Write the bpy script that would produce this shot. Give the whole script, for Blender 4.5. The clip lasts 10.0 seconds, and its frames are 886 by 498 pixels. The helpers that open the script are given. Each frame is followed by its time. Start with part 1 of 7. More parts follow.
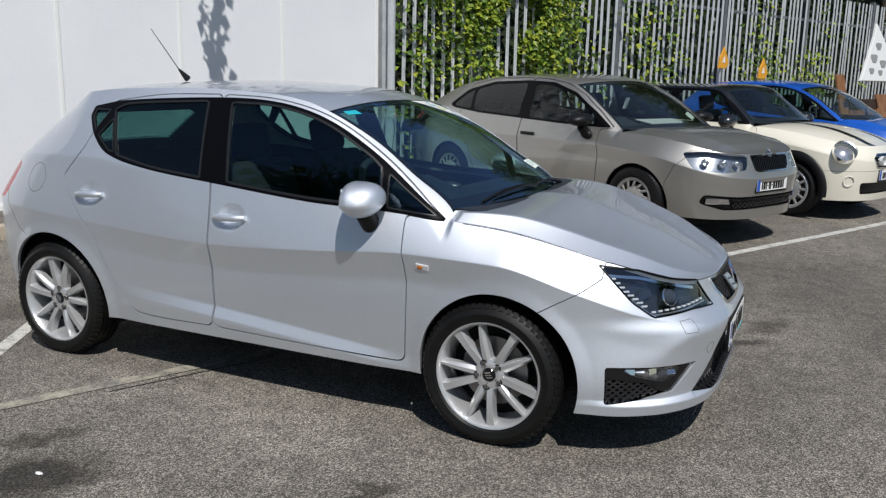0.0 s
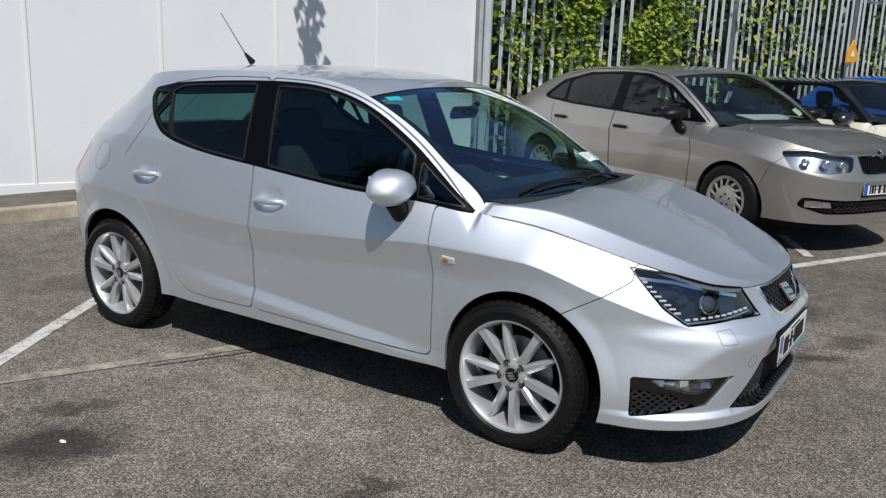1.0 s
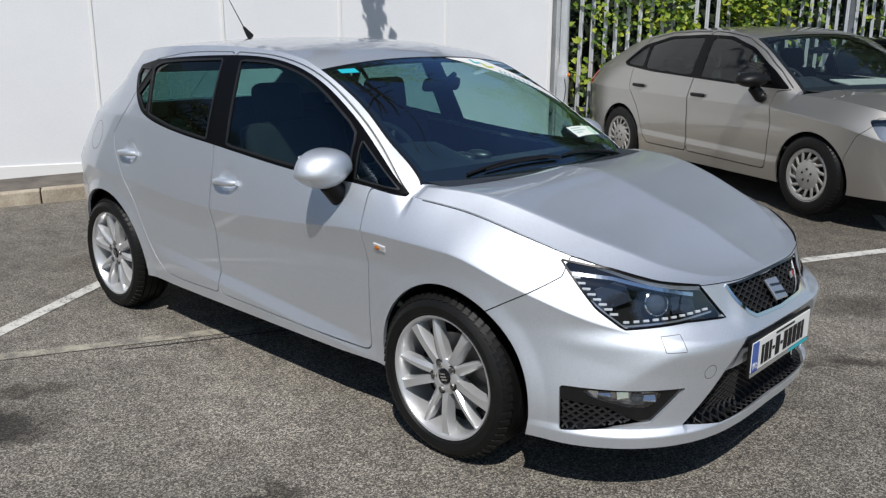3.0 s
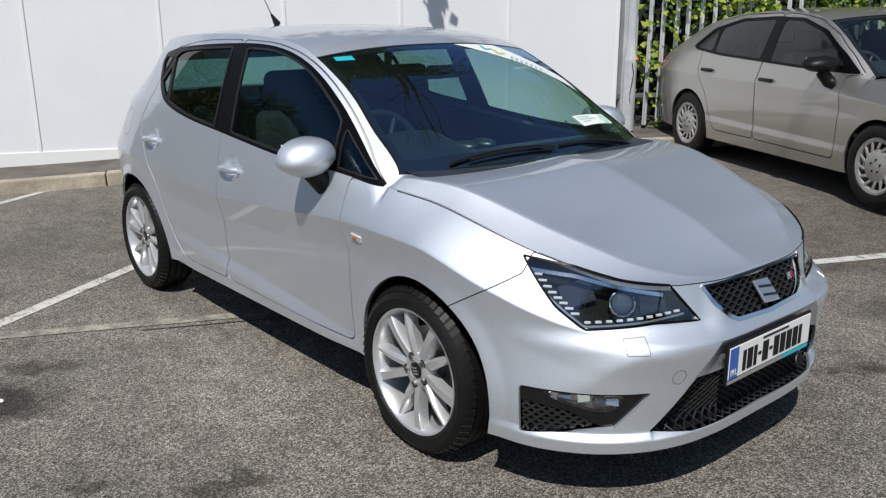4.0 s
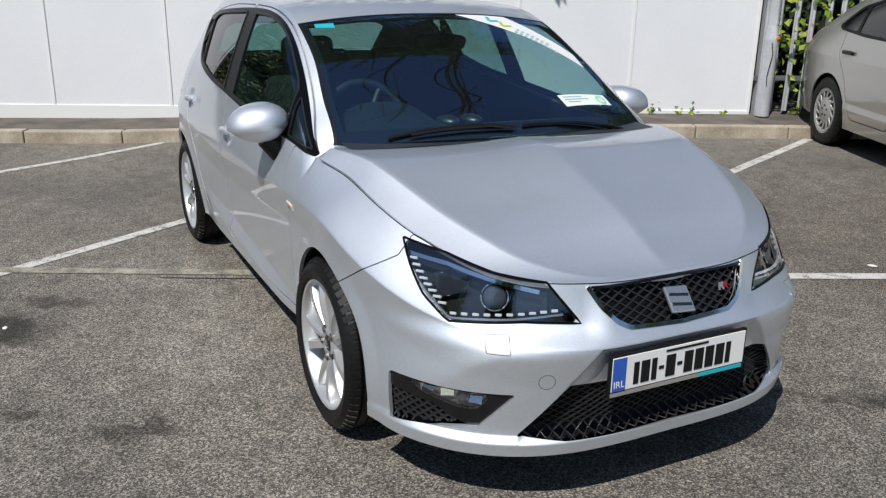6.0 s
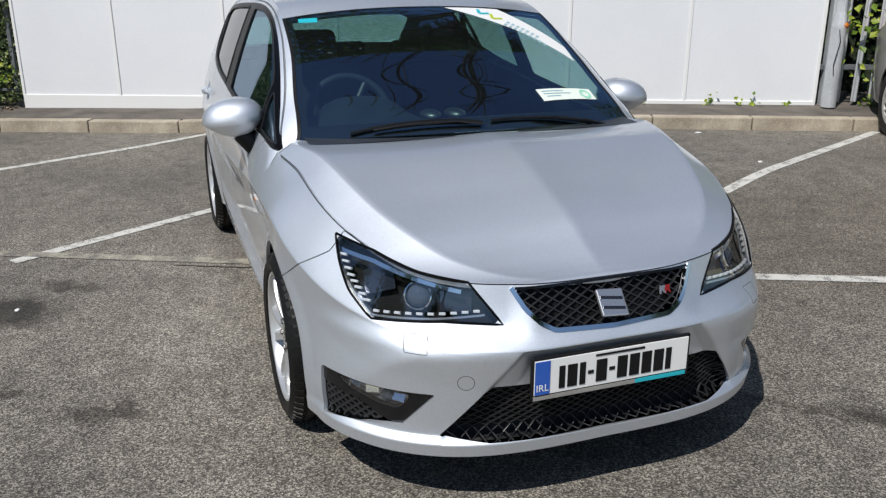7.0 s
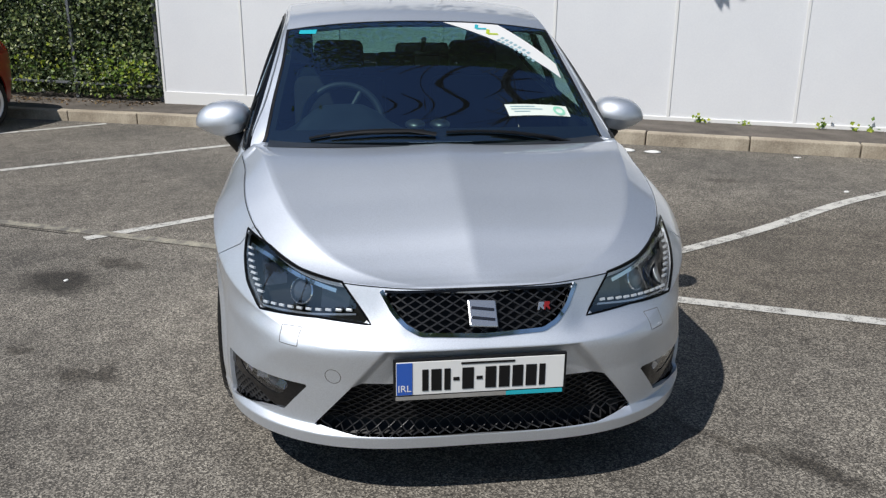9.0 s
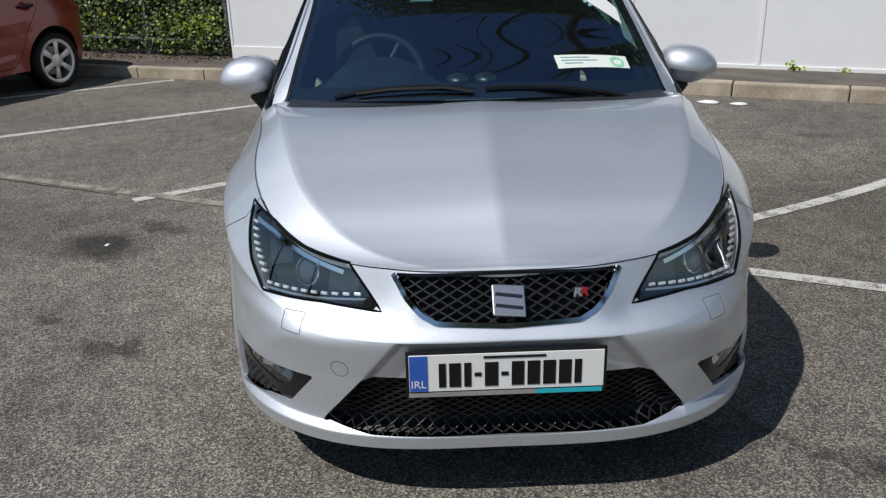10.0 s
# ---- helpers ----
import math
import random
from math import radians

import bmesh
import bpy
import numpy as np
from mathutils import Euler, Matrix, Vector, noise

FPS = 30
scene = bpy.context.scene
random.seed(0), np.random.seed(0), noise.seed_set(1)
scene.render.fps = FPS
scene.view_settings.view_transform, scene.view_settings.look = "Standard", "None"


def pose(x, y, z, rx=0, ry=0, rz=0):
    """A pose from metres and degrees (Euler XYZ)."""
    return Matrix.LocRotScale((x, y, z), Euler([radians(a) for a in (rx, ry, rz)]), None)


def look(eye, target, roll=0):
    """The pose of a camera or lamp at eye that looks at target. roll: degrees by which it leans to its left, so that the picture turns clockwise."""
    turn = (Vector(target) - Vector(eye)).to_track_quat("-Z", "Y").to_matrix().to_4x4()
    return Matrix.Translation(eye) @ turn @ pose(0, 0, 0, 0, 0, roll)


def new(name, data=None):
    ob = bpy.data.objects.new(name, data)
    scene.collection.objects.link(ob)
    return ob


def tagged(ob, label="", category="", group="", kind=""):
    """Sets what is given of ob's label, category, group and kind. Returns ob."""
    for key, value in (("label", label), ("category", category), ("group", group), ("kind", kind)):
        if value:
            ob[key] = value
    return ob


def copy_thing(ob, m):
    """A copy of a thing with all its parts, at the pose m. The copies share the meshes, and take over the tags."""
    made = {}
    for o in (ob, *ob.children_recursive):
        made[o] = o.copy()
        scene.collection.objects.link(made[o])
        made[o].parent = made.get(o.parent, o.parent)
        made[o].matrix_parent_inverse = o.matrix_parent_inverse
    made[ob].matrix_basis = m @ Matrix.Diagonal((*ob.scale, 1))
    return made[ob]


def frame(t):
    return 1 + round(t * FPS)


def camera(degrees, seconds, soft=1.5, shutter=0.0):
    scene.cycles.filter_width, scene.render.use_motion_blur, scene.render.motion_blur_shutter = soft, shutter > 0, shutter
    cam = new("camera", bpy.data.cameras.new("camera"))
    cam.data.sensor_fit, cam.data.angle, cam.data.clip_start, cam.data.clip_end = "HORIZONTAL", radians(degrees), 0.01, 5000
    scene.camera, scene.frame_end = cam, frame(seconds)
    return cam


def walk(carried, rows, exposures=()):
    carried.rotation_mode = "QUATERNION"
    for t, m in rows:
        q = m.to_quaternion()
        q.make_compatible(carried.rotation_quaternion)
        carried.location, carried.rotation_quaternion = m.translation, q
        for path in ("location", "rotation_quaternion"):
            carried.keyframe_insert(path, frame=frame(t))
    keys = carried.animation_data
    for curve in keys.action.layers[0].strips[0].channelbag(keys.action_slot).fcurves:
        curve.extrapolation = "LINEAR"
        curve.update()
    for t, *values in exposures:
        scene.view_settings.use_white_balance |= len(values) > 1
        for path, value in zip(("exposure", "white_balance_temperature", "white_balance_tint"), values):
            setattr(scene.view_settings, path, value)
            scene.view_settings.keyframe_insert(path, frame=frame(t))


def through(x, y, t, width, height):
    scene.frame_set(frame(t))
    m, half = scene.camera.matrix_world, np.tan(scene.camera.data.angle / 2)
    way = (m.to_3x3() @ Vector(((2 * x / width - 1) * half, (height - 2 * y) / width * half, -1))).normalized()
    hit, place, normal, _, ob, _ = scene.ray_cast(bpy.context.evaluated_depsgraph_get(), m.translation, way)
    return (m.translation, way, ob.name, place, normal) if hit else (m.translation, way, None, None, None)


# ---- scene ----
cam = camera(55.6, 10.0, soft=1.3)
PATH = [
    (0, (2.443, -3.867, 1.505), (1.615, -2.092, 1.1), 1.2),
    (0.5, (2.556, -3.691, 1.5), (1.574, -1.999, 1.082), 1.4),
    (1, (2.708, -3.58, 1.496), (1.638, -1.947, 1.062), 2.1),
    (1.5, (2.859, -3.465, 1.516), (1.725, -1.881, 1.061), 1.8),
    (2, (2.924, -3.243, 1.494), (1.78, -1.669, 1.029), 2.1),
    (2.5, (3.001, -3.004, 1.493), (1.739, -1.532, 1.006), 1.4),
    (2.7, (3.045, -2.937, 1.49), (1.768, -1.478, 0.998), 0.9),
    (3.8, (3.345, -2.575, 1.508), (1.881, -1.321, 0.972), -0.5),
    (4, (3.38, -2.484, 1.502), (1.906, -1.244, 0.964), -0.3),
    (4.5, (3.475, -2.211, 1.498), (1.943, -1.052, 0.94), 1.8),
    (5, (3.574, -2.041, 1.497), (1.981, -0.977, 0.923), 1.0),
    (5.2, (3.633, -1.968, 1.501), (2.028, -0.926, 0.92), 1.5),
    (6.3, (3.868, -1.505, 1.512), (2.133, -0.723, 0.896), 0.5),
    (6.5, (3.898, -1.393, 1.519), (2.15, -0.648, 0.894), 0.5),
    (7, (3.99, -1.21, 1.532), (2.206, -0.563, 0.899), -0.1),
    (7.5, (4.109, -1.007, 1.547), (2.285, -0.445, 0.95), -0.1),
    (8, (4.216, -0.843, 1.57), (2.363, -0.388, 0.97), -0.4),
    (8.5, (4.263, -0.624, 1.569), (2.39, -0.267, 0.965), 0.7),
    (9, (4.308, -0.429, 1.562), (2.422, -0.168, 0.948), 0.5),
    (9.5, (4.176, -0.312, 1.533), (2.289, -0.154, 0.889), -0.6),
    (10, (3.997, -0.218, 1.52), (2.131, -0.165, 0.801), -1.3),
]
walk(cam, [(t, look(eye, target, roll)) for t, eye, target, roll in PATH], [(0.0, 0.0), (2.5, 0.03), (4.5, 0.10), (8.0, 0.10), (9.3, 0.0), (10.0, -0.12)])

# ---- light ----
TO_SUN = Vector((0.45, -0.565, 1.0)).normalized()
world = bpy.data.worlds.new("world")
scene.world = world
world.use_nodes = True
wn = world.node_tree
sky = wn.nodes.new("ShaderNodeTexSky")
sky.sky_type = "NISHITA"
sky.sun_disc = False
sky.sun_elevation = math.asin(TO_SUN.z)
sky.sun_rotation = math.atan2(TO_SUN.x, TO_SUN.y)
sky.air_density, sky.dust_density, sky.ozone_density = 1.0, 0.1, 3.0
wn.links.new(sky.outputs[0], wn.nodes["Background"].inputs[0])
wn.nodes["Background"].inputs[1].default_value = 0.078
sun = new("sun", bpy.data.lights.new("sun", "SUN"))
sun.data.energy, sun.data.angle, sun.data.color = 4.2, radians(0.53), (1.0, 0.97, 0.935)
sun.matrix_world = look(TO_SUN * 30, (0, 0, 0))


# ---- materials ----
def material(name, colour, rough=0.5, metal=0.0, **more):
    m = bpy.data.materials.new(name)
    m.use_nodes = True
    b = m.node_tree.nodes["Principled BSDF"]
    b.inputs["Base Color"].default_value = (*colour, 1)
    b.inputs["Roughness"].default_value = rough
    b.inputs["Metallic"].default_value = metal
    for key, value in more.items():
        b.inputs[key.replace("_", " ")].default_value = value
    return m


def node(m, kind, **values):
    n = m.node_tree.nodes.new(kind)
    for key, value in values.items():
        if key.startswith("i_"):
            n.inputs[key[2:].replace("_", " ")].default_value = value
        else:
            setattr(n, key, value)
    return n


def wire(m, a, ai, b, bi):
    m.node_tree.links.new(a.outputs[ai], b.inputs[bi])


def bsdf(m):
    return m.node_tree.nodes["Principled BSDF"]


def noise_node(m, scale, detail=4.0, rough=0.55, space="Object"):
    c = node(m, "ShaderNodeTexCoord")
    n = node(m, "ShaderNodeTexNoise", i_Scale=scale, i_Detail=detail, i_Roughness=rough)
    wire(m, c, space, n, "Vector")
    return n


def ramp(m, source, out, stops):
    r = node(m, "ShaderNodeValToRGB")
    while len(r.color_ramp.elements) < len(stops):
        r.color_ramp.elements.new(0.5)
    for e, (p, c) in zip(r.color_ramp.elements, stops):
        e.position = p
        e.color = (*c, 1) if len(c) == 3 else c
    wire(m, source, out, r, "Fac")
    return r


def mixed(m, fac, fo, a, ao, b, bo, mode="MIX"):
    x = node(m, "ShaderNodeMix", data_type="RGBA", blend_type=mode)
    if isinstance(fac, float):
        x.inputs[0].default_value = fac
    else:
        wire(m, fac, fo, x, 0)
    for src, o, slot in ((a, ao, 6), (b, bo, 7)):
        if isinstance(src, tuple):
            x.inputs[slot].default_value = (*src, 1)
        else:
            wire(m, src, o, x, slot)
    return x


def bump(m, source, out, strength, distance):
    b = node(m, "ShaderNodeBump", i_Strength=strength, i_Distance=distance)
    wire(m, source, out, b, "Height")
    wire(m, b, "Normal", bsdf(m), "Normal")
    return b


def varied(name, dark, light, rough=0.7, scale=6.0, fine=120.0, relief=0.3, depth=0.002, metal=0.0, **more):
    """A surface with broad stains and fine grain between two colours."""
    m = material(name, light, rough, metal, **more)
    big, small = noise_node(m, scale, 5), noise_node(m, fine, 3)
    both = mixed(m, 0.4, None, big, "Fac", small, "Fac")
    r = ramp(m, both, 2, [(0.35, dark), (0.65, light)])
    wire(m, r, "Color", bsdf(m), "Base Color")
    if relief:
        bump(m, small, "Fac", relief, depth)
    return m


def paint(name, colour, metal, rough, flake=0.0, coat=1.0):
    """Car paint: a base with fine flakes, a little dust, under clear lacquer."""
    m = material(name, colour, rough, metal, Coat_Weight=coat, Coat_Roughness=0.04, Coat_IOR=1.62)
    dust = noise_node(m, 5.0, 6)
    r = ramp(m, dust, "Fac", [(0.35, (rough,) * 3), (0.7, (rough + 0.012,) * 3)])
    wire(m, r, "Color", bsdf(m), "Roughness")
    if flake:
        c = node(m, "ShaderNodeTexCoord")
        v = node(m, "ShaderNodeTexVoronoi", i_Scale=900.0)
        wire(m, c, "Object", v, "Vector")
        k = ramp(m, v, "Color", [(0.0, tuple(x * (1 - flake) for x in colour)), (1.0, tuple(min(1, x * (1 + flake)) for x in colour))])
        wire(m, k, "Color", bsdf(m), "Base Color")
    return m


SILVER = paint("silver_paint", (0.765, 0.80, 0.85), 1.0, 0.60, 0.14)
TAUPE = paint("taupe_paint", (0.43, 0.415, 0.385), 0.85, 0.46, 0.05)
CREAM = paint("cream_paint", (0.80, 0.76, 0.64), 0.0, 0.3)
BLUE = paint("blue_paint", (0.01, 0.10, 0.50), 0.1, 0.3)
RED = paint("red_paint", (0.23, 0.012, 0.008), 0.1, 0.32, coat=0.6)
BLACKPAINT = paint("black_paint", (0.01, 0.01, 0.011), 0.0, 0.25)
TRIM = varied("black_trim", (0.004, 0.004, 0.0045), (0.009, 0.009, 0.010), 0.45, 9, 300, 0.15, 0.0005, Specular_IOR_Level=0.3)
GLOSSBLACK = material("gloss_black", (0.006, 0.006, 0.007), 0.12)
LINING = material("inner_lining", (0.003, 0.003, 0.003), 0.95)
RUBBER = varied("tyre_rubber", (0.004, 0.004, 0.004), (0.009, 0.0088, 0.0085), 0.5, 14, 220, 0.25, 0.0006, Specular_IOR_Level=0.25)
ALLOY = varied("silver_alloy", (0.56, 0.565, 0.57), (0.63, 0.635, 0.64), 0.33, 8, 400, 0.0, 0.001, 0.6)
HUBCAP = varied("grey_hubcap", (0.30, 0.29, 0.27), (0.42, 0.41, 0.39), 0.42, 9, 300, 0.0, 0.001, 0.3)
CHROME = material("chrome", (0.82, 0.83, 0.85), 0.08, 1.0)
STEEL = material("dull_steel", (0.25, 0.24, 0.23), 0.45, 1.0)
AMBER = material("amber_plastic", (0.75, 0.22, 0.02), 0.15, Transmission_Weight=0.3)
REDLENS = material("red_lens", (0.45, 0.01, 0.01), 0.12)
WHITEPLASTIC = material("white_plastic", (0.78, 0.78, 0.76), 0.4)
LED = material("led_lens", (0.85, 0.87, 0.9), 0.12, Transmission_Weight=0.3)
SEATCLOTH = varied("dark_cloth", (0.007, 0.007, 0.008), (0.015, 0.015, 0.017), 0.9, 12, 500, 0.4, 0.001)
DASH = varied("dash_plastic", (0.020, 0.024, 0.031), (0.034, 0.040, 0.050), 0.5, 9, 350, 0.3, 0.0008)
PALETRIM = varied("pale_lining", (0.42, 0.42, 0.40), (0.52, 0.52, 0.5), 0.85, 9, 350, 0.2, 0.0006)


def glass(name, tint, rough=0.0, base=0.12, shine_colour=(1.0, 1.0, 1.0), dust=0.0):
    """Thin car glass: a tinted pane that lets light through, with gloss in shine_colour."""
    m = bpy.data.materials.new(name)
    m.use_nodes = True
    t = m.node_tree
    t.nodes.remove(t.nodes["Principled BSDF"])
    clear = node(m, "ShaderNodeBsdfTransparent")
    clear.inputs[0].default_value = (*tint, 1)
    shine = node(m, "ShaderNodeBsdfGlossy", i_Roughness=rough)
    shine.inputs[0].default_value = (*shine_colour, 1)
    facing = node(m, "ShaderNodeLayerWeight", i_Blend=0.5)
    steep = node(m, "ShaderNodeMath", operation="POWER")
    steep.inputs[1].default_value = 4.2
    wire(m, facing, "Facing", steep, 0)
    fres = node(m, "ShaderNodeMath", operation="MULTIPLY_ADD")
    fres.inputs[1].default_value, fres.inputs[2].default_value = 0.92, base
    wire(m, steep, 0, fres, 0)
    x = node(m, "ShaderNodeMixShader")
    wire(m, fres, 0, x, 0)
    wire(m, clear, 0, x, 1)
    wire(m, shine, 0, x, 2)
    if dust:
        film, y = node(m, "ShaderNodeBsdfDiffuse"), node(m, "ShaderNodeMixShader")
        film.inputs[0].default_value = (0.55, 0.55, 0.52, 1)
        y.inputs[0].default_value = dust
        wire(m, x, 0, y, 1)
        wire(m, film, 0, y, 2)
        x = y
    wire(m, x, 0, t.nodes["Material Output"], 0)
    return m


# bluish shine colours paint a deeper sky blue into the reflections
SCREEN = glass("windscreen_glass", (0.58, 0.76, 0.73), 0.0, 0.20, (0.46, 0.70, 1.0), 0.006)
SIDEGLASS = glass("side_glass", (0.58, 0.78, 0.73), 0.0, 0.045, (0.65, 0.82, 1.0))
DARKGLASS = glass("privacy_glass", (0.22, 0.38, 0.36), 0.0, 0.04)
CLEARSCREEN = glass("clear_windscreen", (0.76, 0.86, 0.83), 0.0, 0.08, dust=0.004)
CLEARSIDE = glass("clear_side_glass", (0.74, 0.82, 0.79), 0.0, 0.04, dust=0.002)
RUBBERTRIM = material("window_rubber", (0.003, 0.003, 0.0035), 0.3, Specular_IOR_Level=0.12)
FRAMEGREY = material("frame_rubber", (0.012, 0.0125, 0.0135), 0.42)
LENSGLASS = glass("lamp_glass", (0.93, 0.95, 0.96))


# ---- mesh helpers ----
def part(name, bm, mat, parent=None, label="", smooth=False):
    """Links a bmesh as one mesh object under its thing."""
    me = bpy.data.meshes.new(name)
    bm.to_mesh(me)
    bm.free()
    me.materials.append(mat)
    if smooth:
        me.shade_smooth()
        if smooth is not True:
            me.set_sharp_from_angle(angle=radians(smooth))
    ob = new(name, me)
    if parent is not None:
        ob.parent = parent
    if label:
        ob["label"] = label
    return ob


def arrays(name, verts, faces, mat, parent=None, label="", normals=None, smooth=None):
    """Links arrays of points and faces as one mesh object."""
    me = bpy.data.meshes.new(name)
    me.from_pydata([tuple(v) for v in verts], [], [tuple(f) for f in faces])
    me.materials.append(mat)
    if smooth:
        me.shade_smooth()
        if smooth is not True:
            me.set_sharp_from_angle(angle=radians(smooth))
    if normals is not None:
        me.shade_smooth()
        me.normals_split_custom_set([tuple(n) for n in normals])
    ob = new(name, me)
    if parent is not None:
        ob.parent = parent
    if label:
        ob["label"] = label
    return ob


def thing(name, label, category, group="", kind="", m=None):
    ob = new(name)
    ob.empty_display_size = 0.1
    if m is not None:
        ob.matrix_world = m
    return tagged(ob, label, category, group, kind)


def box(bm, size, m=None, bevel=0.0, seg=2):
    """A bevelled box added to bm."""
    sub = bmesh.new()
    bmesh.ops.create_cube(sub, size=1)
    bmesh.ops.scale(sub, vec=size, verts=sub.verts)
    if bevel:
        bmesh.ops.bevel(sub, geom=sub.edges[:], offset=bevel, segments=seg, profile=0.5, affect="EDGES")
    if m is not None:
        sub.transform(m)
    merge(bm, sub)


def merge(bm, sub):
    me = bpy.data.meshes.new("tmp")
    sub.to_mesh(me)
    sub.free()
    bm.from_mesh(me)
    bpy.data.meshes.remove(me)


def rod(bm, a, b, r, r2=None, seg=12):
    """A round bar between two points."""
    a, b = Vector(a), Vector(b)
    sub = bmesh.new()
    bmesh.ops.create_cone(sub, cap_ends=True, segments=seg, radius1=r, radius2=r if r2 is None else r2, depth=(b - a).length)
    sub.transform(Matrix.Translation((a + b) / 2) @ (b - a).to_track_quat("Z", "Y").to_matrix().to_4x4())
    merge(bm, sub)


def tube(bm, pts, r, r2=None, seg=8):
    """A round bar, in one piece, along a bent line."""
    pts = [Vector(p) for p in pts]
    r2 = r if r2 is None else r2
    rings = []
    for i, p in enumerate(pts):
        d = (pts[min(i + 1, len(pts) - 1)] - pts[max(i - 1, 0)]).normalized()
        a = d.orthogonal().normalized() if i == 0 else (a - d * a.dot(d)).normalized()
        b, k = d.cross(a), r + (r2 - r) * i / (len(pts) - 1)
        rings.append([bm.verts.new(p + (a * math.cos(t * math.tau / seg) + b * math.sin(t * math.tau / seg)) * k) for t in range(seg)])
    for p, q in zip(rings, rings[1:]):
        for t in range(seg):
            bm.faces.new((p[t], p[(t + 1) % seg], q[(t + 1) % seg], q[t]))
    bm.faces.new(rings[0][::-1])
    bm.faces.new(rings[-1])


def ball(bm, m, u=20, v=12):
    sub = bmesh.new()
    bmesh.ops.create_uvsphere(sub, u_segments=u, v_segments=v, radius=1)
    sub.transform(m)
    merge(bm, sub)


def scaled(x, y, z, sx, sy, sz, rx=0, ry=0, rz=0):
    return pose(x, y, z, rx, ry, rz) @ Matrix.Diagonal((sx, sy, sz, 1))


def lathe(bm, profile, seg=48, m=None):
    """Turns a profile of (radius, along) round the Y axis."""
    sub = bmesh.new()
    rings = []
    for r, y in profile:
        rings.append([sub.verts.new((r * math.cos(k * math.tau / seg), y, r * math.sin(k * math.tau / seg))) for k in range(seg)])
    for p, q in zip(rings, rings[1:]):
        for k in range(seg):
            sub.faces.new((p[k], p[(k + 1) % seg], q[(k + 1) % seg], q[k]))
    if m is not None:
        sub.transform(m)
    merge(bm, sub)


def prism(bm, outline, depth, m=None, bevel=0.0):
    """A plate with the given (x, y) outline, depth thick along z."""
    sub = bmesh.new()
    f = sub.faces.new([sub.verts.new((x, y, 0)) for x, y in outline])
    bmesh.ops.recalc_face_normals(sub, faces=[f])
    out = bmesh.ops.extrude_face_region(sub, geom=[f])
    bmesh.ops.translate(sub, vec=(0, 0, depth), verts=[v for v in out["geom"] if isinstance(v, bmesh.types.BMVert)])
    bmesh.ops.recalc_face_normals(sub, faces=sub.faces[:])
    if bevel:
        bmesh.ops.bevel(sub, geom=sub.edges[:], offset=bevel, segments=2, profile=0.5, affect="EDGES")
    if m is not None:
        sub.transform(m)
    merge(bm, sub)


def curve(keys):
    """A smooth function through keys of (place, value), with no overshoot."""
    k = np.array(sorted(keys), float)
    x, y = k[:, 0], k[:, 1]
    h, d = np.diff(x), np.diff(y) / np.diff(x)
    s = np.zeros_like(y)
    s[0], s[-1] = d[0], d[-1]
    for i in range(1, len(x) - 1):
        if d[i - 1] * d[i] > 0:
            w1, w2 = 2 * h[i] + h[i - 1], h[i] + 2 * h[i - 1]
            s[i] = (w1 + w2) / (w1 / d[i - 1] + w2 / d[i])

    def f(p):
        p = np.clip(np.asarray(p, float), x[0], x[-1])
        i = np.clip(np.searchsorted(x, p, side="right") - 1, 0, len(h) - 1)
        t = (p - x[i]) / h[i]
        return ((1 + 2 * t) * (1 - t) ** 2 * y[i] + t * (1 - t) ** 2 * h[i] * s[i] + t * t * (3 - 2 * t) * y[i + 1] + t * t * (t - 1) * h[i] * s[i + 1])
    return f


def smooth01(t):
    t = np.clip(t, 0, 1)
    return t * t * (3 - 2 * t)


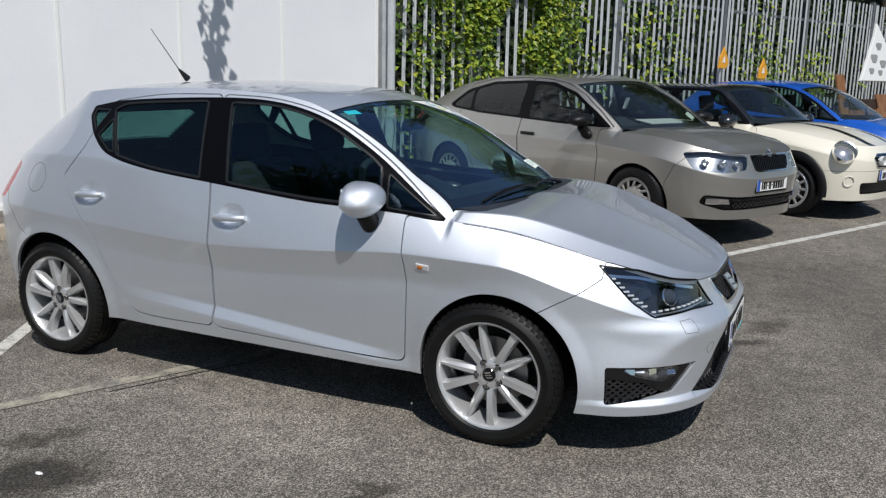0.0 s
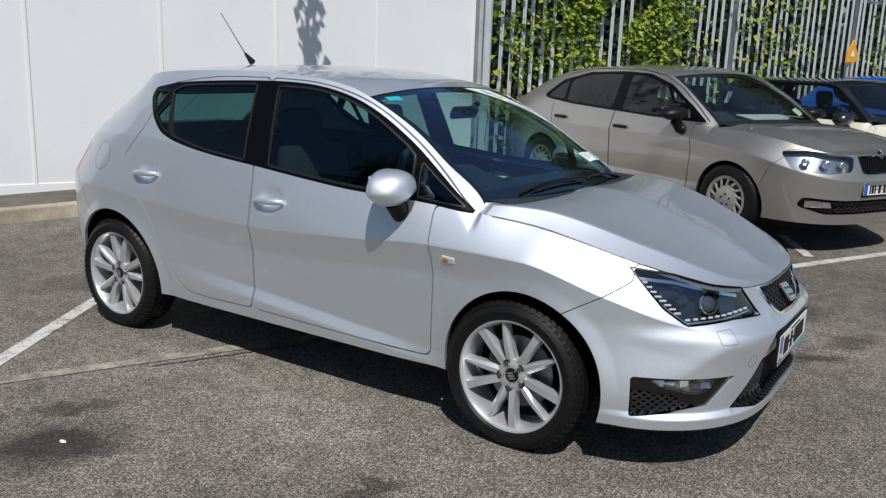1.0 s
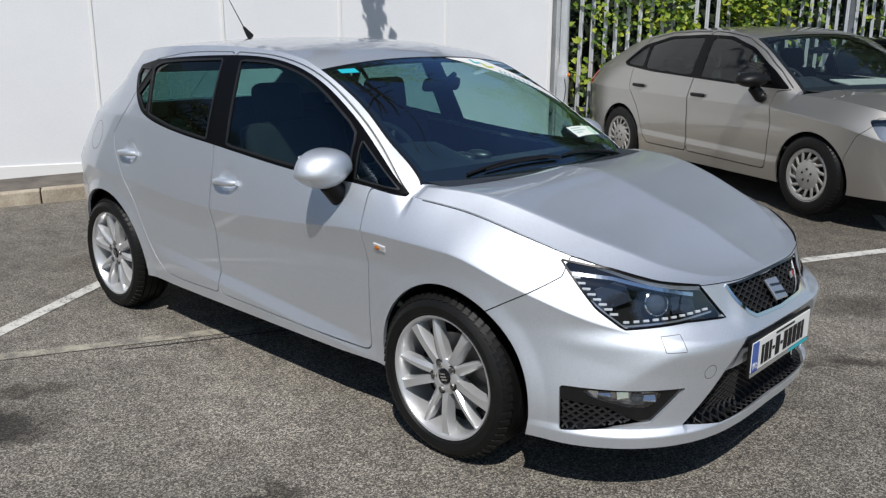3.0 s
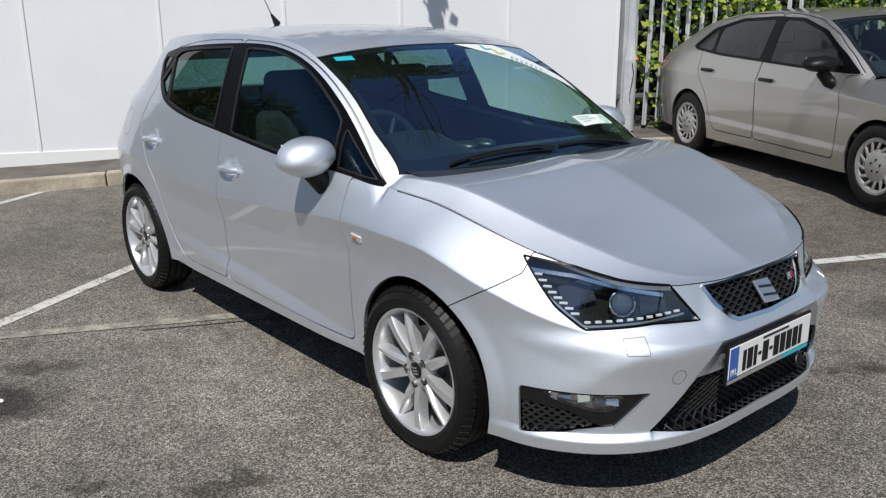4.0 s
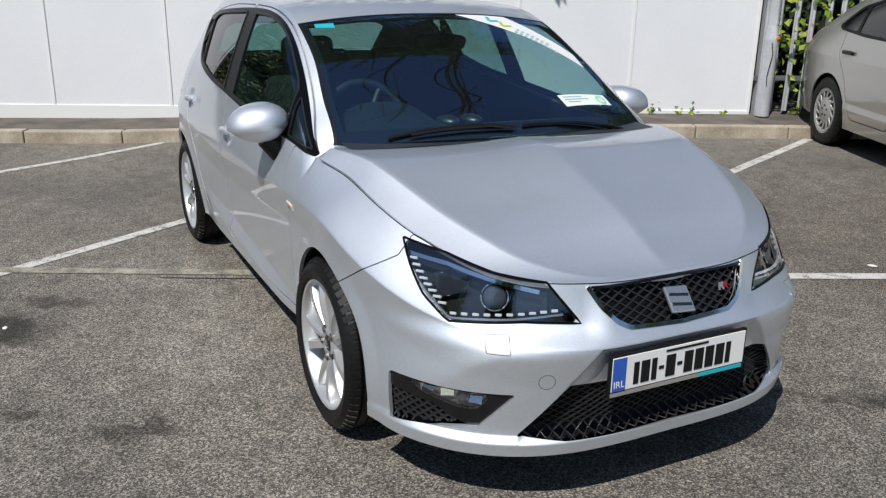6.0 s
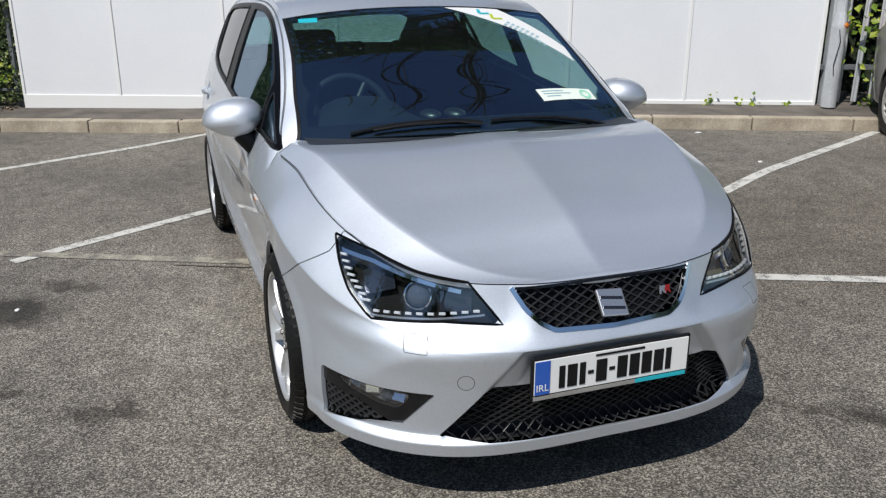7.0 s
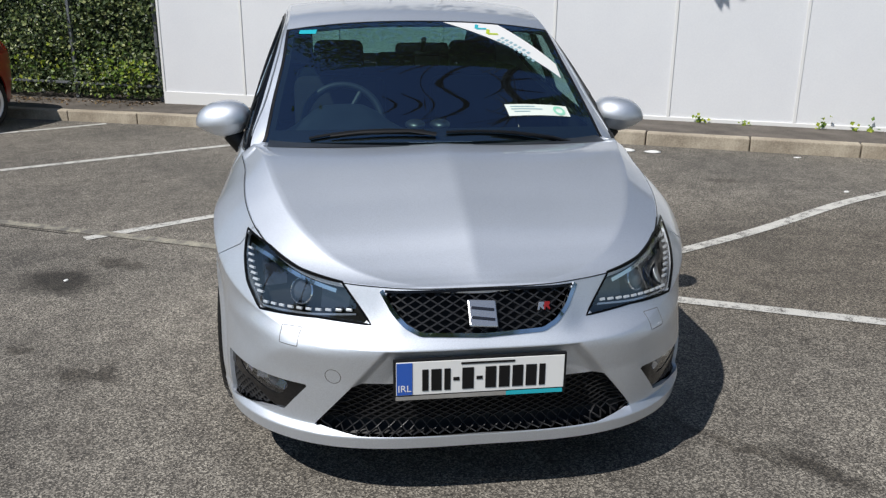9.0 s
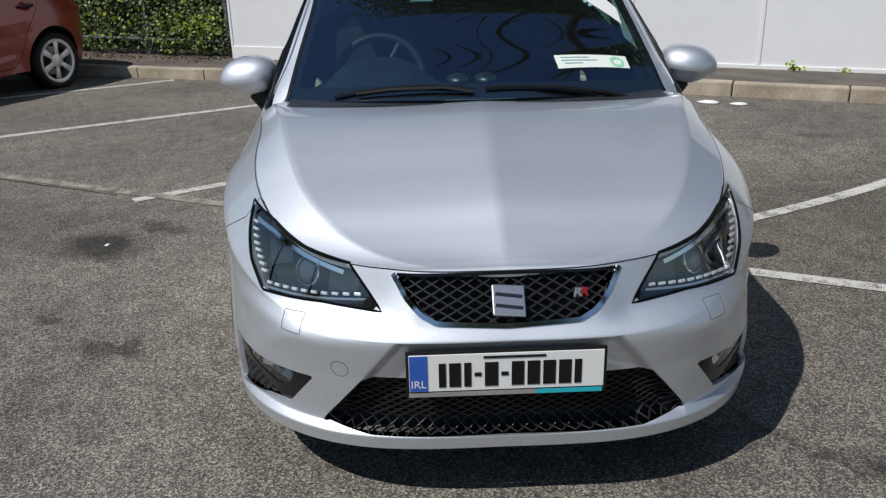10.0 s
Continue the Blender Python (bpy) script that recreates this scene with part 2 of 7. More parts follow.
# ---- car bodies: smooth skins cut into panels ----
class Sheet:
    """A fine triangle skin with fields at its points, that can be cut where a field is nought."""

    def __init__(self, grid, fields, centre):
        rows, cols = grid.shape[:2]
        self.V = grid.reshape(-1, 3)
        self.A = {k: np.asarray(f, float).reshape(-1) for k, f in fields.items()}
        i = np.arange(rows * cols).reshape(rows, cols)
        a, b, c, d = i[:-1, :-1].ravel(), i[:-1, 1:].ravel(), i[1:, 1:].ravel(), i[1:, :-1].ravel()
        self.T = np.concatenate([np.stack([a, b, c], 1), np.stack([a, c, d], 1)])
        n = np.cross(self.V[self.T[:, 1]] - self.V[self.T[:, 0]], self.V[self.T[:, 2]] - self.V[self.T[:, 0]])
        mid = self.V[self.T].mean(1)
        if (n * (mid - np.asarray(centre))).sum() < 0:
            self.T = self.T[:, ::-1]
            n = -n
        self.T = self.T[np.linalg.norm(n, axis=1) > 1e-9]
        n = np.cross(self.V[self.T[:, 1]] - self.V[self.T[:, 0]], self.V[self.T[:, 2]] - self.V[self.T[:, 0]])
        N = np.zeros_like(self.V)
        for k in range(3):
            np.add.at(N, self.T[:, k], n)
        self.N = N / np.maximum(np.linalg.norm(N, axis=1, keepdims=True), 1e-12)

    def cut(self, name, values):
        self.A[name] = np.where(np.abs(values) < 2e-5, 2e-5, values)
        f = self.A[name][self.T] > 0
        some = f.any(1) & ~f.all(1)
        made, extra, out = {}, [], []
        base = len(self.V)
        F = self.A[name]

        def at(a, b):
            key = (a, b) if a < b else (b, a)
            if key not in made:
                a, b = key
                made[key] = base + len(extra)
                extra.append((a, b, F[a] / (F[a] - F[b])))
            return made[key]
        for tri, g in zip(self.T[some].tolist(), f[some].tolist()):
            k = g.index(True) if sum(g) == 1 else g.index(False)
            a, b, c = tri[k], tri[(k + 1) % 3], tri[(k + 2) % 3]
            p, q = at(a, b), at(a, c)
            out += [(a, p, q), (p, b, c), (p, c, q)]
        self.T = np.concatenate([self.T[~some], np.array(out, int).reshape(-1, 3)])
        if extra:
            e = np.array(extra)
            i, j, w = e[:, 0].astype(int), e[:, 1].astype(int), e[:, 2]
            self.V = np.concatenate([self.V, self.V[i] + (self.V[j] - self.V[i]) * w[:, None]])
            n = self.N[i] + (self.N[j] - self.N[i]) * w[:, None]
            self.N = np.concatenate([self.N, n / np.maximum(np.linalg.norm(n, axis=1, keepdims=True), 1e-12)])
            for k, v in self.A.items():
                self.A[k] = np.concatenate([v, v[i] + (v[j] - v[i]) * w])
            self.A[name][base:] = 0

    def mean(self, name):
        return self.A[name][self.T].mean(1)


def emit(sheet, mask, name, mat, parent, thick=0.012, inset=0.0, label=""):
    """The chosen part of a skin as a panel with turned-in edges."""
    tris = sheet.T[mask]
    if not len(tris):
        return None
    ids, inv = np.unique(tris, return_inverse=True)
    t = inv.reshape(-1, 3)
    N = sheet.N[ids]
    V = sheet.V[ids] - N * inset
    e = np.concatenate([t[:, [0, 1]], t[:, [1, 2]], t[:, [2, 0]]])
    key = np.sort(e, 1)
    _, first, count = np.unique(key[:, 0] * len(V) + key[:, 1], return_index=True, return_counts=True)
    rim = e[first[count == 1]]
    verts, faces, normals = [V], t.tolist(), N[t.reshape(-1)].tolist()
    if thick and len(rim):
        n0 = len(V)
        a, b = rim[:, 0], rim[:, 1]
        m = len(rim)
        verts += [V[a], V[b], V[a] - N[a] * thick, V[b] - N[b] * thick]
        ia, ib, ja, jb = (n0 + k * m + np.arange(m) for k in range(4))
        faces += np.stack([ib, ia, ja, jb], 1).tolist()
        flat = np.cross(V[a] - V[b], -N[a])
        flat /= np.maximum(np.linalg.norm(flat, axis=1, keepdims=True), 1e-12)
        normals += np.repeat(flat, 4, 0).tolist()
    return arrays(name, np.concatenate(verts), faces, mat, parent, label, normals)


def in_shape(p, q, outline, rounds=2):
    """Signed distance of points (p, q) to a closed outline with softened corners; positive inside."""
    o = np.array(outline, float)
    for _ in range(rounds):
        nxt = np.roll(o, -1, 0)
        d = np.linalg.norm(nxt - o, axis=1, keepdims=True)
        w = np.minimum(0.25, 0.02 / np.maximum(d, 1e-6))
        o = np.stack([o + (nxt - o) * w, nxt + (o - nxt) * w], 1).reshape(-1, 2)
    a, b = o, np.roll(o, -1, 0)
    best = np.full(p.shape, 1e9)
    odd = np.zeros(p.shape, bool)
    for (ax, ay), (bx, by) in zip(a, b):
        dx, dy = bx - ax, by - ay
        L = dx * dx + dy * dy
        if L < 1e-14:
            continue
        t = np.clip(((p - ax) * dx + (q - ay) * dy) / L, 0, 1)
        best = np.minimum(best, np.hypot(p - ax - t * dx, q - ay - t * dy))
        if ay != by:
            odd ^= ((ay > q) != (by > q)) & (p < dx * (q - ay) / dy + ax)
    return np.where(odd, best, -best)


def flowing(outline, n=5, corner=38):
    """A closed outline drawn smooth, but for its real corners."""
    o = [np.array(p, float) for p in outline]
    m = len(o)
    bend = []
    for i in range(m):
        a, b = o[i] - o[i - 1], o[(i + 1) % m] - o[i]
        bend.append(abs(math.degrees(math.atan2(a[0] * b[1] - a[1] * b[0], float(a @ b)))) > corner)
    out = []
    for i in range(m):
        p1, p2 = o[i], o[(i + 1) % m]
        L = np.linalg.norm(p2 - p1)
        p0 = p1 + (p1 - p2) if bend[i] else o[i - 1]
        p3 = p2 + (p2 - p1) if bend[(i + 1) % m] else o[(i + 2) % m]
        t0 = (p2 - p0) / max(np.linalg.norm(p1 - p0) + L, 1e-9) * L
        t1 = (p3 - p1) / max(np.linalg.norm(p3 - p2) + L, 1e-9) * L
        for u in np.arange(n) / n:
            out.append(tuple((2 * u ** 3 - 3 * u ** 2 + 1) * p1 + (u ** 3 - 2 * u ** 2 + u) * t0 + (3 * u ** 2 - 2 * u ** 3) * p2 + (u ** 3 - u ** 2) * t1))
    return out


class Body:
    """The form of a car: a plan outline carried up from sill to roof rail, with a bonnet and a roof laid across."""

    def __init__(self, c):
        self.c = c
        self.f = {"edge": curve([(-3.0, 1.0), (3.0, 1.0)])}
        self.f.update({k: curve(v) for k, v in c["lines"].items()})
        n, m = c["nose"]
        rn, rm = c["tail"]
        h = math.pi / 2
        ang = np.linspace(0, 1, 1500) ** 2 * h
        fa, fb = np.cos(ang) ** (2 / n), np.sin(ang) ** (2 / m)
        ra, rb = np.sin(ang) ** (2 / rn), np.cos(ang) ** (2 / rm)
        L1, L2 = c["front"] - c["x1"], c["x2"] - c["rear"]
        side = np.linspace(c["x1"], c["x2"], 400)[1:-1]
        self.xs = np.concatenate([np.full(1500, c["x1"]), side, np.full(1500, c["x2"])])
        self.af = np.concatenate([fa, 0 * side, 0 * ra])
        self.ar = np.concatenate([0 * fa, 0 * side, ra])
        self.b = np.concatenate([fb, 0 * side + 1, rb])
        self.xo = self.xs + self.af * L1 - self.ar * L2
        self.s = np.concatenate([[0], np.cumsum(np.hypot(np.diff(self.xo), np.diff(self.b * c["w"])))])
        self.length = self.s[-1]

    def look_up(self, s):
        q = np.abs(s)
        return [np.interp(q, self.s, k) for k in (self.xs, self.af, self.ar, self.b, self.xo)]

    def s_of_x(self, x):
        """The way round from the nose to the place x of the side."""
        return float(np.interp(-x, -self.xo, self.s))

    def point(self, s, z):
        """The place on the skin at the way round s (to the car's right below nought) and the height z."""
        c, f = self.c, self.f
        xs, af, ar, b, xo = self.look_up(s)
        zc, zt, zr = f["crease"](xo), f["belt"](xo), f["rail"](xo)
        zr = np.maximum(zr, zt)
        low = f["tuck"](xo) * np.clip((c["waist"] - z) / (c["waist"] - 0.2), 0, 1.3) ** 1.7
        top = f["fold"](xo) * np.clip((z - zc) / np.maximum(zt - zc, 0.02), 0, 1) ** c.get("fold_power", 1.2)
        under = c.get("under", 0.0) * np.clip((zc - z) / 0.12, 0, 1) * f["edge"](xo)
        up = np.clip(z - zt, 0, None)
        rise = up * f["lean"](xo) * (0.8 + 0.45 * up)
        roll = f["roll"](xo) * np.clip((z - zr + 0.10) / 0.10, 0, 1) ** 2 * (zr > zt + 0.005)
        scoop = -f["scoop"](xo) * np.clip((c["scoop_z"](xo) - z) / 0.055, 0, 1)
        d = low + top + rise + roll + scoop + under
        for cx, cr, out, wide in c.get("flares", ()):
            d = d - out * np.clip(1 - (np.hypot(xo - cx, z - 0.302) - cr) / wide, 0, 1)
        for px, pz, rx, rz, deep in c.get("dents", ()):
            d = d + deep * smooth01(1.25 * (1 - ((xs - px) / rx) ** 2 - ((z - pz) / rz) ** 2)) * (af == 0)
        if "ledge" in c:
            brow, jaw = c["ledge"]
            q = np.abs(s)
            d = d + brow(q) * smooth01((z - 0.535) / 0.065) * (1 - smooth01((z - 0.60) / 0.16)) - jaw(q) * smooth01((0.578 - z) / (0.065 + 0.23 * smooth01((q - 0.55) / 0.4)))
        if "lip" in c:
            d = d - c["lip"][1] * smooth01((c["lip"][0] - z) / 0.012) * smooth01(af * 2.0 - 0.6)
        if "plate_bay" in c:
            half, z0, z1, deep = c["plate_bay"]
            inside = np.minimum(np.minimum(half + (z1 - z) * 0.85 - np.abs(s), z1 - z), z - z0 + 0.05)
            d = d + deep * np.clip(inside / 0.016, 0, 1)
        return np.stack([xs + af * (c["front"] - c["x1"] - d) - ar * (c["x2"] - c["rear"] - d * c.get("tail_lean", 1.0)), np.sign(s) * b * (c["w"] - d), z + 0 * s], -1)

    def at(self, s, z, out=0.0):
        """A place on the skin and its frame there: (across to the front/side, up, out)."""
        s, z = float(s), float(z)
        e = 0.004
        p = self.point(np.array([s, s + e, s - e, s, s]), np.array([z, z, z, z + e, z - e]))
        p = p * np.where(np.abs(p) < 1e-12, 0, 1)
        along, up = Vector(p[1] - p[2]).normalized(), Vector(p[3] - p[4]).normalized()
        n = along.cross(up).normalized()
        up = n.cross(along).normalized()
        m = Matrix((along, up, n)).transposed().to_4x4()
        m.translation = Vector(p[0]) + n * out
        return m

    def side_sheet(self, step=0.013, low=52, high=34):
        f = self.f
        half = np.concatenate([np.linspace(0, 1.3, int(1.3 / (step * 0.62))), np.arange(1.3 + step, self.length, step), [self.length]])
        s = np.concatenate([-half[:0:-1], [1e-6], half[1:]])
        xo = self.look_up(s)[4]
        zb, zt, zr = f["bottom"](xo), f["belt"](xo), f["rail"](xo)
        zr = np.maximum(zr, zt)
        zs = np.clip(self.c["scoop_z"](xo), zb + 0.08, None)
        zc = np.clip(f["crease"](xo), zs + 0.05, zt - 0.02)
        stops = [zb, zs - 0.055, zs, zs + 0.02, (zs + zc) / 2, zc - 0.014, zc - 0.004, zc, zc + 0.008, zt]
        counts = [max(2, int(low * k)) for k in (0.10, 0.13, 0.06, 0.20, 0.20, 0.03, 0.02, 0.03, 0.32)]
        rows = [a + (b - a) * v for a, b, n in zip(stops, stops[1:], counts) for v in np.arange(n) / n] + [zt] + [zt + (zr - zt) * v for v in np.linspace(0, 1, high)[1:]]
        Z = np.array(rows)
        S = np.broadcast_to(s, Z.shape)
        P = self.point(S, Z)
        return Sheet(P, {"s": S, "q": np.abs(S), "x": P[..., 0], "z": P[..., 2], "xo": np.broadcast_to(xo, Z.shape)}, (0, 0, 0.6))

    def across(self, s, lift, cols=61, edge="belt"):
        """A skin laid from the right edge to the left one, row by row."""
        xo = self.look_up(s)[4]
        z = np.maximum(self.f["rail"](xo), self.f["belt"](xo)) if edge == "rail" else self.f["belt"](xo)
        R = self.point(-s, z)
        w = np.linspace(-1, 1, cols)
        P = np.zeros((len(s), cols, 3))
        w = np.broadcast_to(w, P.shape[:2])
        if edge == "belt" and "crease_w" in self.c:
            wc = self.c["crease_w"](xo)[:, None]
            w = np.sign(w) * np.where(np.abs(w) < 0.7, np.abs(w) / 0.7 * wc, wc + (np.abs(w) - 0.7) / 0.3 * (1 - wc))
        bx, bz, spine, power = lift(xo)
        a = np.abs(w)
        k = 1 - a ** power[:, None]
        if edge == "belt" and "crease_w" in self.c:
            wc = self.c["crease_w"](xo)[:, None]
            k = np.where(a < wc, 1 - 0.12 * (a / wc) ** 2, 0.88 * (1 - a) / (1 - wc))
        P[..., 0] = R[:, None, 0] + bx[:, None] * (1 - w * w)
        P[..., 1] = -R[:, None, 1] * w
        P[..., 2] = R[:, None, 2] + bz[:, None] * k - spine[:, None] * (np.abs(w) * (1 - np.abs(w)))
        return Sheet(P, {"w": w, "half": np.broadcast_to(np.abs(R[:, None, 1]), P.shape[:2]), "s": np.broadcast_to(s[:, None], P.shape[:2]), "xo": np.broadcast_to(xo[:, None], P.shape[:2]),
                         "x": P[..., 0], "y": P[..., 1]}, (0, 0, 0.3))


def ribbon(bm, body, path, width, depth, out):
    """A flat bar that follows the skin along a path of (s, z)."""
    rows = []
    for i, (s, z) in enumerate(path):
        m = body.at(s, z, out)
        s0, z0 = path[max(0, i - 1)]
        s1, z1 = path[min(len(path) - 1, i + 1)]
        g = math.hypot(s1 - s0, z1 - z0) or 1
        side = Vector((-(z1 - z0) / g, (s1 - s0) / g, 0)) * (width / 2)
        rows.append([bm.verts.new(m @ v) for v in (side, -side, -side + Vector((0, 0, -depth)), side + Vector((0, 0, -depth)))])
    for a, b in zip(rows, rows[1:]):
        for k in range(4):
            bm.faces.new((a[k], b[k], b[(k + 1) % 4], a[(k + 1) % 4]))
    bm.faces.new(rows[0])
    bm.faces.new(rows[-1][::-1])


def lattice(bm, body, outline, pitch, slope, width, depth, out):
    """Crossing slanted bars over the skin within an outline of (s, z)."""
    o = np.array(outline)
    s0, s1, z0, z1 = o[:, 0].min(), o[:, 0].max(), o[:, 1].min(), o[:, 1].max()
    for sign in (1, -1):
        span = (z1 - z0) / slope
        k = s0 - span
        while k < s1 + span:
            t = np.linspace(0, 1, 40)
            z = z0 + (z1 - z0) * t
            s = (k + span * t) if sign > 0 else (k + span * (1 - t))
            ok = in_shape(s, z, outline, 0) > 0
            run = []
            for i in range(40):
                if ok[i]:
                    run.append((s[i], z[i]))
                if (not ok[i] or i == 39) and run:
                    if len(run) > 2:
                        ribbon(bm, body, run[::3] + ([run[-1]] if (len(run) - 1) % 3 else []), width, depth, out + (0.001 if sign > 0 else 0))
                    run = []
            k += pitch


# ---- wheels ----
def wheel(parent, x, y, z, side, kind, R=0.302, width=0.205, rim=0.222, spin=0.0):
    """A road wheel with its tyre, disc and bolts. side: -1 faces the car's right."""
    place = pose(x, y, z) @ (Matrix.Identity(4) if side < 0 else pose(0, 0, 0, 0, 0, 180)) @ pose(0, 0, 0, 0, spin, 0)
    h = width / 2
    bm = bmesh.new()
    spokes = []
    if kind == "alloy":
        lathe(bm, [(rim * 1.035, -h + 0.012), (rim * 1.03, -h + 0.006), (rim, -h + 0.008), (rim * 0.965, -h + 0.02), (rim * 0.93, -h + 0.05), (rim * 0.90, 0), (rim * 0.93, h - 0.02), (rim * 1.03, h)], 64)
        # five pairs: a broad flat spoke and one that tapers to a point at the rim
        for k in range(10):
            keen = k % 2
            sub = bmesh.new()
            rows = []
            for t in np.linspace(0, 1, 11):
                r = 0.034 + (rim * 0.972 - 0.034) * t
                wd = (0.0215 - 0.0075 * t - 0.004 * t ** 4) if keen else (0.0195 - 0.003 * t * (1 - t) * 4 + 0.001 * t + 0.004 * t ** 10)
                yy = -h + 0.031 - 0.016 * math.sin(t * math.pi * 0.72) + 0.004 * (1 - t)
                left, right = (-0.55, 0.22) if keen else (-0.86, 0.62)
                rows.append([sub.verts.new((wd * g, yy + dy, r)) for g, dy in ((-1.0, 0.042), (-0.97, 0.010), (left, 0.0), ((left + right) / 2, 0.0008), (right, 0.0), (0.95, 0.013), (1.0, 0.042))])
            for a, b in zip(rows, rows[1:]):
                for i in range(6):
                    sub.faces.new((a[i], a[i + 1], b[i + 1], b[i]))
                sub.faces.new((a[6], a[0], b[0], b[6]))
            sub.faces.new(rows[-1])
            bmesh.ops.recalc_face_normals(sub, faces=sub.faces[:])
            sub.transform(pose(0, 0, 0, 0, 72 * (k // 2) + (14.5 if keen else -14.5), 0))
            spokes.append(sub)
        lathe(bm, [(0.0, -h + 0.034), (0.030, -h + 0.034), (0.032, -h + 0.028), (0.050, -h + 0.026), (0.066, -h + 0.034), (0.072, -h + 0.06), (0.05, 0.0)], 40)
        mat = ALLOY
    else:
        lathe(bm, [(rim * 1.03, -h + 0.006), (rim, -h + 0.01), (rim * 0.93, -h + 0.05), (rim * 0.9, 0), (rim * 1.03, h)], 48)
        hub = rim * (0.24 if kind == "plain" else 0.5)
        lathe(bm, [(0.0, -h + 0.006), (hub, -h + 0.008), (hub + rim * 0.08, -h + 0.014), (hub + rim * 0.10, -h + 0.028)], 48)
        lathe(bm, [(rim * 0.86, -h + 0.028), (rim * 0.88, -h + 0.010), (rim * 0.97, -h + 0.006), (rim * 1.0, -h + 0.012)], 48)
        count = {"trim": 14, "dark": 12, "plain": 6}[kind]
        for k in range(count):
            sub = bmesh.new()
            spokes.append(sub)
            if kind == "plain":
                prism(sub, [(-0.022, rim * 0.22), (0.022, rim * 0.22), (0.034, rim * 0.93), (-0.034, rim * 0.93)], 0.012, pose(0, -h + 0.026, 0, 90, 0, 0), 0.003)
            else:
                box(sub, (rim * 1.55 / count, 0.012, rim * 0.42), pose(0, -h + 0.017, rim * 0.72, 0, 24 if kind == "trim" else 0, 0), 0.004)
            sub.transform(pose(0, 0, 0, 0, 360 / count * k, 0))
        mat = HUBCAP if kind == "trim" else ALLOY
    bmesh.ops.recalc_face_normals(bm, faces=bm.faces[:])
    w = part("wheel", bm, mat, parent, smooth=35)
    w.matrix_local = place
    for sub in spokes:
        part("spoke", sub, mat, w, smooth=35)
    bm = bmesh.new()
    r = rim * 1.02
    g = 0.006
    prof = [(r, -h + 0.014), (r + 0.012, -h + 0.001), ((r + R) / 2, -h - 0.005), (R - 0.022, -h + 0.004), (R - 0.006, -h + 0.018), (R - 0.001, -h + 0.034)]
    for k in range(4):
        y0 = -h + 0.045 + k * (width - 0.09) / 3.0
        prof += [(R, y0 - 0.009), (R, y0 - 0.004), (R - g, y0 - 0.003), (R - g, y0 + 0.003), (R, y0 + 0.004)]
    prof += [(R - 0.001, h - 0.03), (R - 0.022, h - 0.004), (r, h - 0.01), (r - 0.02, h - 0.02)]
    lathe(bm, prof, 72)
    for k in range(60):
        box(bm, (0.021, 0.034, 0.010), pose(0, 0, 0, 0, 6 * k, 0) @ pose(0, -h + 0.024, R - 0.0075, 33, 0, 14))
    bmesh.ops.recalc_face_normals(bm, faces=bm.faces[:])
    part("tyre", bm, RUBBER, w, "black low-profile tyre", smooth=30)
    bm = bmesh.new()
    lathe(bm, [(0.06, -0.005), (rim * 0.66, -0.005), (rim * 0.66, 0.018), (0.06, 0.018)], 40)
    lathe(bm, [(0.0, -0.03), (0.065, -0.03), (0.07, -0.005)], 30)
    part("brake_disc", bm, STEEL, w, smooth=30)
    bm = bmesh.new()
    lathe(bm, [(0.0, 0.03), (rim * 0.9, 0.03)], 30)
    part("dust_shield", bm, LINING, w)
    if kind == "alloy":
        bm = bmesh.new()
        lathe(bm, [(0.0, -h + 0.026), (0.024, -h + 0.026), (0.028, -h + 0.03), (0.029, -h + 0.036)], 30)
        part("hub_cap", bm, GLOSSBLACK, w, smooth=30)
        bm = bmesh.new()
        for dz in (-0.011, 0, 0.011):
            box(bm, (0.028, 0.003, 0.007), pose(0, -h + 0.0245, dz, 0, 14, 0), 0.001)
        part("badge", bm, CHROME, w)
        bm = bmesh.new()
        bmesh.ops.create_cone(bm, cap_ends=True, segments=6, radius1=0.0115, radius2=0.0095, depth=0.016)
        bm.transform(pose(0, -h + 0.028, 0.051, 90, 0, 0))
        first = part("wheel_bolt", bm, STEEL, w)
        bm = bmesh.new()
        lathe(bm, [(0.0115, -h + 0.0275), (0.0165, -h + 0.0272)], 18, pose(0, 0, 0.051))
        ring = part("bolt_recess", bm, TRIM, w)
        for k in range(5):
            for src in (first, ring):
                o = src if k == 0 else new(src.name.split(".")[0], src.data)
                o.parent = w
                o.matrix_local = pose(0, 0, 0, 0, 72 * k, 0)
    elif kind == "trim":
        for k in range(5):
            bm = bmesh.new()
            rod(bm, (0, -h + 0.012, 0.048), (0, -h + 0.002, 0.048), 0.009, seg=8)
            bm.transform(pose(0, 0, 0, 0, 72 * k, 0))
            part("wheel_bolt", bm, TRIM, w)
    return w


def seat(parent, x, y, tall=True):
    """A front seat with head restraint, facing forward."""
    bm = bmesh.new()
    box(bm, (0.50, 0.50, 0.16), pose(x, y, 0.45, 0, -8, 0), 0.05, 3)
    box(bm, (0.14, 0.48, 0.62), pose(x - 0.28, y, 0.76, 0, -16, 0), 0.05, 3)
    s = part("seat", bm, SEATCLOTH, parent, smooth=50)
    bm = bmesh.new()
    box(bm, (0.10, 0.26, 0.19), pose(x - 0.40, y, 1.15 if tall else 1.05, 0, -10, 0), 0.04, 3)
    for dy in (-0.07, 0.07):
        rod(bm, (x - 0.36, y + dy, 0.98), (x - 0.40, y + dy, 1.1), 0.007)
    part("head_restraint", bm, SEATCLOTH, s, smooth=50)
    return s


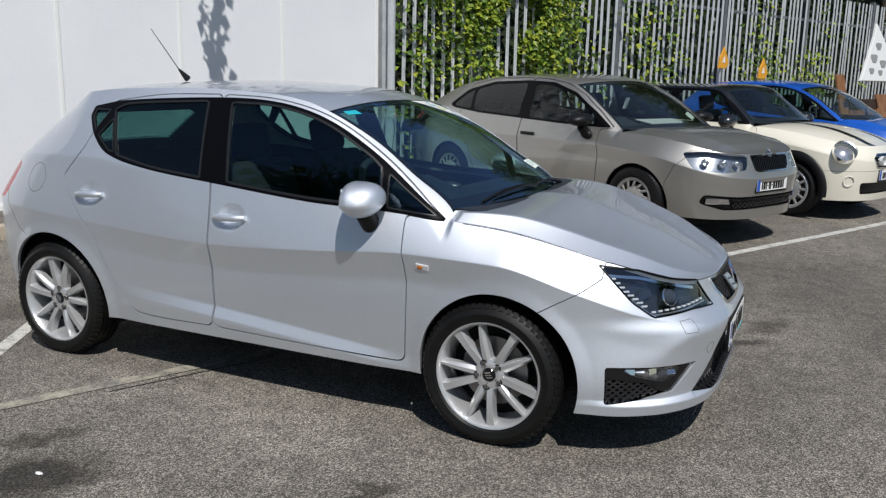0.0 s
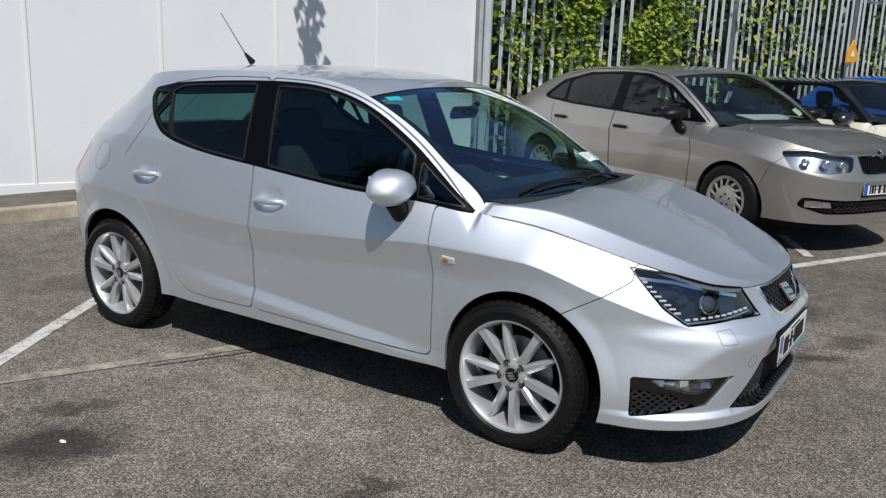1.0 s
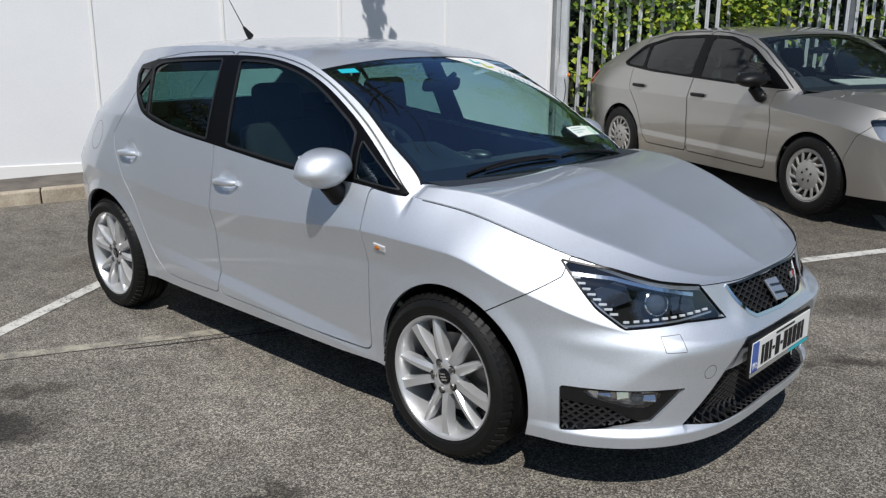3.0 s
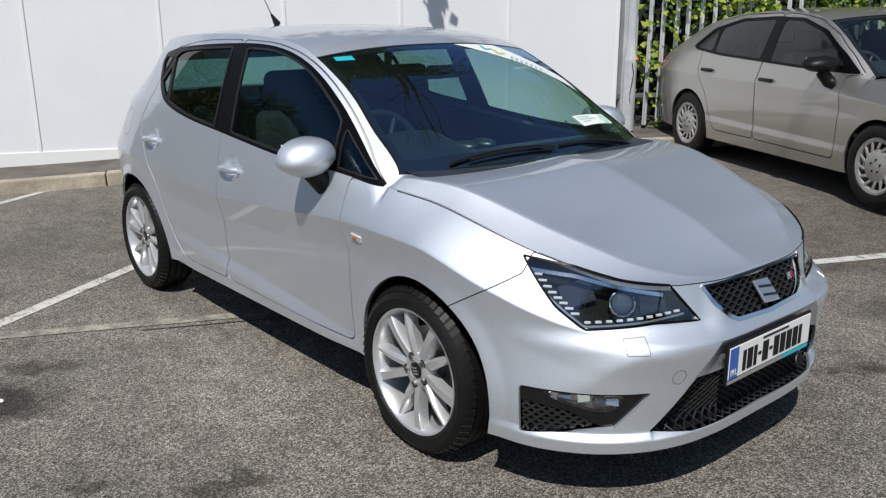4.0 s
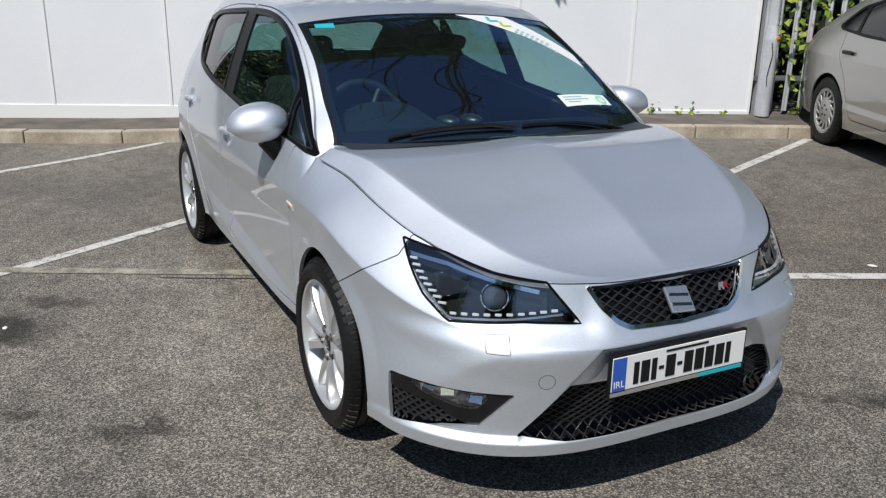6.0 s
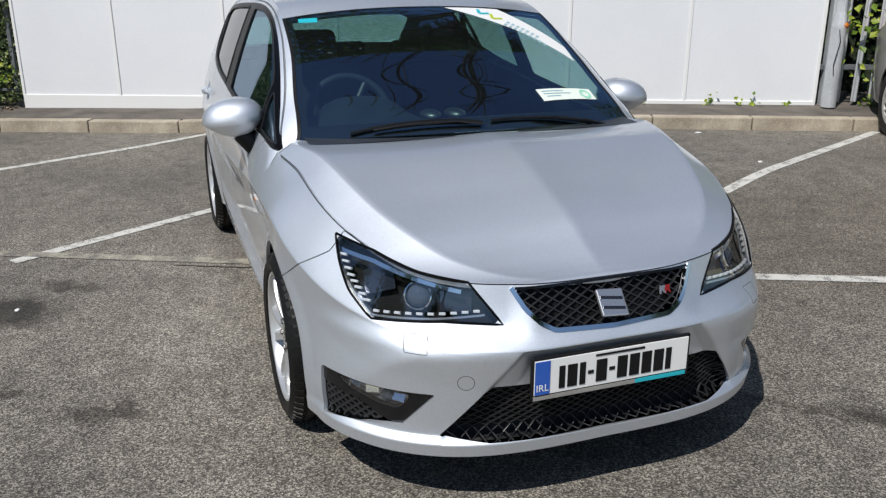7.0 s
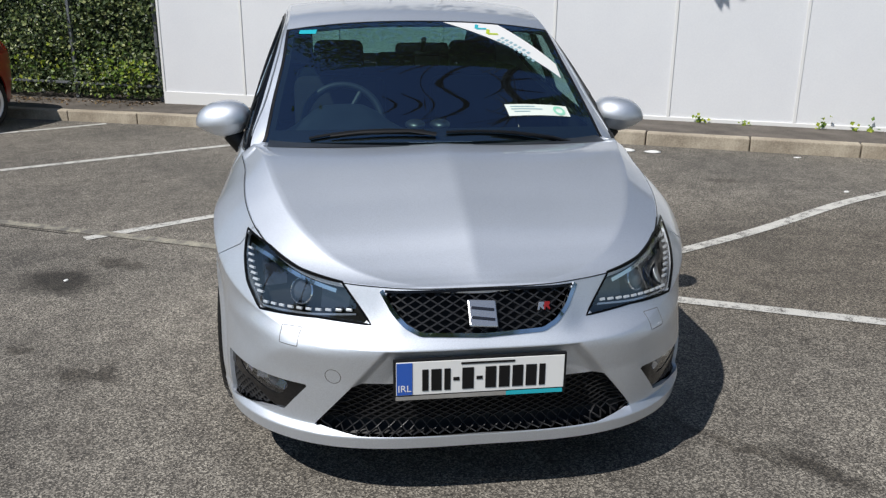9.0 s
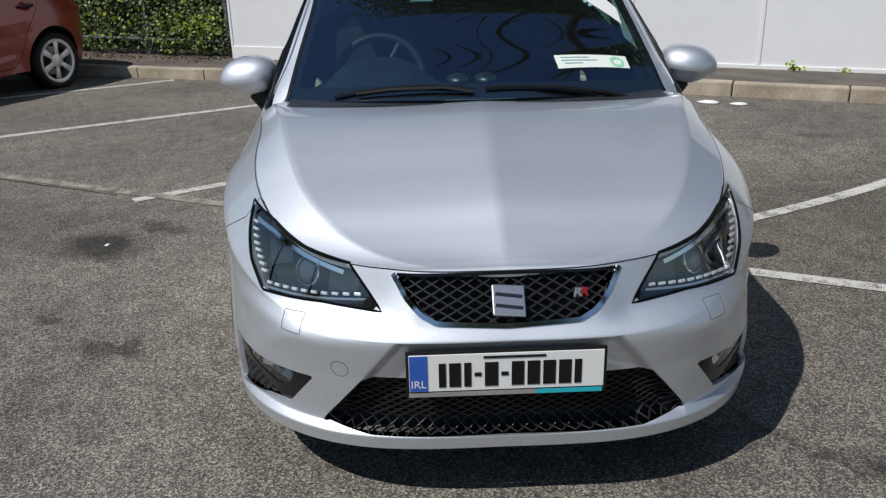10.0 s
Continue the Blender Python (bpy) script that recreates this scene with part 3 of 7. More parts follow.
def cabin(parent, body, dash_x, driver=-1, floor_z=0.22, half=0.66, rear_x=-1.0, rear=True):
    """Seats, dashboard, steering wheel and floor behind the glass."""
    zb = float(body.f["belt"](dash_x - 0.2))
    bm = bmesh.new()
    rows = []
    for w in np.linspace(-1, 1, 25):
        k = 1 - 0.12 * w * w
        hood = 0.12 * math.exp(-((w * half - driver * 0.36) / 0.19) ** 4)
        prof = [(-0.33, -0.45, 0), (-0.34, -0.16, 0), (-0.33, -0.06, 0.6), (-0.29, -0.02, 1.0), (-0.2, 0.0, 0.9), (-0.05, 0.012, 0.3), (0.1, 0.02, 0), (0.28, 0.015, 0)]
        rows.append([bm.verts.new((dash_x + dx * k, w * half, zb + dz + hood * g)) for dx, dz, g in prof])
    for a, b in zip(rows, rows[1:]):
        for i in range(7):
            bm.faces.new((a[i], a[i + 1], b[i + 1], b[i]))
    bmesh.ops.recalc_face_normals(bm, faces=bm.faces[:])
    part("dashboard", bm, DASH, parent, smooth=50)
    bm = bmesh.new()
    for dy in (-0.05, 0.06):
        ball(bm, scaled(dash_x - 0.24, dy, zb + 0.012, 0.07, 0.045, 0.022), 16, 8)
    part("air_vents", bm, STEEL, parent, smooth=True)
    bm = bmesh.new()
    lathe(bm, [(0.175 + 0.017 * math.cos(a), 0.017 * math.sin(a)) for a in np.linspace(0, math.tau, 11)], 40)
    lathe(bm, [(0.0, -0.03), (0.06, -0.03), (0.07, 0.0)], 20)
    for a in (90, -30, 210):
        rod(bm, (0, -0.005, 0), (0.165 * math.cos(radians(a - 90)), 0, 0.165 * math.sin(radians(a - 90))), 0.012, seg=8)
    bm.transform(pose(dash_x - 0.39, driver * 0.36, zb + 0.0, 0, 0, -90) @ pose(0, 0, 0, 25, 0, 0))
    part("steering_wheel", bm, DASH, parent, smooth=40)
    for y in (-0.36, 0.36):
        seat(parent, dash_x - 0.78, y)
    bm = bmesh.new()
    box(bm, (0.42, 1.24, 0.18), pose(rear_x + 0.28, 0, 0.50), 0.05)
    box(bm, (0.14, 1.22, 0.52), pose(rear_x, 0, 0.78, 0, -14, 0), 0.05)
    bench = part("rear_bench", bm, SEATCLOTH, parent, smooth=50)
    for y in (-0.4, 0.0, 0.4):
        bm = bmesh.new()
        box(bm, (0.09, 0.25, 0.12), pose(rear_x - 0.1, y, 1.06, 0, -10, 0), 0.035)
        part("head_restraint", bm, SEATCLOTH, bench, smooth=50)
    bm = bmesh.new()
    box(bm, (dash_x - rear_x + 0.5, 1.38, 0.02), pose((dash_x + rear_x) / 2 - 0.05, 0, floor_z))
    box(bm, (0.02, 1.30, zb - 0.1 - floor_z), pose(dash_x + 0.30, 0, (zb - 0.1 + floor_z) / 2))
    part("cabin_floor", bm, LINING, parent)
    bm = bmesh.new()
    box(bm, (0.03, 0.24, 0.06), pose(dash_x - 0.42, 0, zb + 0.32, 0, 15, 0), 0.02)
    rod(bm, (dash_x - 0.41, 0, zb + 0.32), (dash_x - 0.34, 0, zb + 0.37), 0.012)
    part("rear_view_mirror", bm, TRIM, parent, smooth=40)


def door_mirror(parent, x, y, z, side, mat, size=1.0, flat=1.0):
    """A door mirror on its foot; side -1 is the car's right."""
    bm = bmesh.new()
    sub = bmesh.new()
    bmesh.ops.create_uvsphere(sub, u_segments=32, v_segments=20, radius=1)
    for v in sub.verts:
        p = v.co
        e = 0.74
        c = [math.copysign(abs(k) ** e, k) for k in p]
        out_ = c[1] * side
        taper = 1 - 0.16 * max(0.0, out_) ** 2 - 0.10 * max(0.0, -out_) ** 2
        back = 0.55 if c[0] < 0 else 1.0
        low = 0.066 - 0.026 * out_
        up = c[2] * 0.086 * taper if c[2] > 0 else -low * (1 - math.hypot(p.x, p.y) ** 1.7)
        v.co = Vector((c[0] * 0.122 * back * (1 - 0.25 * max(0.0, out_)), c[1] * 0.114, up - 0.010 - 0.012 * out_))
    sub.transform(Matrix.Translation((x, y, z)) @ Matrix.Diagonal((size, size / flat ** 0.5, size * flat, 1)) @ pose(0, 0, 0, 0, 0, -10 * side))
    merge(bm, sub)
    shell = part("door_mirror", bm, mat, parent, smooth=True)
    bm = bmesh.new()
    box(bm, (0.006, 0.135 * size, 0.085 * size), pose(x - 0.047 * size, y, z + 0.01, 0, 0, -10 * side), 0.002)
    part("mirror_glass", bm, CHROME, shell)
    bm = bmesh.new()
    foot = Vector((x + 0.02, y - side * 0.03, z - 0.055 * size))
    hip = Vector((x + 0.03, y - side * 0.095 * size, z - 0.125 * size))
    rod(bm, foot, hip, 0.040 * size, 0.046 * size, 16)
    ball(bm, scaled(*hip, 0.06 * size, 0.045, 0.042 * size))
    part("mirror_foot", bm, TRIM, shell, smooth=40)
    return shell


def number_plate(parent, m, width=0.52, height=0.111, holder=True):
    """A white plate with a blue band and dark bars, facing +Z of m."""
    bm = bmesh.new()
    box(bm, (width + 0.012, height + 0.026, 0.012), m @ pose(0, -0.006, 0), 0.003)
    plate = part("number_plate", bm, TRIM, parent, "white plate with blue band in a dark holder")
    bm = bmesh.new()
    box(bm, (width - 0.004, height, 0.004), m @ pose(0, 0, 0.0065), 0.001)
    part("plate_face", bm, WHITEPLASTIC, plate)
    bm = bmesh.new()
    box(bm, (0.046, height - 0.004, 0.002), m @ pose(-width / 2 + 0.026, 0, 0.0095))
    part("blue_band", bm, BLUE, plate)
    if holder:
        text = bpy.data.curves.new("country_letters", "FONT")
        text.body, text.size, text.align_x, text.extrude = "IRL", 0.030, "CENTER", 0.0003
        text.materials.append(WHITEPLASTIC)
        letters = new("country_letters", text)
        letters.parent = plate
        letters.matrix_local = m @ pose(-width / 2 + 0.026, -0.040, 0.0112)
    x = -width / 2 + 0.078
    for wd in (0.018, 0.030, 0.018, -0.018, 0.034, -0.018, 0.032, 0.032, 0.032, 0.032, 0.018):
        tall = 0.010 if wd < 0 else 0.068
        bm = bmesh.new()
        box(bm, (abs(wd), tall, 0.002), m @ pose(x + abs(wd) / 2, -0.006, 0.0095))
        part("bar", bm, TRIM, plate)
        x += abs(wd) + 0.0085
    bm = bmesh.new()
    box(bm, (0.16, 0.006, 0.002), m @ pose(0.02, height / 2 - 0.010, 0.0095))
    part("small_bar", bm, TRIM, plate)
    if holder:
        bm = bmesh.new()
        box(bm, (width * 0.34, 0.012, 0.002), m @ pose(width * 0.32, -height / 2 - 0.010, 0.0075))
        part("turquoise_strip", bm, TURQUOISE, plate)
        bm = bmesh.new()
        box(bm, (width * 0.66, 0.012, 0.002), m @ pose(-width * 0.17, -height / 2 - 0.010, 0.0072))
        part("grey_strip", bm, HUBCAP, plate)
    return plate


TURQUOISE = material("turquoise_print", (0.02, 0.42, 0.50), 0.4)


# ---- the silver hatchback's form (metres, x ahead from between the axles, z up) ----
HATCH = {
    "w": 0.845, "front": 2.10, "rear": -1.97, "x1": 1.25, "x2": -1.15, "nose": (2.0, 3.5), "tail": (2.2, 4.0), "waist": 0.62, "tail_lean": 1.25, "fold_power": 1.12, "under": 0.032,
    "dents": ((-0.06, 0.845, 0.075, 0.055, 0.016), (-0.945, 0.885, 0.07, 0.05, 0.016)), "plate_bay": (0.285, 0.305, 0.535, 0.024), "flares": ((1.2625, 0.350, 0.009, 0.055), (-1.2345, 0.357, 0.009, 0.055)), "lip": (0.262, 0.020), "ledge": (curve([(0.0, 0.0), (0.24, 0.004), (0.34, 0.024), (0.45, 0.030), (0.65, 0.026), (0.8, 0.018), (1.0, 0.004), (1.2, 0.0)]), curve([(0.0, 0.012), (0.5, 0.018), (0.75, 0.026), (0.93, 0.035), (1.06, 0.026), (1.22, 0.012), (1.45, 0.0)])), "crease_w": curve([(1.0, 0.945), (1.12, 0.93), (1.3, 0.90), (1.5, 0.865), (1.9, 0.80), (2.1, 0.70)]),
    "scoop_z": curve([(-0.9, 0.45), (-0.2, 0.40), (0.84, 0.315)]),
    "lines": {
        "bottom": [(-1.97, 0.26), (-1.6, 0.24), (-1.3, 0.235), (-0.8, 0.245), (0.9, 0.245), (1.3, 0.215), (1.6, 0.203), (2.1, 0.203)],
        "belt": [(-1.97, 0.99), (-1.5, 1.05), (-1.0, 1.06), (-0.62, 1.03), (-0.18, 0.99), (0.34, 0.945), (0.71, 0.935), (1.05, 0.915), (1.33, 0.885), (1.52, 0.85), (1.686, 0.81), (1.84, 0.77), (1.95, 0.735), (2.05, 0.710), (2.09, 0.702), (2.1, 0.698)],
        "rail": [(-1.97, 1.32), (-1.55, 1.335), (-1.3, 1.365), (-0.9, 1.405), (-0.4, 1.42), (0.0, 1.405), (0.2, 1.377), (0.34, 1.333), (0.5, 1.262), (0.64, 1.187), (0.8, 1.082), (0.96, 0.984), (1.0, 0.948), (1.03, 0.912), (1.1, 0.80), (2.1, 0.5)],
        "crease": [(-1.97, 0.80), (-1.2, 0.76), (-0.2, 0.71), (0.4, 0.74), (0.86, 0.775), (1.25, 0.77), (1.6, 0.68), (1.84, 0.60), (1.95, 0.575), (2.05, 0.55), (2.1, 0.535)],
        "tuck": [(-1.97, 0.05), (-1.0, 0.045), (1.0, 0.045), (1.7, 0.03), (2.1, 0.045)],
        "fold": [(-1.97, 0.115), (-1.3, 0.08), (-0.6, 0.05), (0.3, 0.05), (0.75, 0.066), (1.05, 0.086), (1.3, 0.116), (1.6, 0.105), (1.9, 0.09), (2.1, 0.075)],
        "lean": [(-1.97, 1.1), (-1.5, 0.9), (-1.1, 0.53), (-0.5, 0.44), (0.3, 0.44), (2.1, 0.44)],
        "roll": [(-1.97, 0.03), (-0.4, 0.012), (0.0, 0.012), (0.3, 0.025), (0.64, 0.06), (0.98, 0.07), (1.05, 0.05), (2.1, 0.05)],
        "scoop": [(-1.97, 0), (-0.85, 0), (-0.6, 0.016), (0.0, 0.027), (0.6, 0.024), (0.9, 0.006), (1.1, 0), (2.1, 0)],
        "edge": [(-1.97, 0), (-1.1, 0.15), (-0.6, 0.7), (0.0, 1), (1.0, 0.9), (1.25, 0.6), (1.5, 0.2), (2.1, 0.35)],
    },
}


def car(c, name, label, m, detail=True):
    """A car of the form c: its panels, glass, lamps, wheels and cabin."""
    root = thing(name, label, "car", "parked cars")
    body = Body(c)
    mat = c["paint"]
    sh = body.side_sheet(c.get("step", 0.02))
    A = lambda k: sh.A[k]
    front_r, rear_r = c["arch"], c.get("arch_rear", c["arch"])
    ax, bx = c["axles"]
    sh.cut("arch", np.maximum(front_r - np.hypot(A("x") - ax - c.get("arch_dx", 0), A("z") - 0.30), rear_r - np.hypot(A("x") - bx, A("z") - 0.305)))
    gap = 0.0028
    for k, o in c["doors"].items():
        sh.cut(k + "_in", in_shape(A("x"), A("z"), o) - c.get("gap", gap))
        sh.cut(k + "_out", in_shape(A("x"), A("z"), o) + c.get("gap", gap))
    if "dlo" in c:
        sh.cut("dlo", in_shape(A("x"), A("z"), c["dlo"], 3))
    for k, o in c["panes"].items():
        sh.cut(k, np.where(A("x") > -9, in_shape(A("x"), A("z"), o), -1))
    for k, o in c["openings"].items():
        sh.cut(k, in_shape(A("q"), A("z"), o, c.get("round", {}).get(k, 2)))
    sh.cut("seam_a", in_shape(A("q"), A("z"), c["bumper"], 0) - gap * 0.7)
    sh.cut("seam_b", in_shape(A("q"), A("z"), c["bumper"], 0) + gap * 0.7)
    if "tail_lamp" in c:
        sh.cut("tail", in_shape(A("x"), A("z"), c["tail_lamp"]))
    ry = A("s") * 0 + sh.V[:, 1]
    sh.cut("back_glass", np.minimum(np.minimum(0.52 - np.abs(ry), c["back_glass"][1] - A("z")), np.minimum(A("z") - c["back_glass"][0], c["x2"] - 0.28 - A("x"))))
    M = {k: sh.mean(k) for k in sh.A}
    # near the nose the plan outline does not see the side's shapes
    side = (M["xo"] < c["x1"] + 0.05)
    opening = M["arch"] > 0
    for k in c["openings"]:
        opening |= M[k] > 0
    pane = np.zeros(len(opening), bool)
    for k in c["panes"]:
        pane |= (M[k] > 0) & side
    dlo = (M["dlo"] > 0) & side
    tail = (M["tail"] > 0) if "tail" in M else np.zeros(len(opening), bool)
    back = M["back_glass"] > 0
    doors = np.zeros(len(opening), bool)
    bands = np.zeros(len(opening), bool)
    for k in c["doors"]:
        doors |= (M[k + "_in"] > 0) & side
        bands |= (M[k + "_out"] > 0) & (M[k + "_in"] <= 0) & side
    front = M["seam_a"] > 0
    seam = (M["seam_b"] > 0) & ~front
    rest = ~opening & ~doors & ~bands & ~dlo & ~pane & ~tail & ~back & ~front & ~seam
    if "upper_paint" in c:
        above = rest & (M["z"] > body.f["belt"](M["xo"]) + 0.004) & (M["xo"] < c["screen_base"] + 0.1)
        emit(sh, above, "pillars", c["upper_paint"], root, 0.014)
        rest &= ~above
    emit(sh, rest, "body_shell", mat, root, 0.014)
    bumper = emit(sh, front & ~opening, "front_bumper", mat, root, 0.014)
    for sign in (-1, 1):
        on = np.sign(M["s"]) == sign
        for k in c["doors"]:
            d = emit(sh, (M[k + "_in"] > 0) & side & on & ~opening & ~dlo & ~pane & ~tail, "door", mat, root, 0.016)
            c.setdefault("made", {})[(k, sign)] = d
        emit(sh, dlo & ~pane & on, "window_trim", RUBBERTRIM, root, 0.012, 0.001)
        for k, (o, g) in enumerate(c["panes"].items()):
            emit(sh, (M[o] > 0) & side & on, "window_pane", c["glass"].get(o, c.get("side_glass", SIDEGLASS)), root, 0.004, 0.006)
        if "tail" in M:
            emit(sh, tail & on, "tail_lamp", REDLENS, root, 0.01, 0.001)
    emit(sh, back, "rear_window", DARKGLASS, root, 0.004, 0.003)
    hide = ~opening & ~dlo & ~pane & ~back & (M["z"] < body.f["belt"](M["xo"]) - 0.015)
    emit(sh, hide, "inner_lining", LINING, root, 0, 0.028)
    upper = ~opening & ~dlo & ~pane & ~back & (M["z"] >= body.f["belt"](M["xo"]) - 0.015) & (M["xo"] < 1.0)
    emit(sh, upper, "pillar_lining", PALETRIM, root, 0, 0.022)
    for k, d in c["depth"].items():
        for sign in ((-1, 1) if k in c["paired"] else (0,)):
            on = (M[k] > 0) & ((np.sign(M["s"]) == sign) | (sign == 0))
            o = emit(sh, on, {"lamp": "headlamp"}.get(k, k + "_recess"), c.get("tub", {}).get(k, TRIM), root, -(d - 0.0148), d)
            c.setdefault("made", {})[(k, sign)] = o
            if k == "lamp":
                emit(sh, on, "lens", LENSGLASS, o, 0, 0.002)
    # bonnet
    q0 = body.s_of_x(c["hood_rear"])
    s = np.concatenate([np.linspace(0.004, 0.3, 26)[:-1], np.linspace(0.3, q0, 70)])
    hood = body.across(s, lambda xo: [k(xo) for k in c["hood"]], 81)
    hood.cut("edge", (1 - np.abs(hood.A["w"])) * hood.A["half"] - 0.0025)
    emit(hood, hood.mean("edge") > 0, "bonnet", mat, root, 0.02)
    # windscreen and roof
    s = np.linspace(body.s_of_x(c["screen_base"]), body.length - 0.01, 190)
    top = body.across(s, lambda xo: [k(xo) for k in c["roof"]], 61, "rail")
    to_edge = lambda: (1 - np.abs(top.A["w"])) * top.A["half"]
    top.cut("header", top.A["xo"] - c["header"])
    top.cut("rim", np.minimum(to_edge() - 0.012, top.A["xo"] - c["header"] - 0.008))
    top.cut("frit", np.minimum(to_edge() - 0.035, np.minimum(top.A["xo"] - c["header"] - 0.02, c["screen_base"] - 0.045 - top.A["xo"])))
    H, R, F = top.mean("header") > 0, top.mean("rim") > 0, top.mean("frit") > 0
    emit(top, ~H, "roof", c.get("roof_paint", mat), root, 0.02)
    emit(top, ~H, "headlining", PALETRIM, root, 0, 0.03)
    emit(top, H & ~R, "screen_seal", TRIM, root, 0.01, 0.001)
    emit(top, H & R & ~F, "screen_border", LINING, root, 0, 0.0065)
    screen = emit(top, H & R, "windscreen", c.get("screen", SCREEN), root, 0.004, 0.002)
    # scuttle under the screen, underside and wheel wells
    bm = bmesh.new()
    zc = float(body.f["belt"](c["hood_rear"]))
    rows = []
    for w in np.linspace(-1, 1, 31):
        f = 1 - w * w
        rows.append([bm.verts.new((c["hood_rear"] + dx + float(c["hood"][0](c["hood_rear"])) * f, w * c["scuttle"], zc + dz + float(c["hood"][1](c["hood_rear"])) * (1 - abs(w) ** 2.2))) for dx, dz in ((0.05, -0.03), (-0.0, -0.022), (-0.06, -0.016), (-0.10, -0.02))])
    for a, b in zip(rows, rows[1:]):
        for i in range(3):
            bm.faces.new((a[i], a[i + 1], b[i + 1], b[i]))
    part("scuttle", bm, TRIM, root, smooth=True)
    bm = bmesh.new()
    box(bm, (c["x1"] - c["x2"] + 0.7, 2 * c["w"] - 0.40, 0.10), pose((c["x1"] + c["x2"]) / 2, 0, 0.27), 0.03)
    box(bm, (c["front"] - c["rear"] - 0.32, 0.9, 0.06), pose((c["front"] + c["rear"]) / 2, 0, 0.28), 0.02)
    box(bm, (ax - bx - 0.72, 2 * c["w"] - 0.12, 0.05), pose((ax + bx) / 2, 0, c.get("floor", 0.235)), 0.015)
    part("underside", bm, LINING, root)
    for wx, rr in ((ax + c.get("arch_dx", 0), front_r), (bx, rear_r)):
        for sign in (-1, 1):
            bm = bmesh.new()
            rows = []
            for a in np.linspace(-16, 196, 30):
                ca, sa = math.cos(radians(a)), math.sin(radians(a))
                rows.append([bm.verts.new((wx + (rr + e) * ca, sign * y, 0.30 + (rr + e) * sa)) for e, y in ((0.003, c["w"] - 0.10), (0.012, c["w"] - 0.13), (0.012, c["w"] - 0.32), (-rr * 0.98, c["w"] - 0.32))])
            for a, b in zip(rows, rows[1:]):
                for i in range(3):
                    bm.faces.new((a[i], a[i + 1], b[i + 1], b[i]))
            part("wheel_well", bm, LINING, root, smooth=True)
    for wx, spin in zip((ax, bx), c.get("spin", (0, 0))):
        for sign in (-1, 1):
            wheel(root, wx, sign * (c["track"] - 0.0), c["tyre"], sign, c["wheel"], c["tyre"] + 0.002, c.get("tyre_width", 0.205), c["rim"], spin)
    cabin(root, body, c["dash"], c.get("driver", -1), 0.24, c.get("cabin_half", 0.66), c.get("bench", -1.0))
    root.matrix_world = m
    return root, body, sh, top


# ---- the silver hatchback ----
PROJECTOR = material("projector_glass", (0.07, 0.085, 0.11), 0.03, 0.25)
DARKSTEEL = material("dark_reflector", (0.05, 0.055, 0.07), 0.25, 0.7)
SEAMGREY = material("seam_shadow", (0.12, 0.12, 0.12), 0.8)
LENSWHITE = material("clear_lens", (0.8, 0.8, 0.8), 0.1, Transmission_Weight=0.4)
PALETEAL = material("teal_print", (0.30, 0.46, 0.50), 0.5)
LIME = material("lime_print", (0.45, 0.55, 0.03), 0.5)
MINT = material("mint_print", (0.30, 0.66, 0.48), 0.6)
REDBADGE = material("red_enamel", (0.30, 0.02, 0.02), 0.25, 0.3)
LAMPSILVER = material("lamp_silver", (0.55, 0.56, 0.58), 0.22, 0.8)
PAPER = material("paper", (0.74, 0.80, 0.72), 0.7)
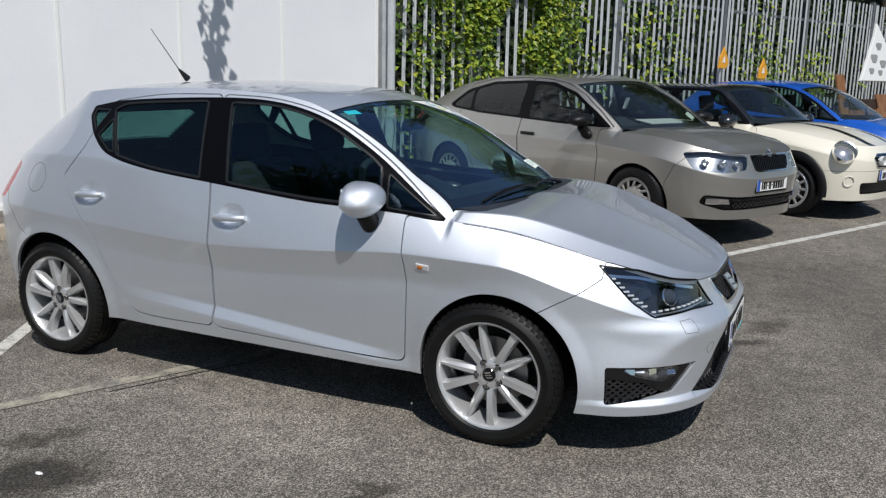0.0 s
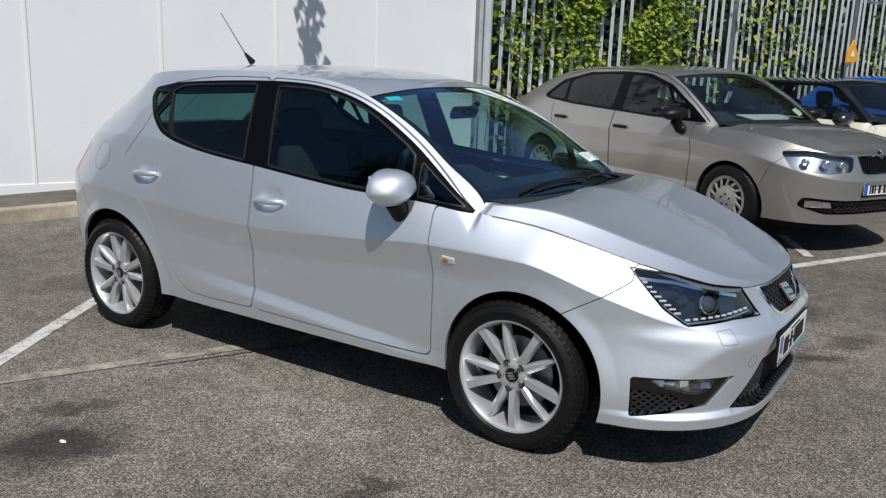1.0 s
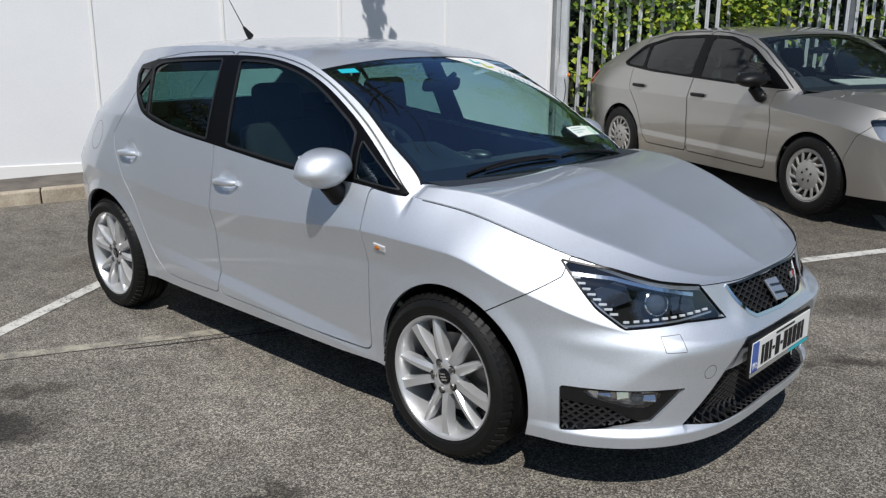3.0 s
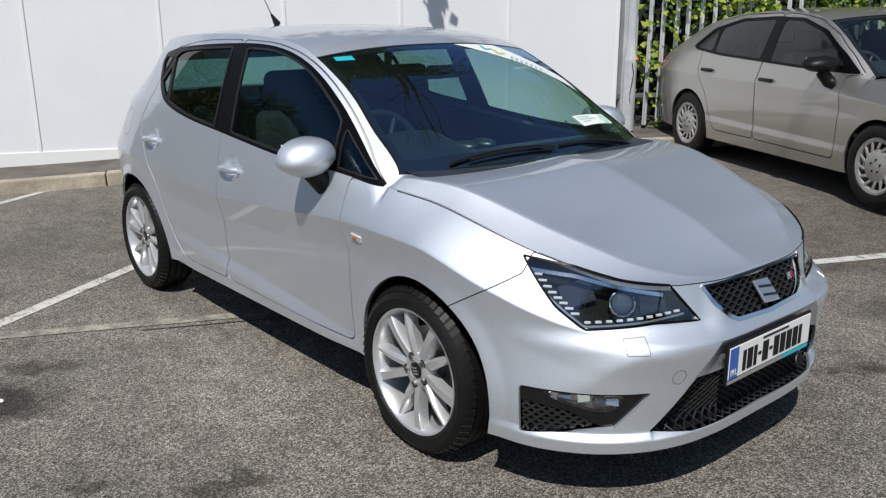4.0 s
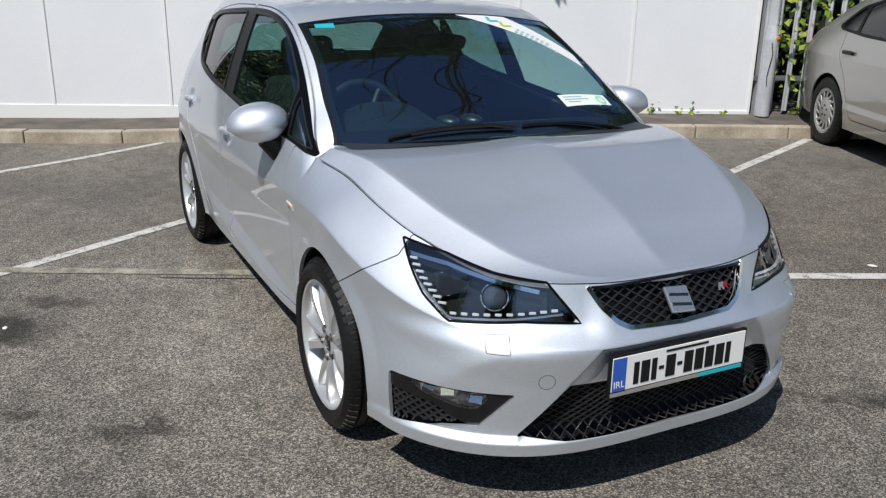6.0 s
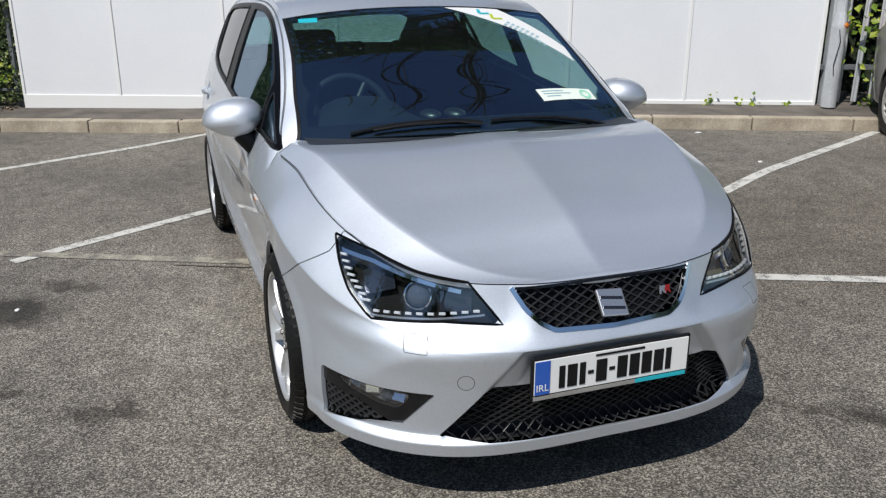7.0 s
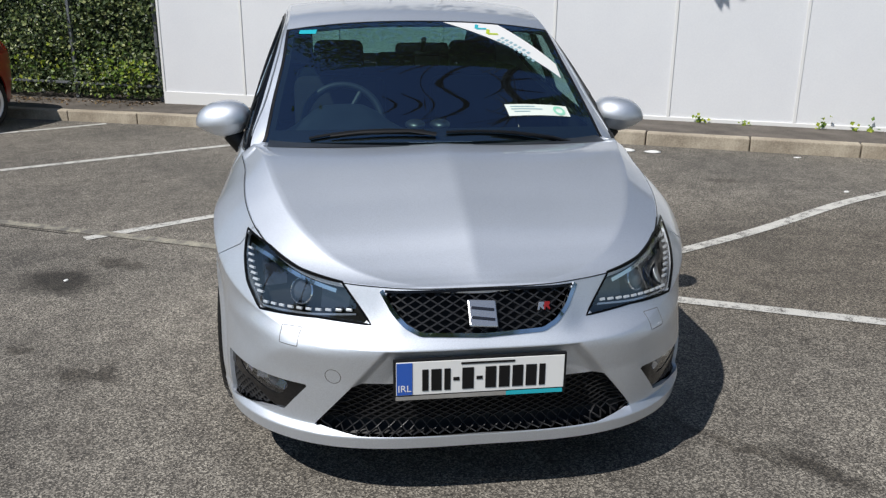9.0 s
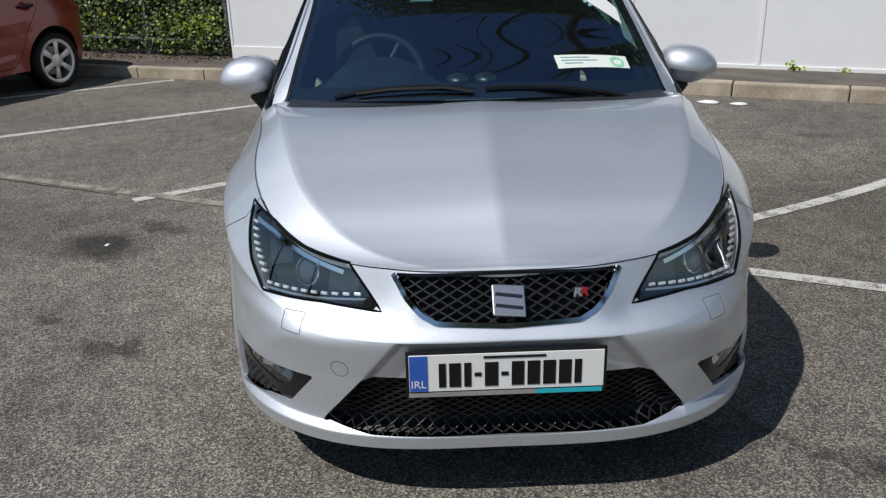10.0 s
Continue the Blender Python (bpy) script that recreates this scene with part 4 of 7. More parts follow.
HATCH.update({
    "paint": SILVER, "step": 0.013, "arch": 0.350, "arch_dx": 0.028, "arch_rear": 0.357, "axles": (1.2345, -1.2345), "track": 0.732, "tyre": 0.300, "rim": 0.222, "wheel": "alloy", "spin": (-26, 5),
    "doors": {
        "door_front": [(0.833, 0.285), (0.852, 0.645), (0.828, 0.90), (0.835, 0.928), (1.0, 0.912), (0.84, 1.032), (0.625, 1.178), (0.35, 1.315), (0.07, 1.380), (-0.24, 1.395), (-0.19, 0.985), (-0.183, 0.707), (-0.19, 0.30)],
        "door_rear": [(-0.196, 0.30), (-0.189, 0.707), (-0.196, 0.985), (-0.246, 1.395), (-0.60, 1.385), (-0.90, 1.345), (-1.00, 1.18), (-1.04, 1.10), (-1.147, 0.965), (-1.10, 0.88), (-0.932, 0.672), (-0.809, 0.427), (-0.745, 0.345), (-0.66, 0.30)],
    },
    "dlo": [(1.0, 0.915), (0.70, 0.935), (0.345, 0.945), (-0.183, 0.99), (-0.58, 1.028), (-0.86, 1.085), (-0.985, 1.17), (-1.055, 1.265), (-1.045, 1.315), (-0.835, 1.35), (-0.26, 1.38), (0.07, 1.368), (0.345, 1.303), (0.62, 1.168), (0.835, 1.025)],
    "round": {"intake": 0, "fog": 0, "grille": 1},
    "panes": {
        "tri": [(0.955, 0.932), (0.735, 0.950), (0.715, 1.085), (0.81, 1.022)],
        "glass_f": [(0.70, 0.955), (0.345, 0.963), (-0.105, 1.000), (-0.180, 1.360), (0.07, 1.350), (0.338, 1.287), (0.605, 1.155), (0.68, 1.103)],
        "glass_r": [(-0.265, 1.012), (-0.56, 1.042), (-0.80, 1.087), (-0.885, 1.305), (-0.80, 1.335), (-0.315, 1.362)],
        "quarter_low": [(-0.825, 1.10), (-0.855, 1.105), (-0.955, 1.175), (-0.88, 1.26)],
        "quarter": [(-1.03, 1.265), (-0.985, 1.20), (-0.915, 1.30), (-1.02, 1.30)],
    },
    "glass": {"glass_r": DARKGLASS, "quarter": DARKGLASS, "quarter_low": DARKGLASS},
    "openings": {
        "lamp": [(0.962, 0.788), (0.783, 0.7695), (0.62, 0.7315), (0.455, 0.7095), (0.345, 0.597), (0.52, 0.606), (0.745, 0.596), (0.835, 0.655)],
        "grille": [(-0.318, 0.693), (0.318, 0.693), (0.275, 0.640), (0.228, 0.600), (0.185, 0.580), (0.0, 0.572), (-0.185, 0.580), (-0.228, 0.600), (-0.275, 0.640)],
        "intake": [(-0.39, 0.414), (0.39, 0.414), (0.530, 0.262), (0.37, 0.248), (0.0, 0.242), (-0.37, 0.248), (-0.530, 0.262)],
        "fog": [(0.943, 0.402), (0.80, 0.404), (0.530, 0.404), (0.642, 0.287), (0.78, 0.266), (0.938, 0.250)],
    },
    "paired": ("lamp", "fog"), "depth": {"lamp": 0.07, "grille": 0.05, "intake": 0.06, "fog": 0.04}, "tub": {"lamp": LINING},
    "bumper": [(-0.5, 0.0), (1.42, 0.0), (1.28, 0.4), (1.228, 0.592), (1.065, 0.685), (0.955, 0.742), (0.93, 0.80), (0.60, 0.735), (0.30, 0.85), (-0.5, 0.85)],
    "tail_lamp": [(-1.56, 1.0), (-1.60, 0.92), (-1.68, 0.80), (-1.80, 0.80), (-1.85, 0.99)],
    "back_glass": (1.07, 1.27),
    "hood_rear": 1.0, "screen_base": 1.0, "header": 0.335, "scuttle": 0.60,
    "hood": [curve([(0.9, 0.16), (1.0, 0.138), (1.07, 0.09), (1.3, 0.05), (1.7, 0.0), (2.1, 0.0)]),
             curve([(0.9, 0.036), (1.02, 0.040), (1.12, 0.053), (1.3, 0.066), (1.686, 0.055), (1.84, 0.045), (1.95, 0.03), (2.05, 0.012), (2.1, 0.0)]),
             curve([(1.0, 0.04), (1.8, 0.058), (2.0, 0.04), (2.1, 0.0)]), curve([(1.0, 2.6), (2.1, 2.2)])],
    "roof": [curve([(-1.97, 0.0), (-0.3, 0.0), (0.1, 0.01), (0.335, 0.03), (0.6, 0.085), (0.85, 0.12), (1.0, 0.148), (1.05, 0.15)]), curve([(-1.97, 0.01), (-1.3, 0.03), (-0.4, 0.038), (0.3, 0.042), (0.64, 0.045), (0.85, 0.036), (1.05, 0.012)]),
             curve([(-2.0, 0.0), (2.0, 0.0)]), curve([(-2.0, 2.4), (2.0, 2.2)])],
    "dash": 0.88, "bench": -0.95, "floor": 0.285,
})
for k in ("doors", "panes"):
    HATCH[k] = {name: flowing(o) for name, o in HATCH[k].items()}
HATCH["dlo"] = flowing(HATCH["dlo"])
main_car, BODY, SKIN, TOP = car(HATCH, "hatchback_car", "silver five-door hatchback with ten-spoke alloy wheels parked on tarmac", Matrix.Identity(4))

door_mirror(main_car, 0.640, -0.870, 0.985, -1, SILVER)
door_mirror(main_car, 0.640, 0.870, 0.985, 1, SILVER)
pm = Matrix(((0, 0, 1, 2.100), (1, 0, 0, -0.008), (0, 1, 0, 0.452), (0, 0, 0, 1)))
number_plate(main_car, pm, 0.505, 0.105)


def along(points, n):
    """Evenly spaced places along a broken line."""
    o = np.array(points, float)
    d = np.concatenate([[0], np.cumsum(np.linalg.norm(np.diff(o, axis=0), axis=1))])
    t = np.linspace(0, d[-1], n)
    return [(float(np.interp(k, d, o[:, 0])), float(np.interp(k, d, o[:, 1]))) for k in t]


def loop_line(body, path, width, mat, parent, name, out=0.0004, n=40, depth=0.002, closed=True):
    pts = along(list(path) + ([path[0]] if closed else []), n)
    bm = bmesh.new()
    ribbon(bm, body, pts, width, depth, out)
    return part(name, bm, mat, parent)


def ellipse(s, z, rs, rz, n=24):
    return [(s + rs * math.cos(k * math.tau / n), z + rz * math.sin(k * math.tau / n)) for k in range(n)]


MESHGREY = varied("grille_plastic", (0.010, 0.010, 0.011), (0.022, 0.022, 0.024), 0.45, 20, 200, 0.1, 0.0005)
SKIN.cut("fog_gloss", in_shape(SKIN.A["q"], SKIN.A["z"], [(0.945, 0.410), (0.80, 0.410), (0.515, 0.410), (0.640, 0.280), (0.69, 0.290), (0.79, 0.338), (0.945, 0.356)], 0))
SKIN.cut("fog_glass", in_shape(SKIN.A["q"], SKIN.A["z"], [(0.885, 0.394), (0.60, 0.394), (0.645, 0.336), (0.70, 0.334), (0.82, 0.362)], 2))
for sign in (-1, 1):
    lamp = HATCH["made"][("lamp", sign)]
    # running lights: a row along the foot of the lamp and up its outer edge
    for s, z in along([(0.425, 0.632), (0.55, 0.624), (0.735, 0.617)], 10):
        bm = bmesh.new()
        box(bm, (0.019, 0.0085, 0.010), BODY.at(sign * s, z, -0.012), 0.002)
        part("led", bm, LED, lamp)
    for s, z in along([(0.775, 0.640), (0.855, 0.700), (0.905, 0.745)], 8):
        bm = bmesh.new()
        box(bm, (0.026, 0.008, 0.010), BODY.at(sign * s, z, -0.014), 0.002)
        part("led", bm, LED, lamp)
    bm = bmesh.new()
    ribbon(bm, BODY, [(sign * s, z) for s, z in along([(0.94, 0.757), (0.78, 0.745), (0.62, 0.711), (0.475, 0.683)], 24)], 0.012, 0.006, -0.010)
    part("bright_strip", bm, CHROME, lamp)
    bm = bmesh.new()
    ribbon(bm, BODY, [(sign * s, z) for s, z in along([(0.40, 0.622), (0.55, 0.612), (0.745, 0.605), (0.80, 0.640), (0.87, 0.690), (0.94, 0.757)], 40)], 0.006, 0.02, -0.008)
    part("light_guide", bm, LAMPSILVER, lamp)
    eye = BODY.at(sign * 0.615, 0.668, -0.04)
    bm = bmesh.new()
    lathe(bm, [(0.042, 0.0), (0.041, 0.010), (0.037, 0.012), (0.035, 0.0)], 36, eye @ pose(0, 0, 0, 90, 0, 0))
    ring = part("projector_ring", bm, CHROME, lamp, smooth=40)
    bm = bmesh.new()
    ball(bm, eye @ Matrix.Diagonal((0.034, 0.034, 0.022, 1)))
    part("projector_lens", bm, PROJECTOR, lamp, smooth=True)
    bm = bmesh.new()
    box(bm, (0.10, 0.075, 0.006), BODY.at(sign * 0.77, 0.700, -0.052) @ pose(0, 0, 0, 0, 0, 20), 0.002)
    box(bm, (0.09, 0.06, 0.006), BODY.at(sign * 0.49, 0.655, -0.05), 0.002)
    part("reflector", bm, DARKSTEEL, lamp)
    # fog lamp pod
    pod = HATCH["made"][("fog", sign)]
    bm = bmesh.new()
    lattice(bm, BODY, [(sign * s, z) for s, z in ((0.938, 0.356), (0.79, 0.340), (0.68, 0.292), (0.78, 0.270), (0.934, 0.254))], 0.034, 0.75, 0.007, 0.012, -0.014)
    part("fog_grille", bm, MESHGREY, pod)
    on = np.sign(SKIN.mean("s")) == sign
    emit(SKIN, (SKIN.mean("fog_gloss") > 0) & (SKIN.mean("fog") > 0) & on & (SKIN.mean("fog_glass") <= 0), "fog_surround", GLOSSBLACK, pod, 0.012, 0.010)
    on = np.sign(SKIN.mean("s")) == sign
    emit(SKIN, (SKIN.mean("fog_glass") > 0) & (SKIN.mean("fog") > 0) & on, "fog_lens", LENSGLASS, pod, 0, 0.012)
    emit(SKIN, (SKIN.mean("fog_glass") > 0) & (SKIN.mean("fog") > 0) & on, "fog_lamp", LAMPSILVER, pod, -0.012, 0.030)
    for q, dz, tx, ty in ((0.80, 0.016, -34, 12), (0.74, 0.006, -20, -18), (0.65, -0.004, -42, 8), (0.84, 0.010, -10, 20)):
        bm = bmesh.new()
        box(bm, (0.040, 0.026, 0.004), BODY.at(sign * q, 0.372 + dz, -0.022) @ pose(0, 0, 0, tx, ty * sign, 0), 0.001)
        part("reflector", bm, CHROME, pod)
    for q, r in ((0.690, 0.022),):
        bm = bmesh.new()
        ball(bm, BODY.at(sign * q, 0.366 if q < 0.7 else 0.378, -0.024) @ Matrix.Diagonal((r, r * 0.85, 0.008, 1)))
        part("fog_bulb", bm, PROJECTOR, pod, smooth=True)
    loop_line(BODY, [(sign * s, z) for s, z in ((0.629, 0.575), (0.560, 0.577), (0.550, 0.532), (0.618, 0.531))], 0.0022, SEAMGREY, main_car, "washer_cap_seam")
    if sign < 0:
        loop_line(BODY, ellipse(sign * 0.446, 0.446, 0.024, 0.024), 0.0022, SEAMGREY, main_car, "towing_cap_seam")
        loop_line(BODY, ellipse(-BODY.s_of_x(-1.375), 0.938, 0.078, 0.075), 0.003, SEAMGREY, main_car, "fuel_flap_seam")
    # rubber frames round the side windows
    for k, o in HATCH["panes"].items():
        pts = along(list(o) + [o[0]], 70)
        bm = bmesh.new()
        ribbon(bm, BODY, [(sign * BODY.s_of_x(x), z) for x, z in pts], 0.011 if k in ("glass_f", "glass_r") else 0.006, 0.006, 0.0015)
        part("window_frame", bm, FRAMEGREY, main_car)
    bm = bmesh.new()
    ribbon(bm, BODY, [(sign * s, z) for s, z in along([(4.33, 0.845), (4.285, 0.80), (4.219, 0.735), (4.153, 0.660), (4.09, 0.632)], 24)], 0.004, 0.002, 0.0004)
    part("rear_bumper_seam", bm, SEAMGREY, main_car)
    # side repeater, handles
    bm = bmesh.new()
    box(bm, (0.062, 0.026, 0.008), BODY.at(sign * BODY.s_of_x(0.934), 0.726, 0.001) @ pose(0, 0, 0, 0, 0, 6 * sign), 0.004)
    rep = part("side_repeater", bm, LENSWHITE, main_car, "clear and amber side indicator")
    bm = bmesh.new()
    ball(bm, BODY.at(sign * BODY.s_of_x(0.925), 0.725, 0.004) @ Matrix.Diagonal((0.014, 0.009, 0.004, 1)))
    part("amber_bulb", bm, AMBER, rep, smooth=True)
    for k, hx, hz in (("door_front", -0.065, 0.843), ("door_rear", -0.945, 0.884)):
        door = HATCH["made"][(k, sign)]
        bm = bmesh.new()
        rows = []
        for t in np.linspace(-1, 1, 15):
            m = BODY.at(sign * BODY.s_of_x(hx + t * 0.092), hz + 0.010 * t * 0.5, 0)
            q = Vector(m.translation)
            base = Vector((hx + t * 0.092, sign * (0.838 + 0.022 * (1 - abs(t) ** 3) - 0.010), hz + 0.004 * t))
            h = 0.015 * (1 - 0.35 * abs(t) ** 4)
            rows.append([bm.verts.new(base + Vector((0, sign * dy, dz))) for dy, dz in ((-0.012, h), (0.002, h), (0.010, h * 0.6), (0.012, 0), (0.010, -h * 0.6), (0.002, -h), (-0.012, -h))])
        for a, b in zip(rows, rows[1:]):
            for i in range(6):
                bm.faces.new((a[i], a[i + 1], b[i + 1], b[i]))
            bm.faces.new((a[6], a[0], b[0], b[6]))
        bm.faces.new(rows[0])
        bm.faces.new(rows[-1][::-1])
        bmesh.ops.recalc_face_normals(bm, faces=bm.faces[:])
        handle = part("door_handle", bm, SILVER, door, smooth=50)

    loop_line(BODY, [(sign * s, z) for s, z in HATCH["openings"]["lamp"]], 0.007, RUBBERTRIM, HATCH["made"][("lamp", sign)], "bezel", 0.0012, 70, 0.006)
s_ = np.linspace(-BODY.s_of_x(1.08), BODY.s_of_x(1.08), 161)
s_[80] = 1e-6
bm = bmesh.new()
ribbon(bm, BODY, [(float(k), float(BODY.f["belt"](BODY.look_up(np.array([k]))[4][0])) - 0.002) for k in s_], 0.0032, 0.003, 0.0008)
part("bonnet_seam", bm, LINING, main_car)

gr = HATCH["openings"]["grille"]
bm = bmesh.new()
lattice(bm, BODY, [(s * 0.985, (z - 0.63) * 0.96 + 0.63) for s, z in gr], 0.048, 0.52, 0.0038, 0.012, -0.012)
part("grille_lattice", bm, MESHGREY, main_car)
bm = bmesh.new()
ribbon(bm, BODY, along([(-0.322, 0.692), (-0.279, 0.638), (-0.232, 0.598), (-0.187, 0.577), (0.0, 0.569), (0.187, 0.577), (0.232, 0.598), (0.279, 0.638), (0.322, 0.692)], 60), 0.013, 0.012, 0.003)
part("grille_surround", bm, CHROME, main_car, "bright metal grille surround", smooth=40)
bm = bmesh.new()
ribbon(bm, BODY, along([(-0.31, 0.690), (0.0, 0.691), (0.31, 0.690)], 40), 0.008, 0.012, 0.001)
part("grille_top_bar", bm, GLOSSBLACK, main_car)
bm = bmesh.new()
prism(bm, [(-0.042, -0.038), (0.042, -0.044), (0.042, 0.038), (-0.042, 0.044)], 0.012, BODY.at(1e-4, 0.626, -0.002) @ pose(0, 0, 0, -14, 0, 0), 0.004)
badge = part("badge", bm, LAMPSILVER, main_car, "plain bright metal badge")
for dz, sl in ((0.016, 8), (-0.014, 8)):
    bm = bmesh.new()
    box(bm, (0.070, 0.009, 0.004), BODY.at(1e-4, 0.626, 0.0105) @ pose(0, 0, 0, -14, 0, 0) @ pose(0, dz, 0, 0, 0, -sl), 0.001)
    part("badge_groove", bm, DARKSTEEL, badge)
for s, mat, wd in ((0.190, LAMPSILVER, 0.017), (0.209, REDBADGE, 0.017)):
    bm = bmesh.new()
    prism(bm, [(-wd / 2 - 0.003, -0.012), (-wd / 2 + 0.003, -0.012), (-wd / 2 + 0.005, -0.002), (wd / 2 - 0.002, -0.012), (wd / 2 + 0.002, -0.010), (wd / 2 - 0.002, 0.0), (wd / 2 + 0.003, 0.008), (wd / 2 + 0.001, 0.012), (-wd / 2 + 0.003, 0.012)], 0.006, BODY.at(s, 0.640, -0.008), 0.001)
    part("trim_badge", bm, mat, main_car)
bm = bmesh.new()
lattice(bm, BODY, [(s * 0.99, (z - 0.335) * 0.97 + 0.335) for s, z in HATCH["openings"]["intake"]], 0.040, 0.50, 0.0030, 0.008, -0.010)
part("intake_lattice", bm, MESHGREY, main_car)

# stickers on the windscreen
_ok = TOP.A["xo"] > 0.28
_TP, _TN = TOP.V[_ok], TOP.N[_ok]


def on_top(x, y, out=0.0):
    """A place on the windscreen or roof over (x, y), and out from it."""
    d = (_TP[:, 0] - x) ** 2 + (_TP[:, 1] - y) ** 2
    k = np.argsort(d)[:24]
    w = np.exp(-d[k] / (2 * 0.012 ** 2)) + 1e-9
    g = np.stack([np.ones(len(k)), _TP[k, 0] - x, _TP[k, 1] - y], 1)
    z = np.linalg.lstsq(g * w[:, None], _TP[k, 2] * w, rcond=None)[0][0]
    n = (_TN[k] * w[:, None]).sum(0)
    return Vector((x, y, z)) + Vector(n).normalized() * out


def decal(name, corners, mat, out, across=14, along_=5, parent=main_car):
    """A thin printed film on the screen between four corners (x, y)."""
    a, b, c, d = [np.array(k) for k in corners]
    bm = bmesh.new()
    g = []
    for u in np.linspace(0, 1, across):
        g.append([bm.verts.new(on_top(*((a * (1 - v) + b * v) * (1 - u) + (d * (1 - v) + c * v) * u), out)) for v in np.linspace(0, 1, along_)])
    for p0, p1 in zip(g, g[1:]):
        for i in range(along_ - 1):
            bm.faces.new((p0[i], p0[i + 1], p1[i + 1], p1[i]))
    bmesh.ops.recalc_face_normals(bm, faces=bm.faces[:])
    bmesh.ops.solidify(bm, geom=bm.faces[:], thickness=0.0003)
    return part(name, bm, mat, parent, smooth=30)


banner = decal("banner", [(0.385, 0.105), (0.375, 0.36), (0.637, 0.572), (0.724, 0.575)], WHITEPLASTIC, 0.0012, 30, 9)
decal("blue_sticker", [(0.372, -0.540), (0.393, -0.464), (0.431, -0.470), (0.404, -0.545)], TURQUOISE, 0.0012)
paper = decal("paper", [(0.960, 0.279), (0.899, 0.552), (0.957, 0.559), (1.024, 0.288)], PAPER, 0.0012)
AX, AY = np.array([0.313, 0.334]) / 0.458, np.array([0.334, -0.313]) / 0.458


def stripe(name, origin, ex, ey, u0, v0, u1, v1, wide, mat, parent):
    """A straight printed stroke in a sticker's own measures."""
    a, b = (np.array(origin) + ex * u + ey * v for u, v in ((u0, v0), (u1, v1)))
    t = (b - a) / np.linalg.norm(b - a)
    n = np.array([-t[1], t[0]]) * wide / 2
    decal(name, [a + n, a - n, b - n, b + n], mat, 0.0028, 6, 2, parent)


o_ = (0.392, 0.262)
for u, mat in ((0.0, TURQUOISE), (0.062, LIME)):
    stripe("banner_mark", o_, AX, AY, u, 0.006, u + 0.024, 0.046, 0.015, mat, banner)
    stripe("banner_mark", o_, AX, AY, u + 0.024, 0.046, u + 0.054, 0.006, 0.015, mat, banner)
for row, n_, mat in ((0.012, 7, PALETEAL), (0.044, 9, PALETEAL)):
    for k in range(n_):
        stripe("banner_bar", o_, AX, AY, 0.150 + k * 0.0225, row, 0.150 + k * 0.0225, row + 0.021, 0.012, mat, banner)
PX, PY = np.array([-0.061, 0.273]) / 0.2797, np.array([0.064, 0.009]) / 0.0646
for u0, u1, v in ((0.02, 0.13, 0.014), (0.02, 0.16, 0.028), (0.03, 0.10, 0.042)):
    stripe("paper_print", (0.960, 0.279), PX, PY, u0, v, u1, v, 0.004, PALETEAL, paper)
for k in range(10):
    a0, a1 = k * math.tau / 10, (k + 1) * math.tau / 10
    stripe("paper_print", (0.960, 0.279), PX, PY, 0.235 + 0.022 * math.cos(a0), 0.032 + 0.020 * math.sin(a0), 0.235 + 0.022 * math.cos(a1), 0.032 + 0.020 * math.sin(a1), 0.011, MINT, paper)

# wipers and aerial
for line, blade in (([(1.130, -0.02), (1.118, -0.12), (1.098, -0.30), (1.080, -0.42)], [(1.116, -0.06), (1.060, -0.50)]), ([(1.085, 0.55), (1.095, 0.44), (1.108, 0.28), (1.112, 0.20)], [(1.092, 0.46), (1.122, 0.02)])):
    bm = bmesh.new()
    pts = [on_top(x, y, h) for (x, y), h in zip(line, (0.012, 0.022, 0.020, 0.014))]
    tube(bm, pts, 0.008, 0.0045)
    wiper = part("wiper", bm, TRIM, main_car, smooth=40)
    bm = bmesh.new()
    (xa, ya), (xb, yb) = blade
    pts = [on_top(xa + (xb - xa) * t, ya + (yb - ya) * t, 0.008) for t in np.linspace(0, 1, 7)]
    tube(bm, pts, 0.0055, seg=6)
    part("wiper_blade", bm, TRIM, wiper)
bm = bmesh.new()
rod(bm, (-1.0, -0.02, 1.455), (-1.06, -0.02, 1.505), 0.020, 0.007, 12)
rod(bm, (-1.06, -0.02, 1.505), (-1.26, -0.02, 1.735), 0.003, 0.002, 8)
part("aerial", bm, TRIM, main_car, "thin black roof aerial", smooth=50)


# ---- the yard: ground, kerb, wall ----
DIR = Vector((0.41, 0.912, 0)).normalized()
OUT = Vector((DIR.y, -DIR.x, 0))
W0 = Vector((-2.71, 5.20, 0))
WALL_LONG = 8.27


def rise(x, y):
    """The ground's height: level by the silver car, rising towards the far kerb."""
    s = x * DIR.x + y * DIR.y
    r = x * OUT.x + y * OUT.y
    start = 0.4 - 3.6 * smooth01((-1.2 - r) / 2.4)
    return 0.10 * smooth01((s - start) / 3.6) * smooth01((1.2 - r) / 3.6) - 0.03 * smooth01((-3.6 - s) / 3.0) * smooth01((-1.5 - r) / 2.5)


def on_wall(along, out=0.0, z=0.0):
    """A place at some way along the wall's line from its end by the fence, and out from its face."""
    p = W0 - DIR * along + OUT * out
    return Vector((p.x, p.y, z))


def axis(fine, far):
    a = list(np.arange(-fine, fine + 0.01, 0.4))
    k = fine
    while k < far:
        k *= 1.5
        a = [-k] + a + [k]
    return np.array(a)


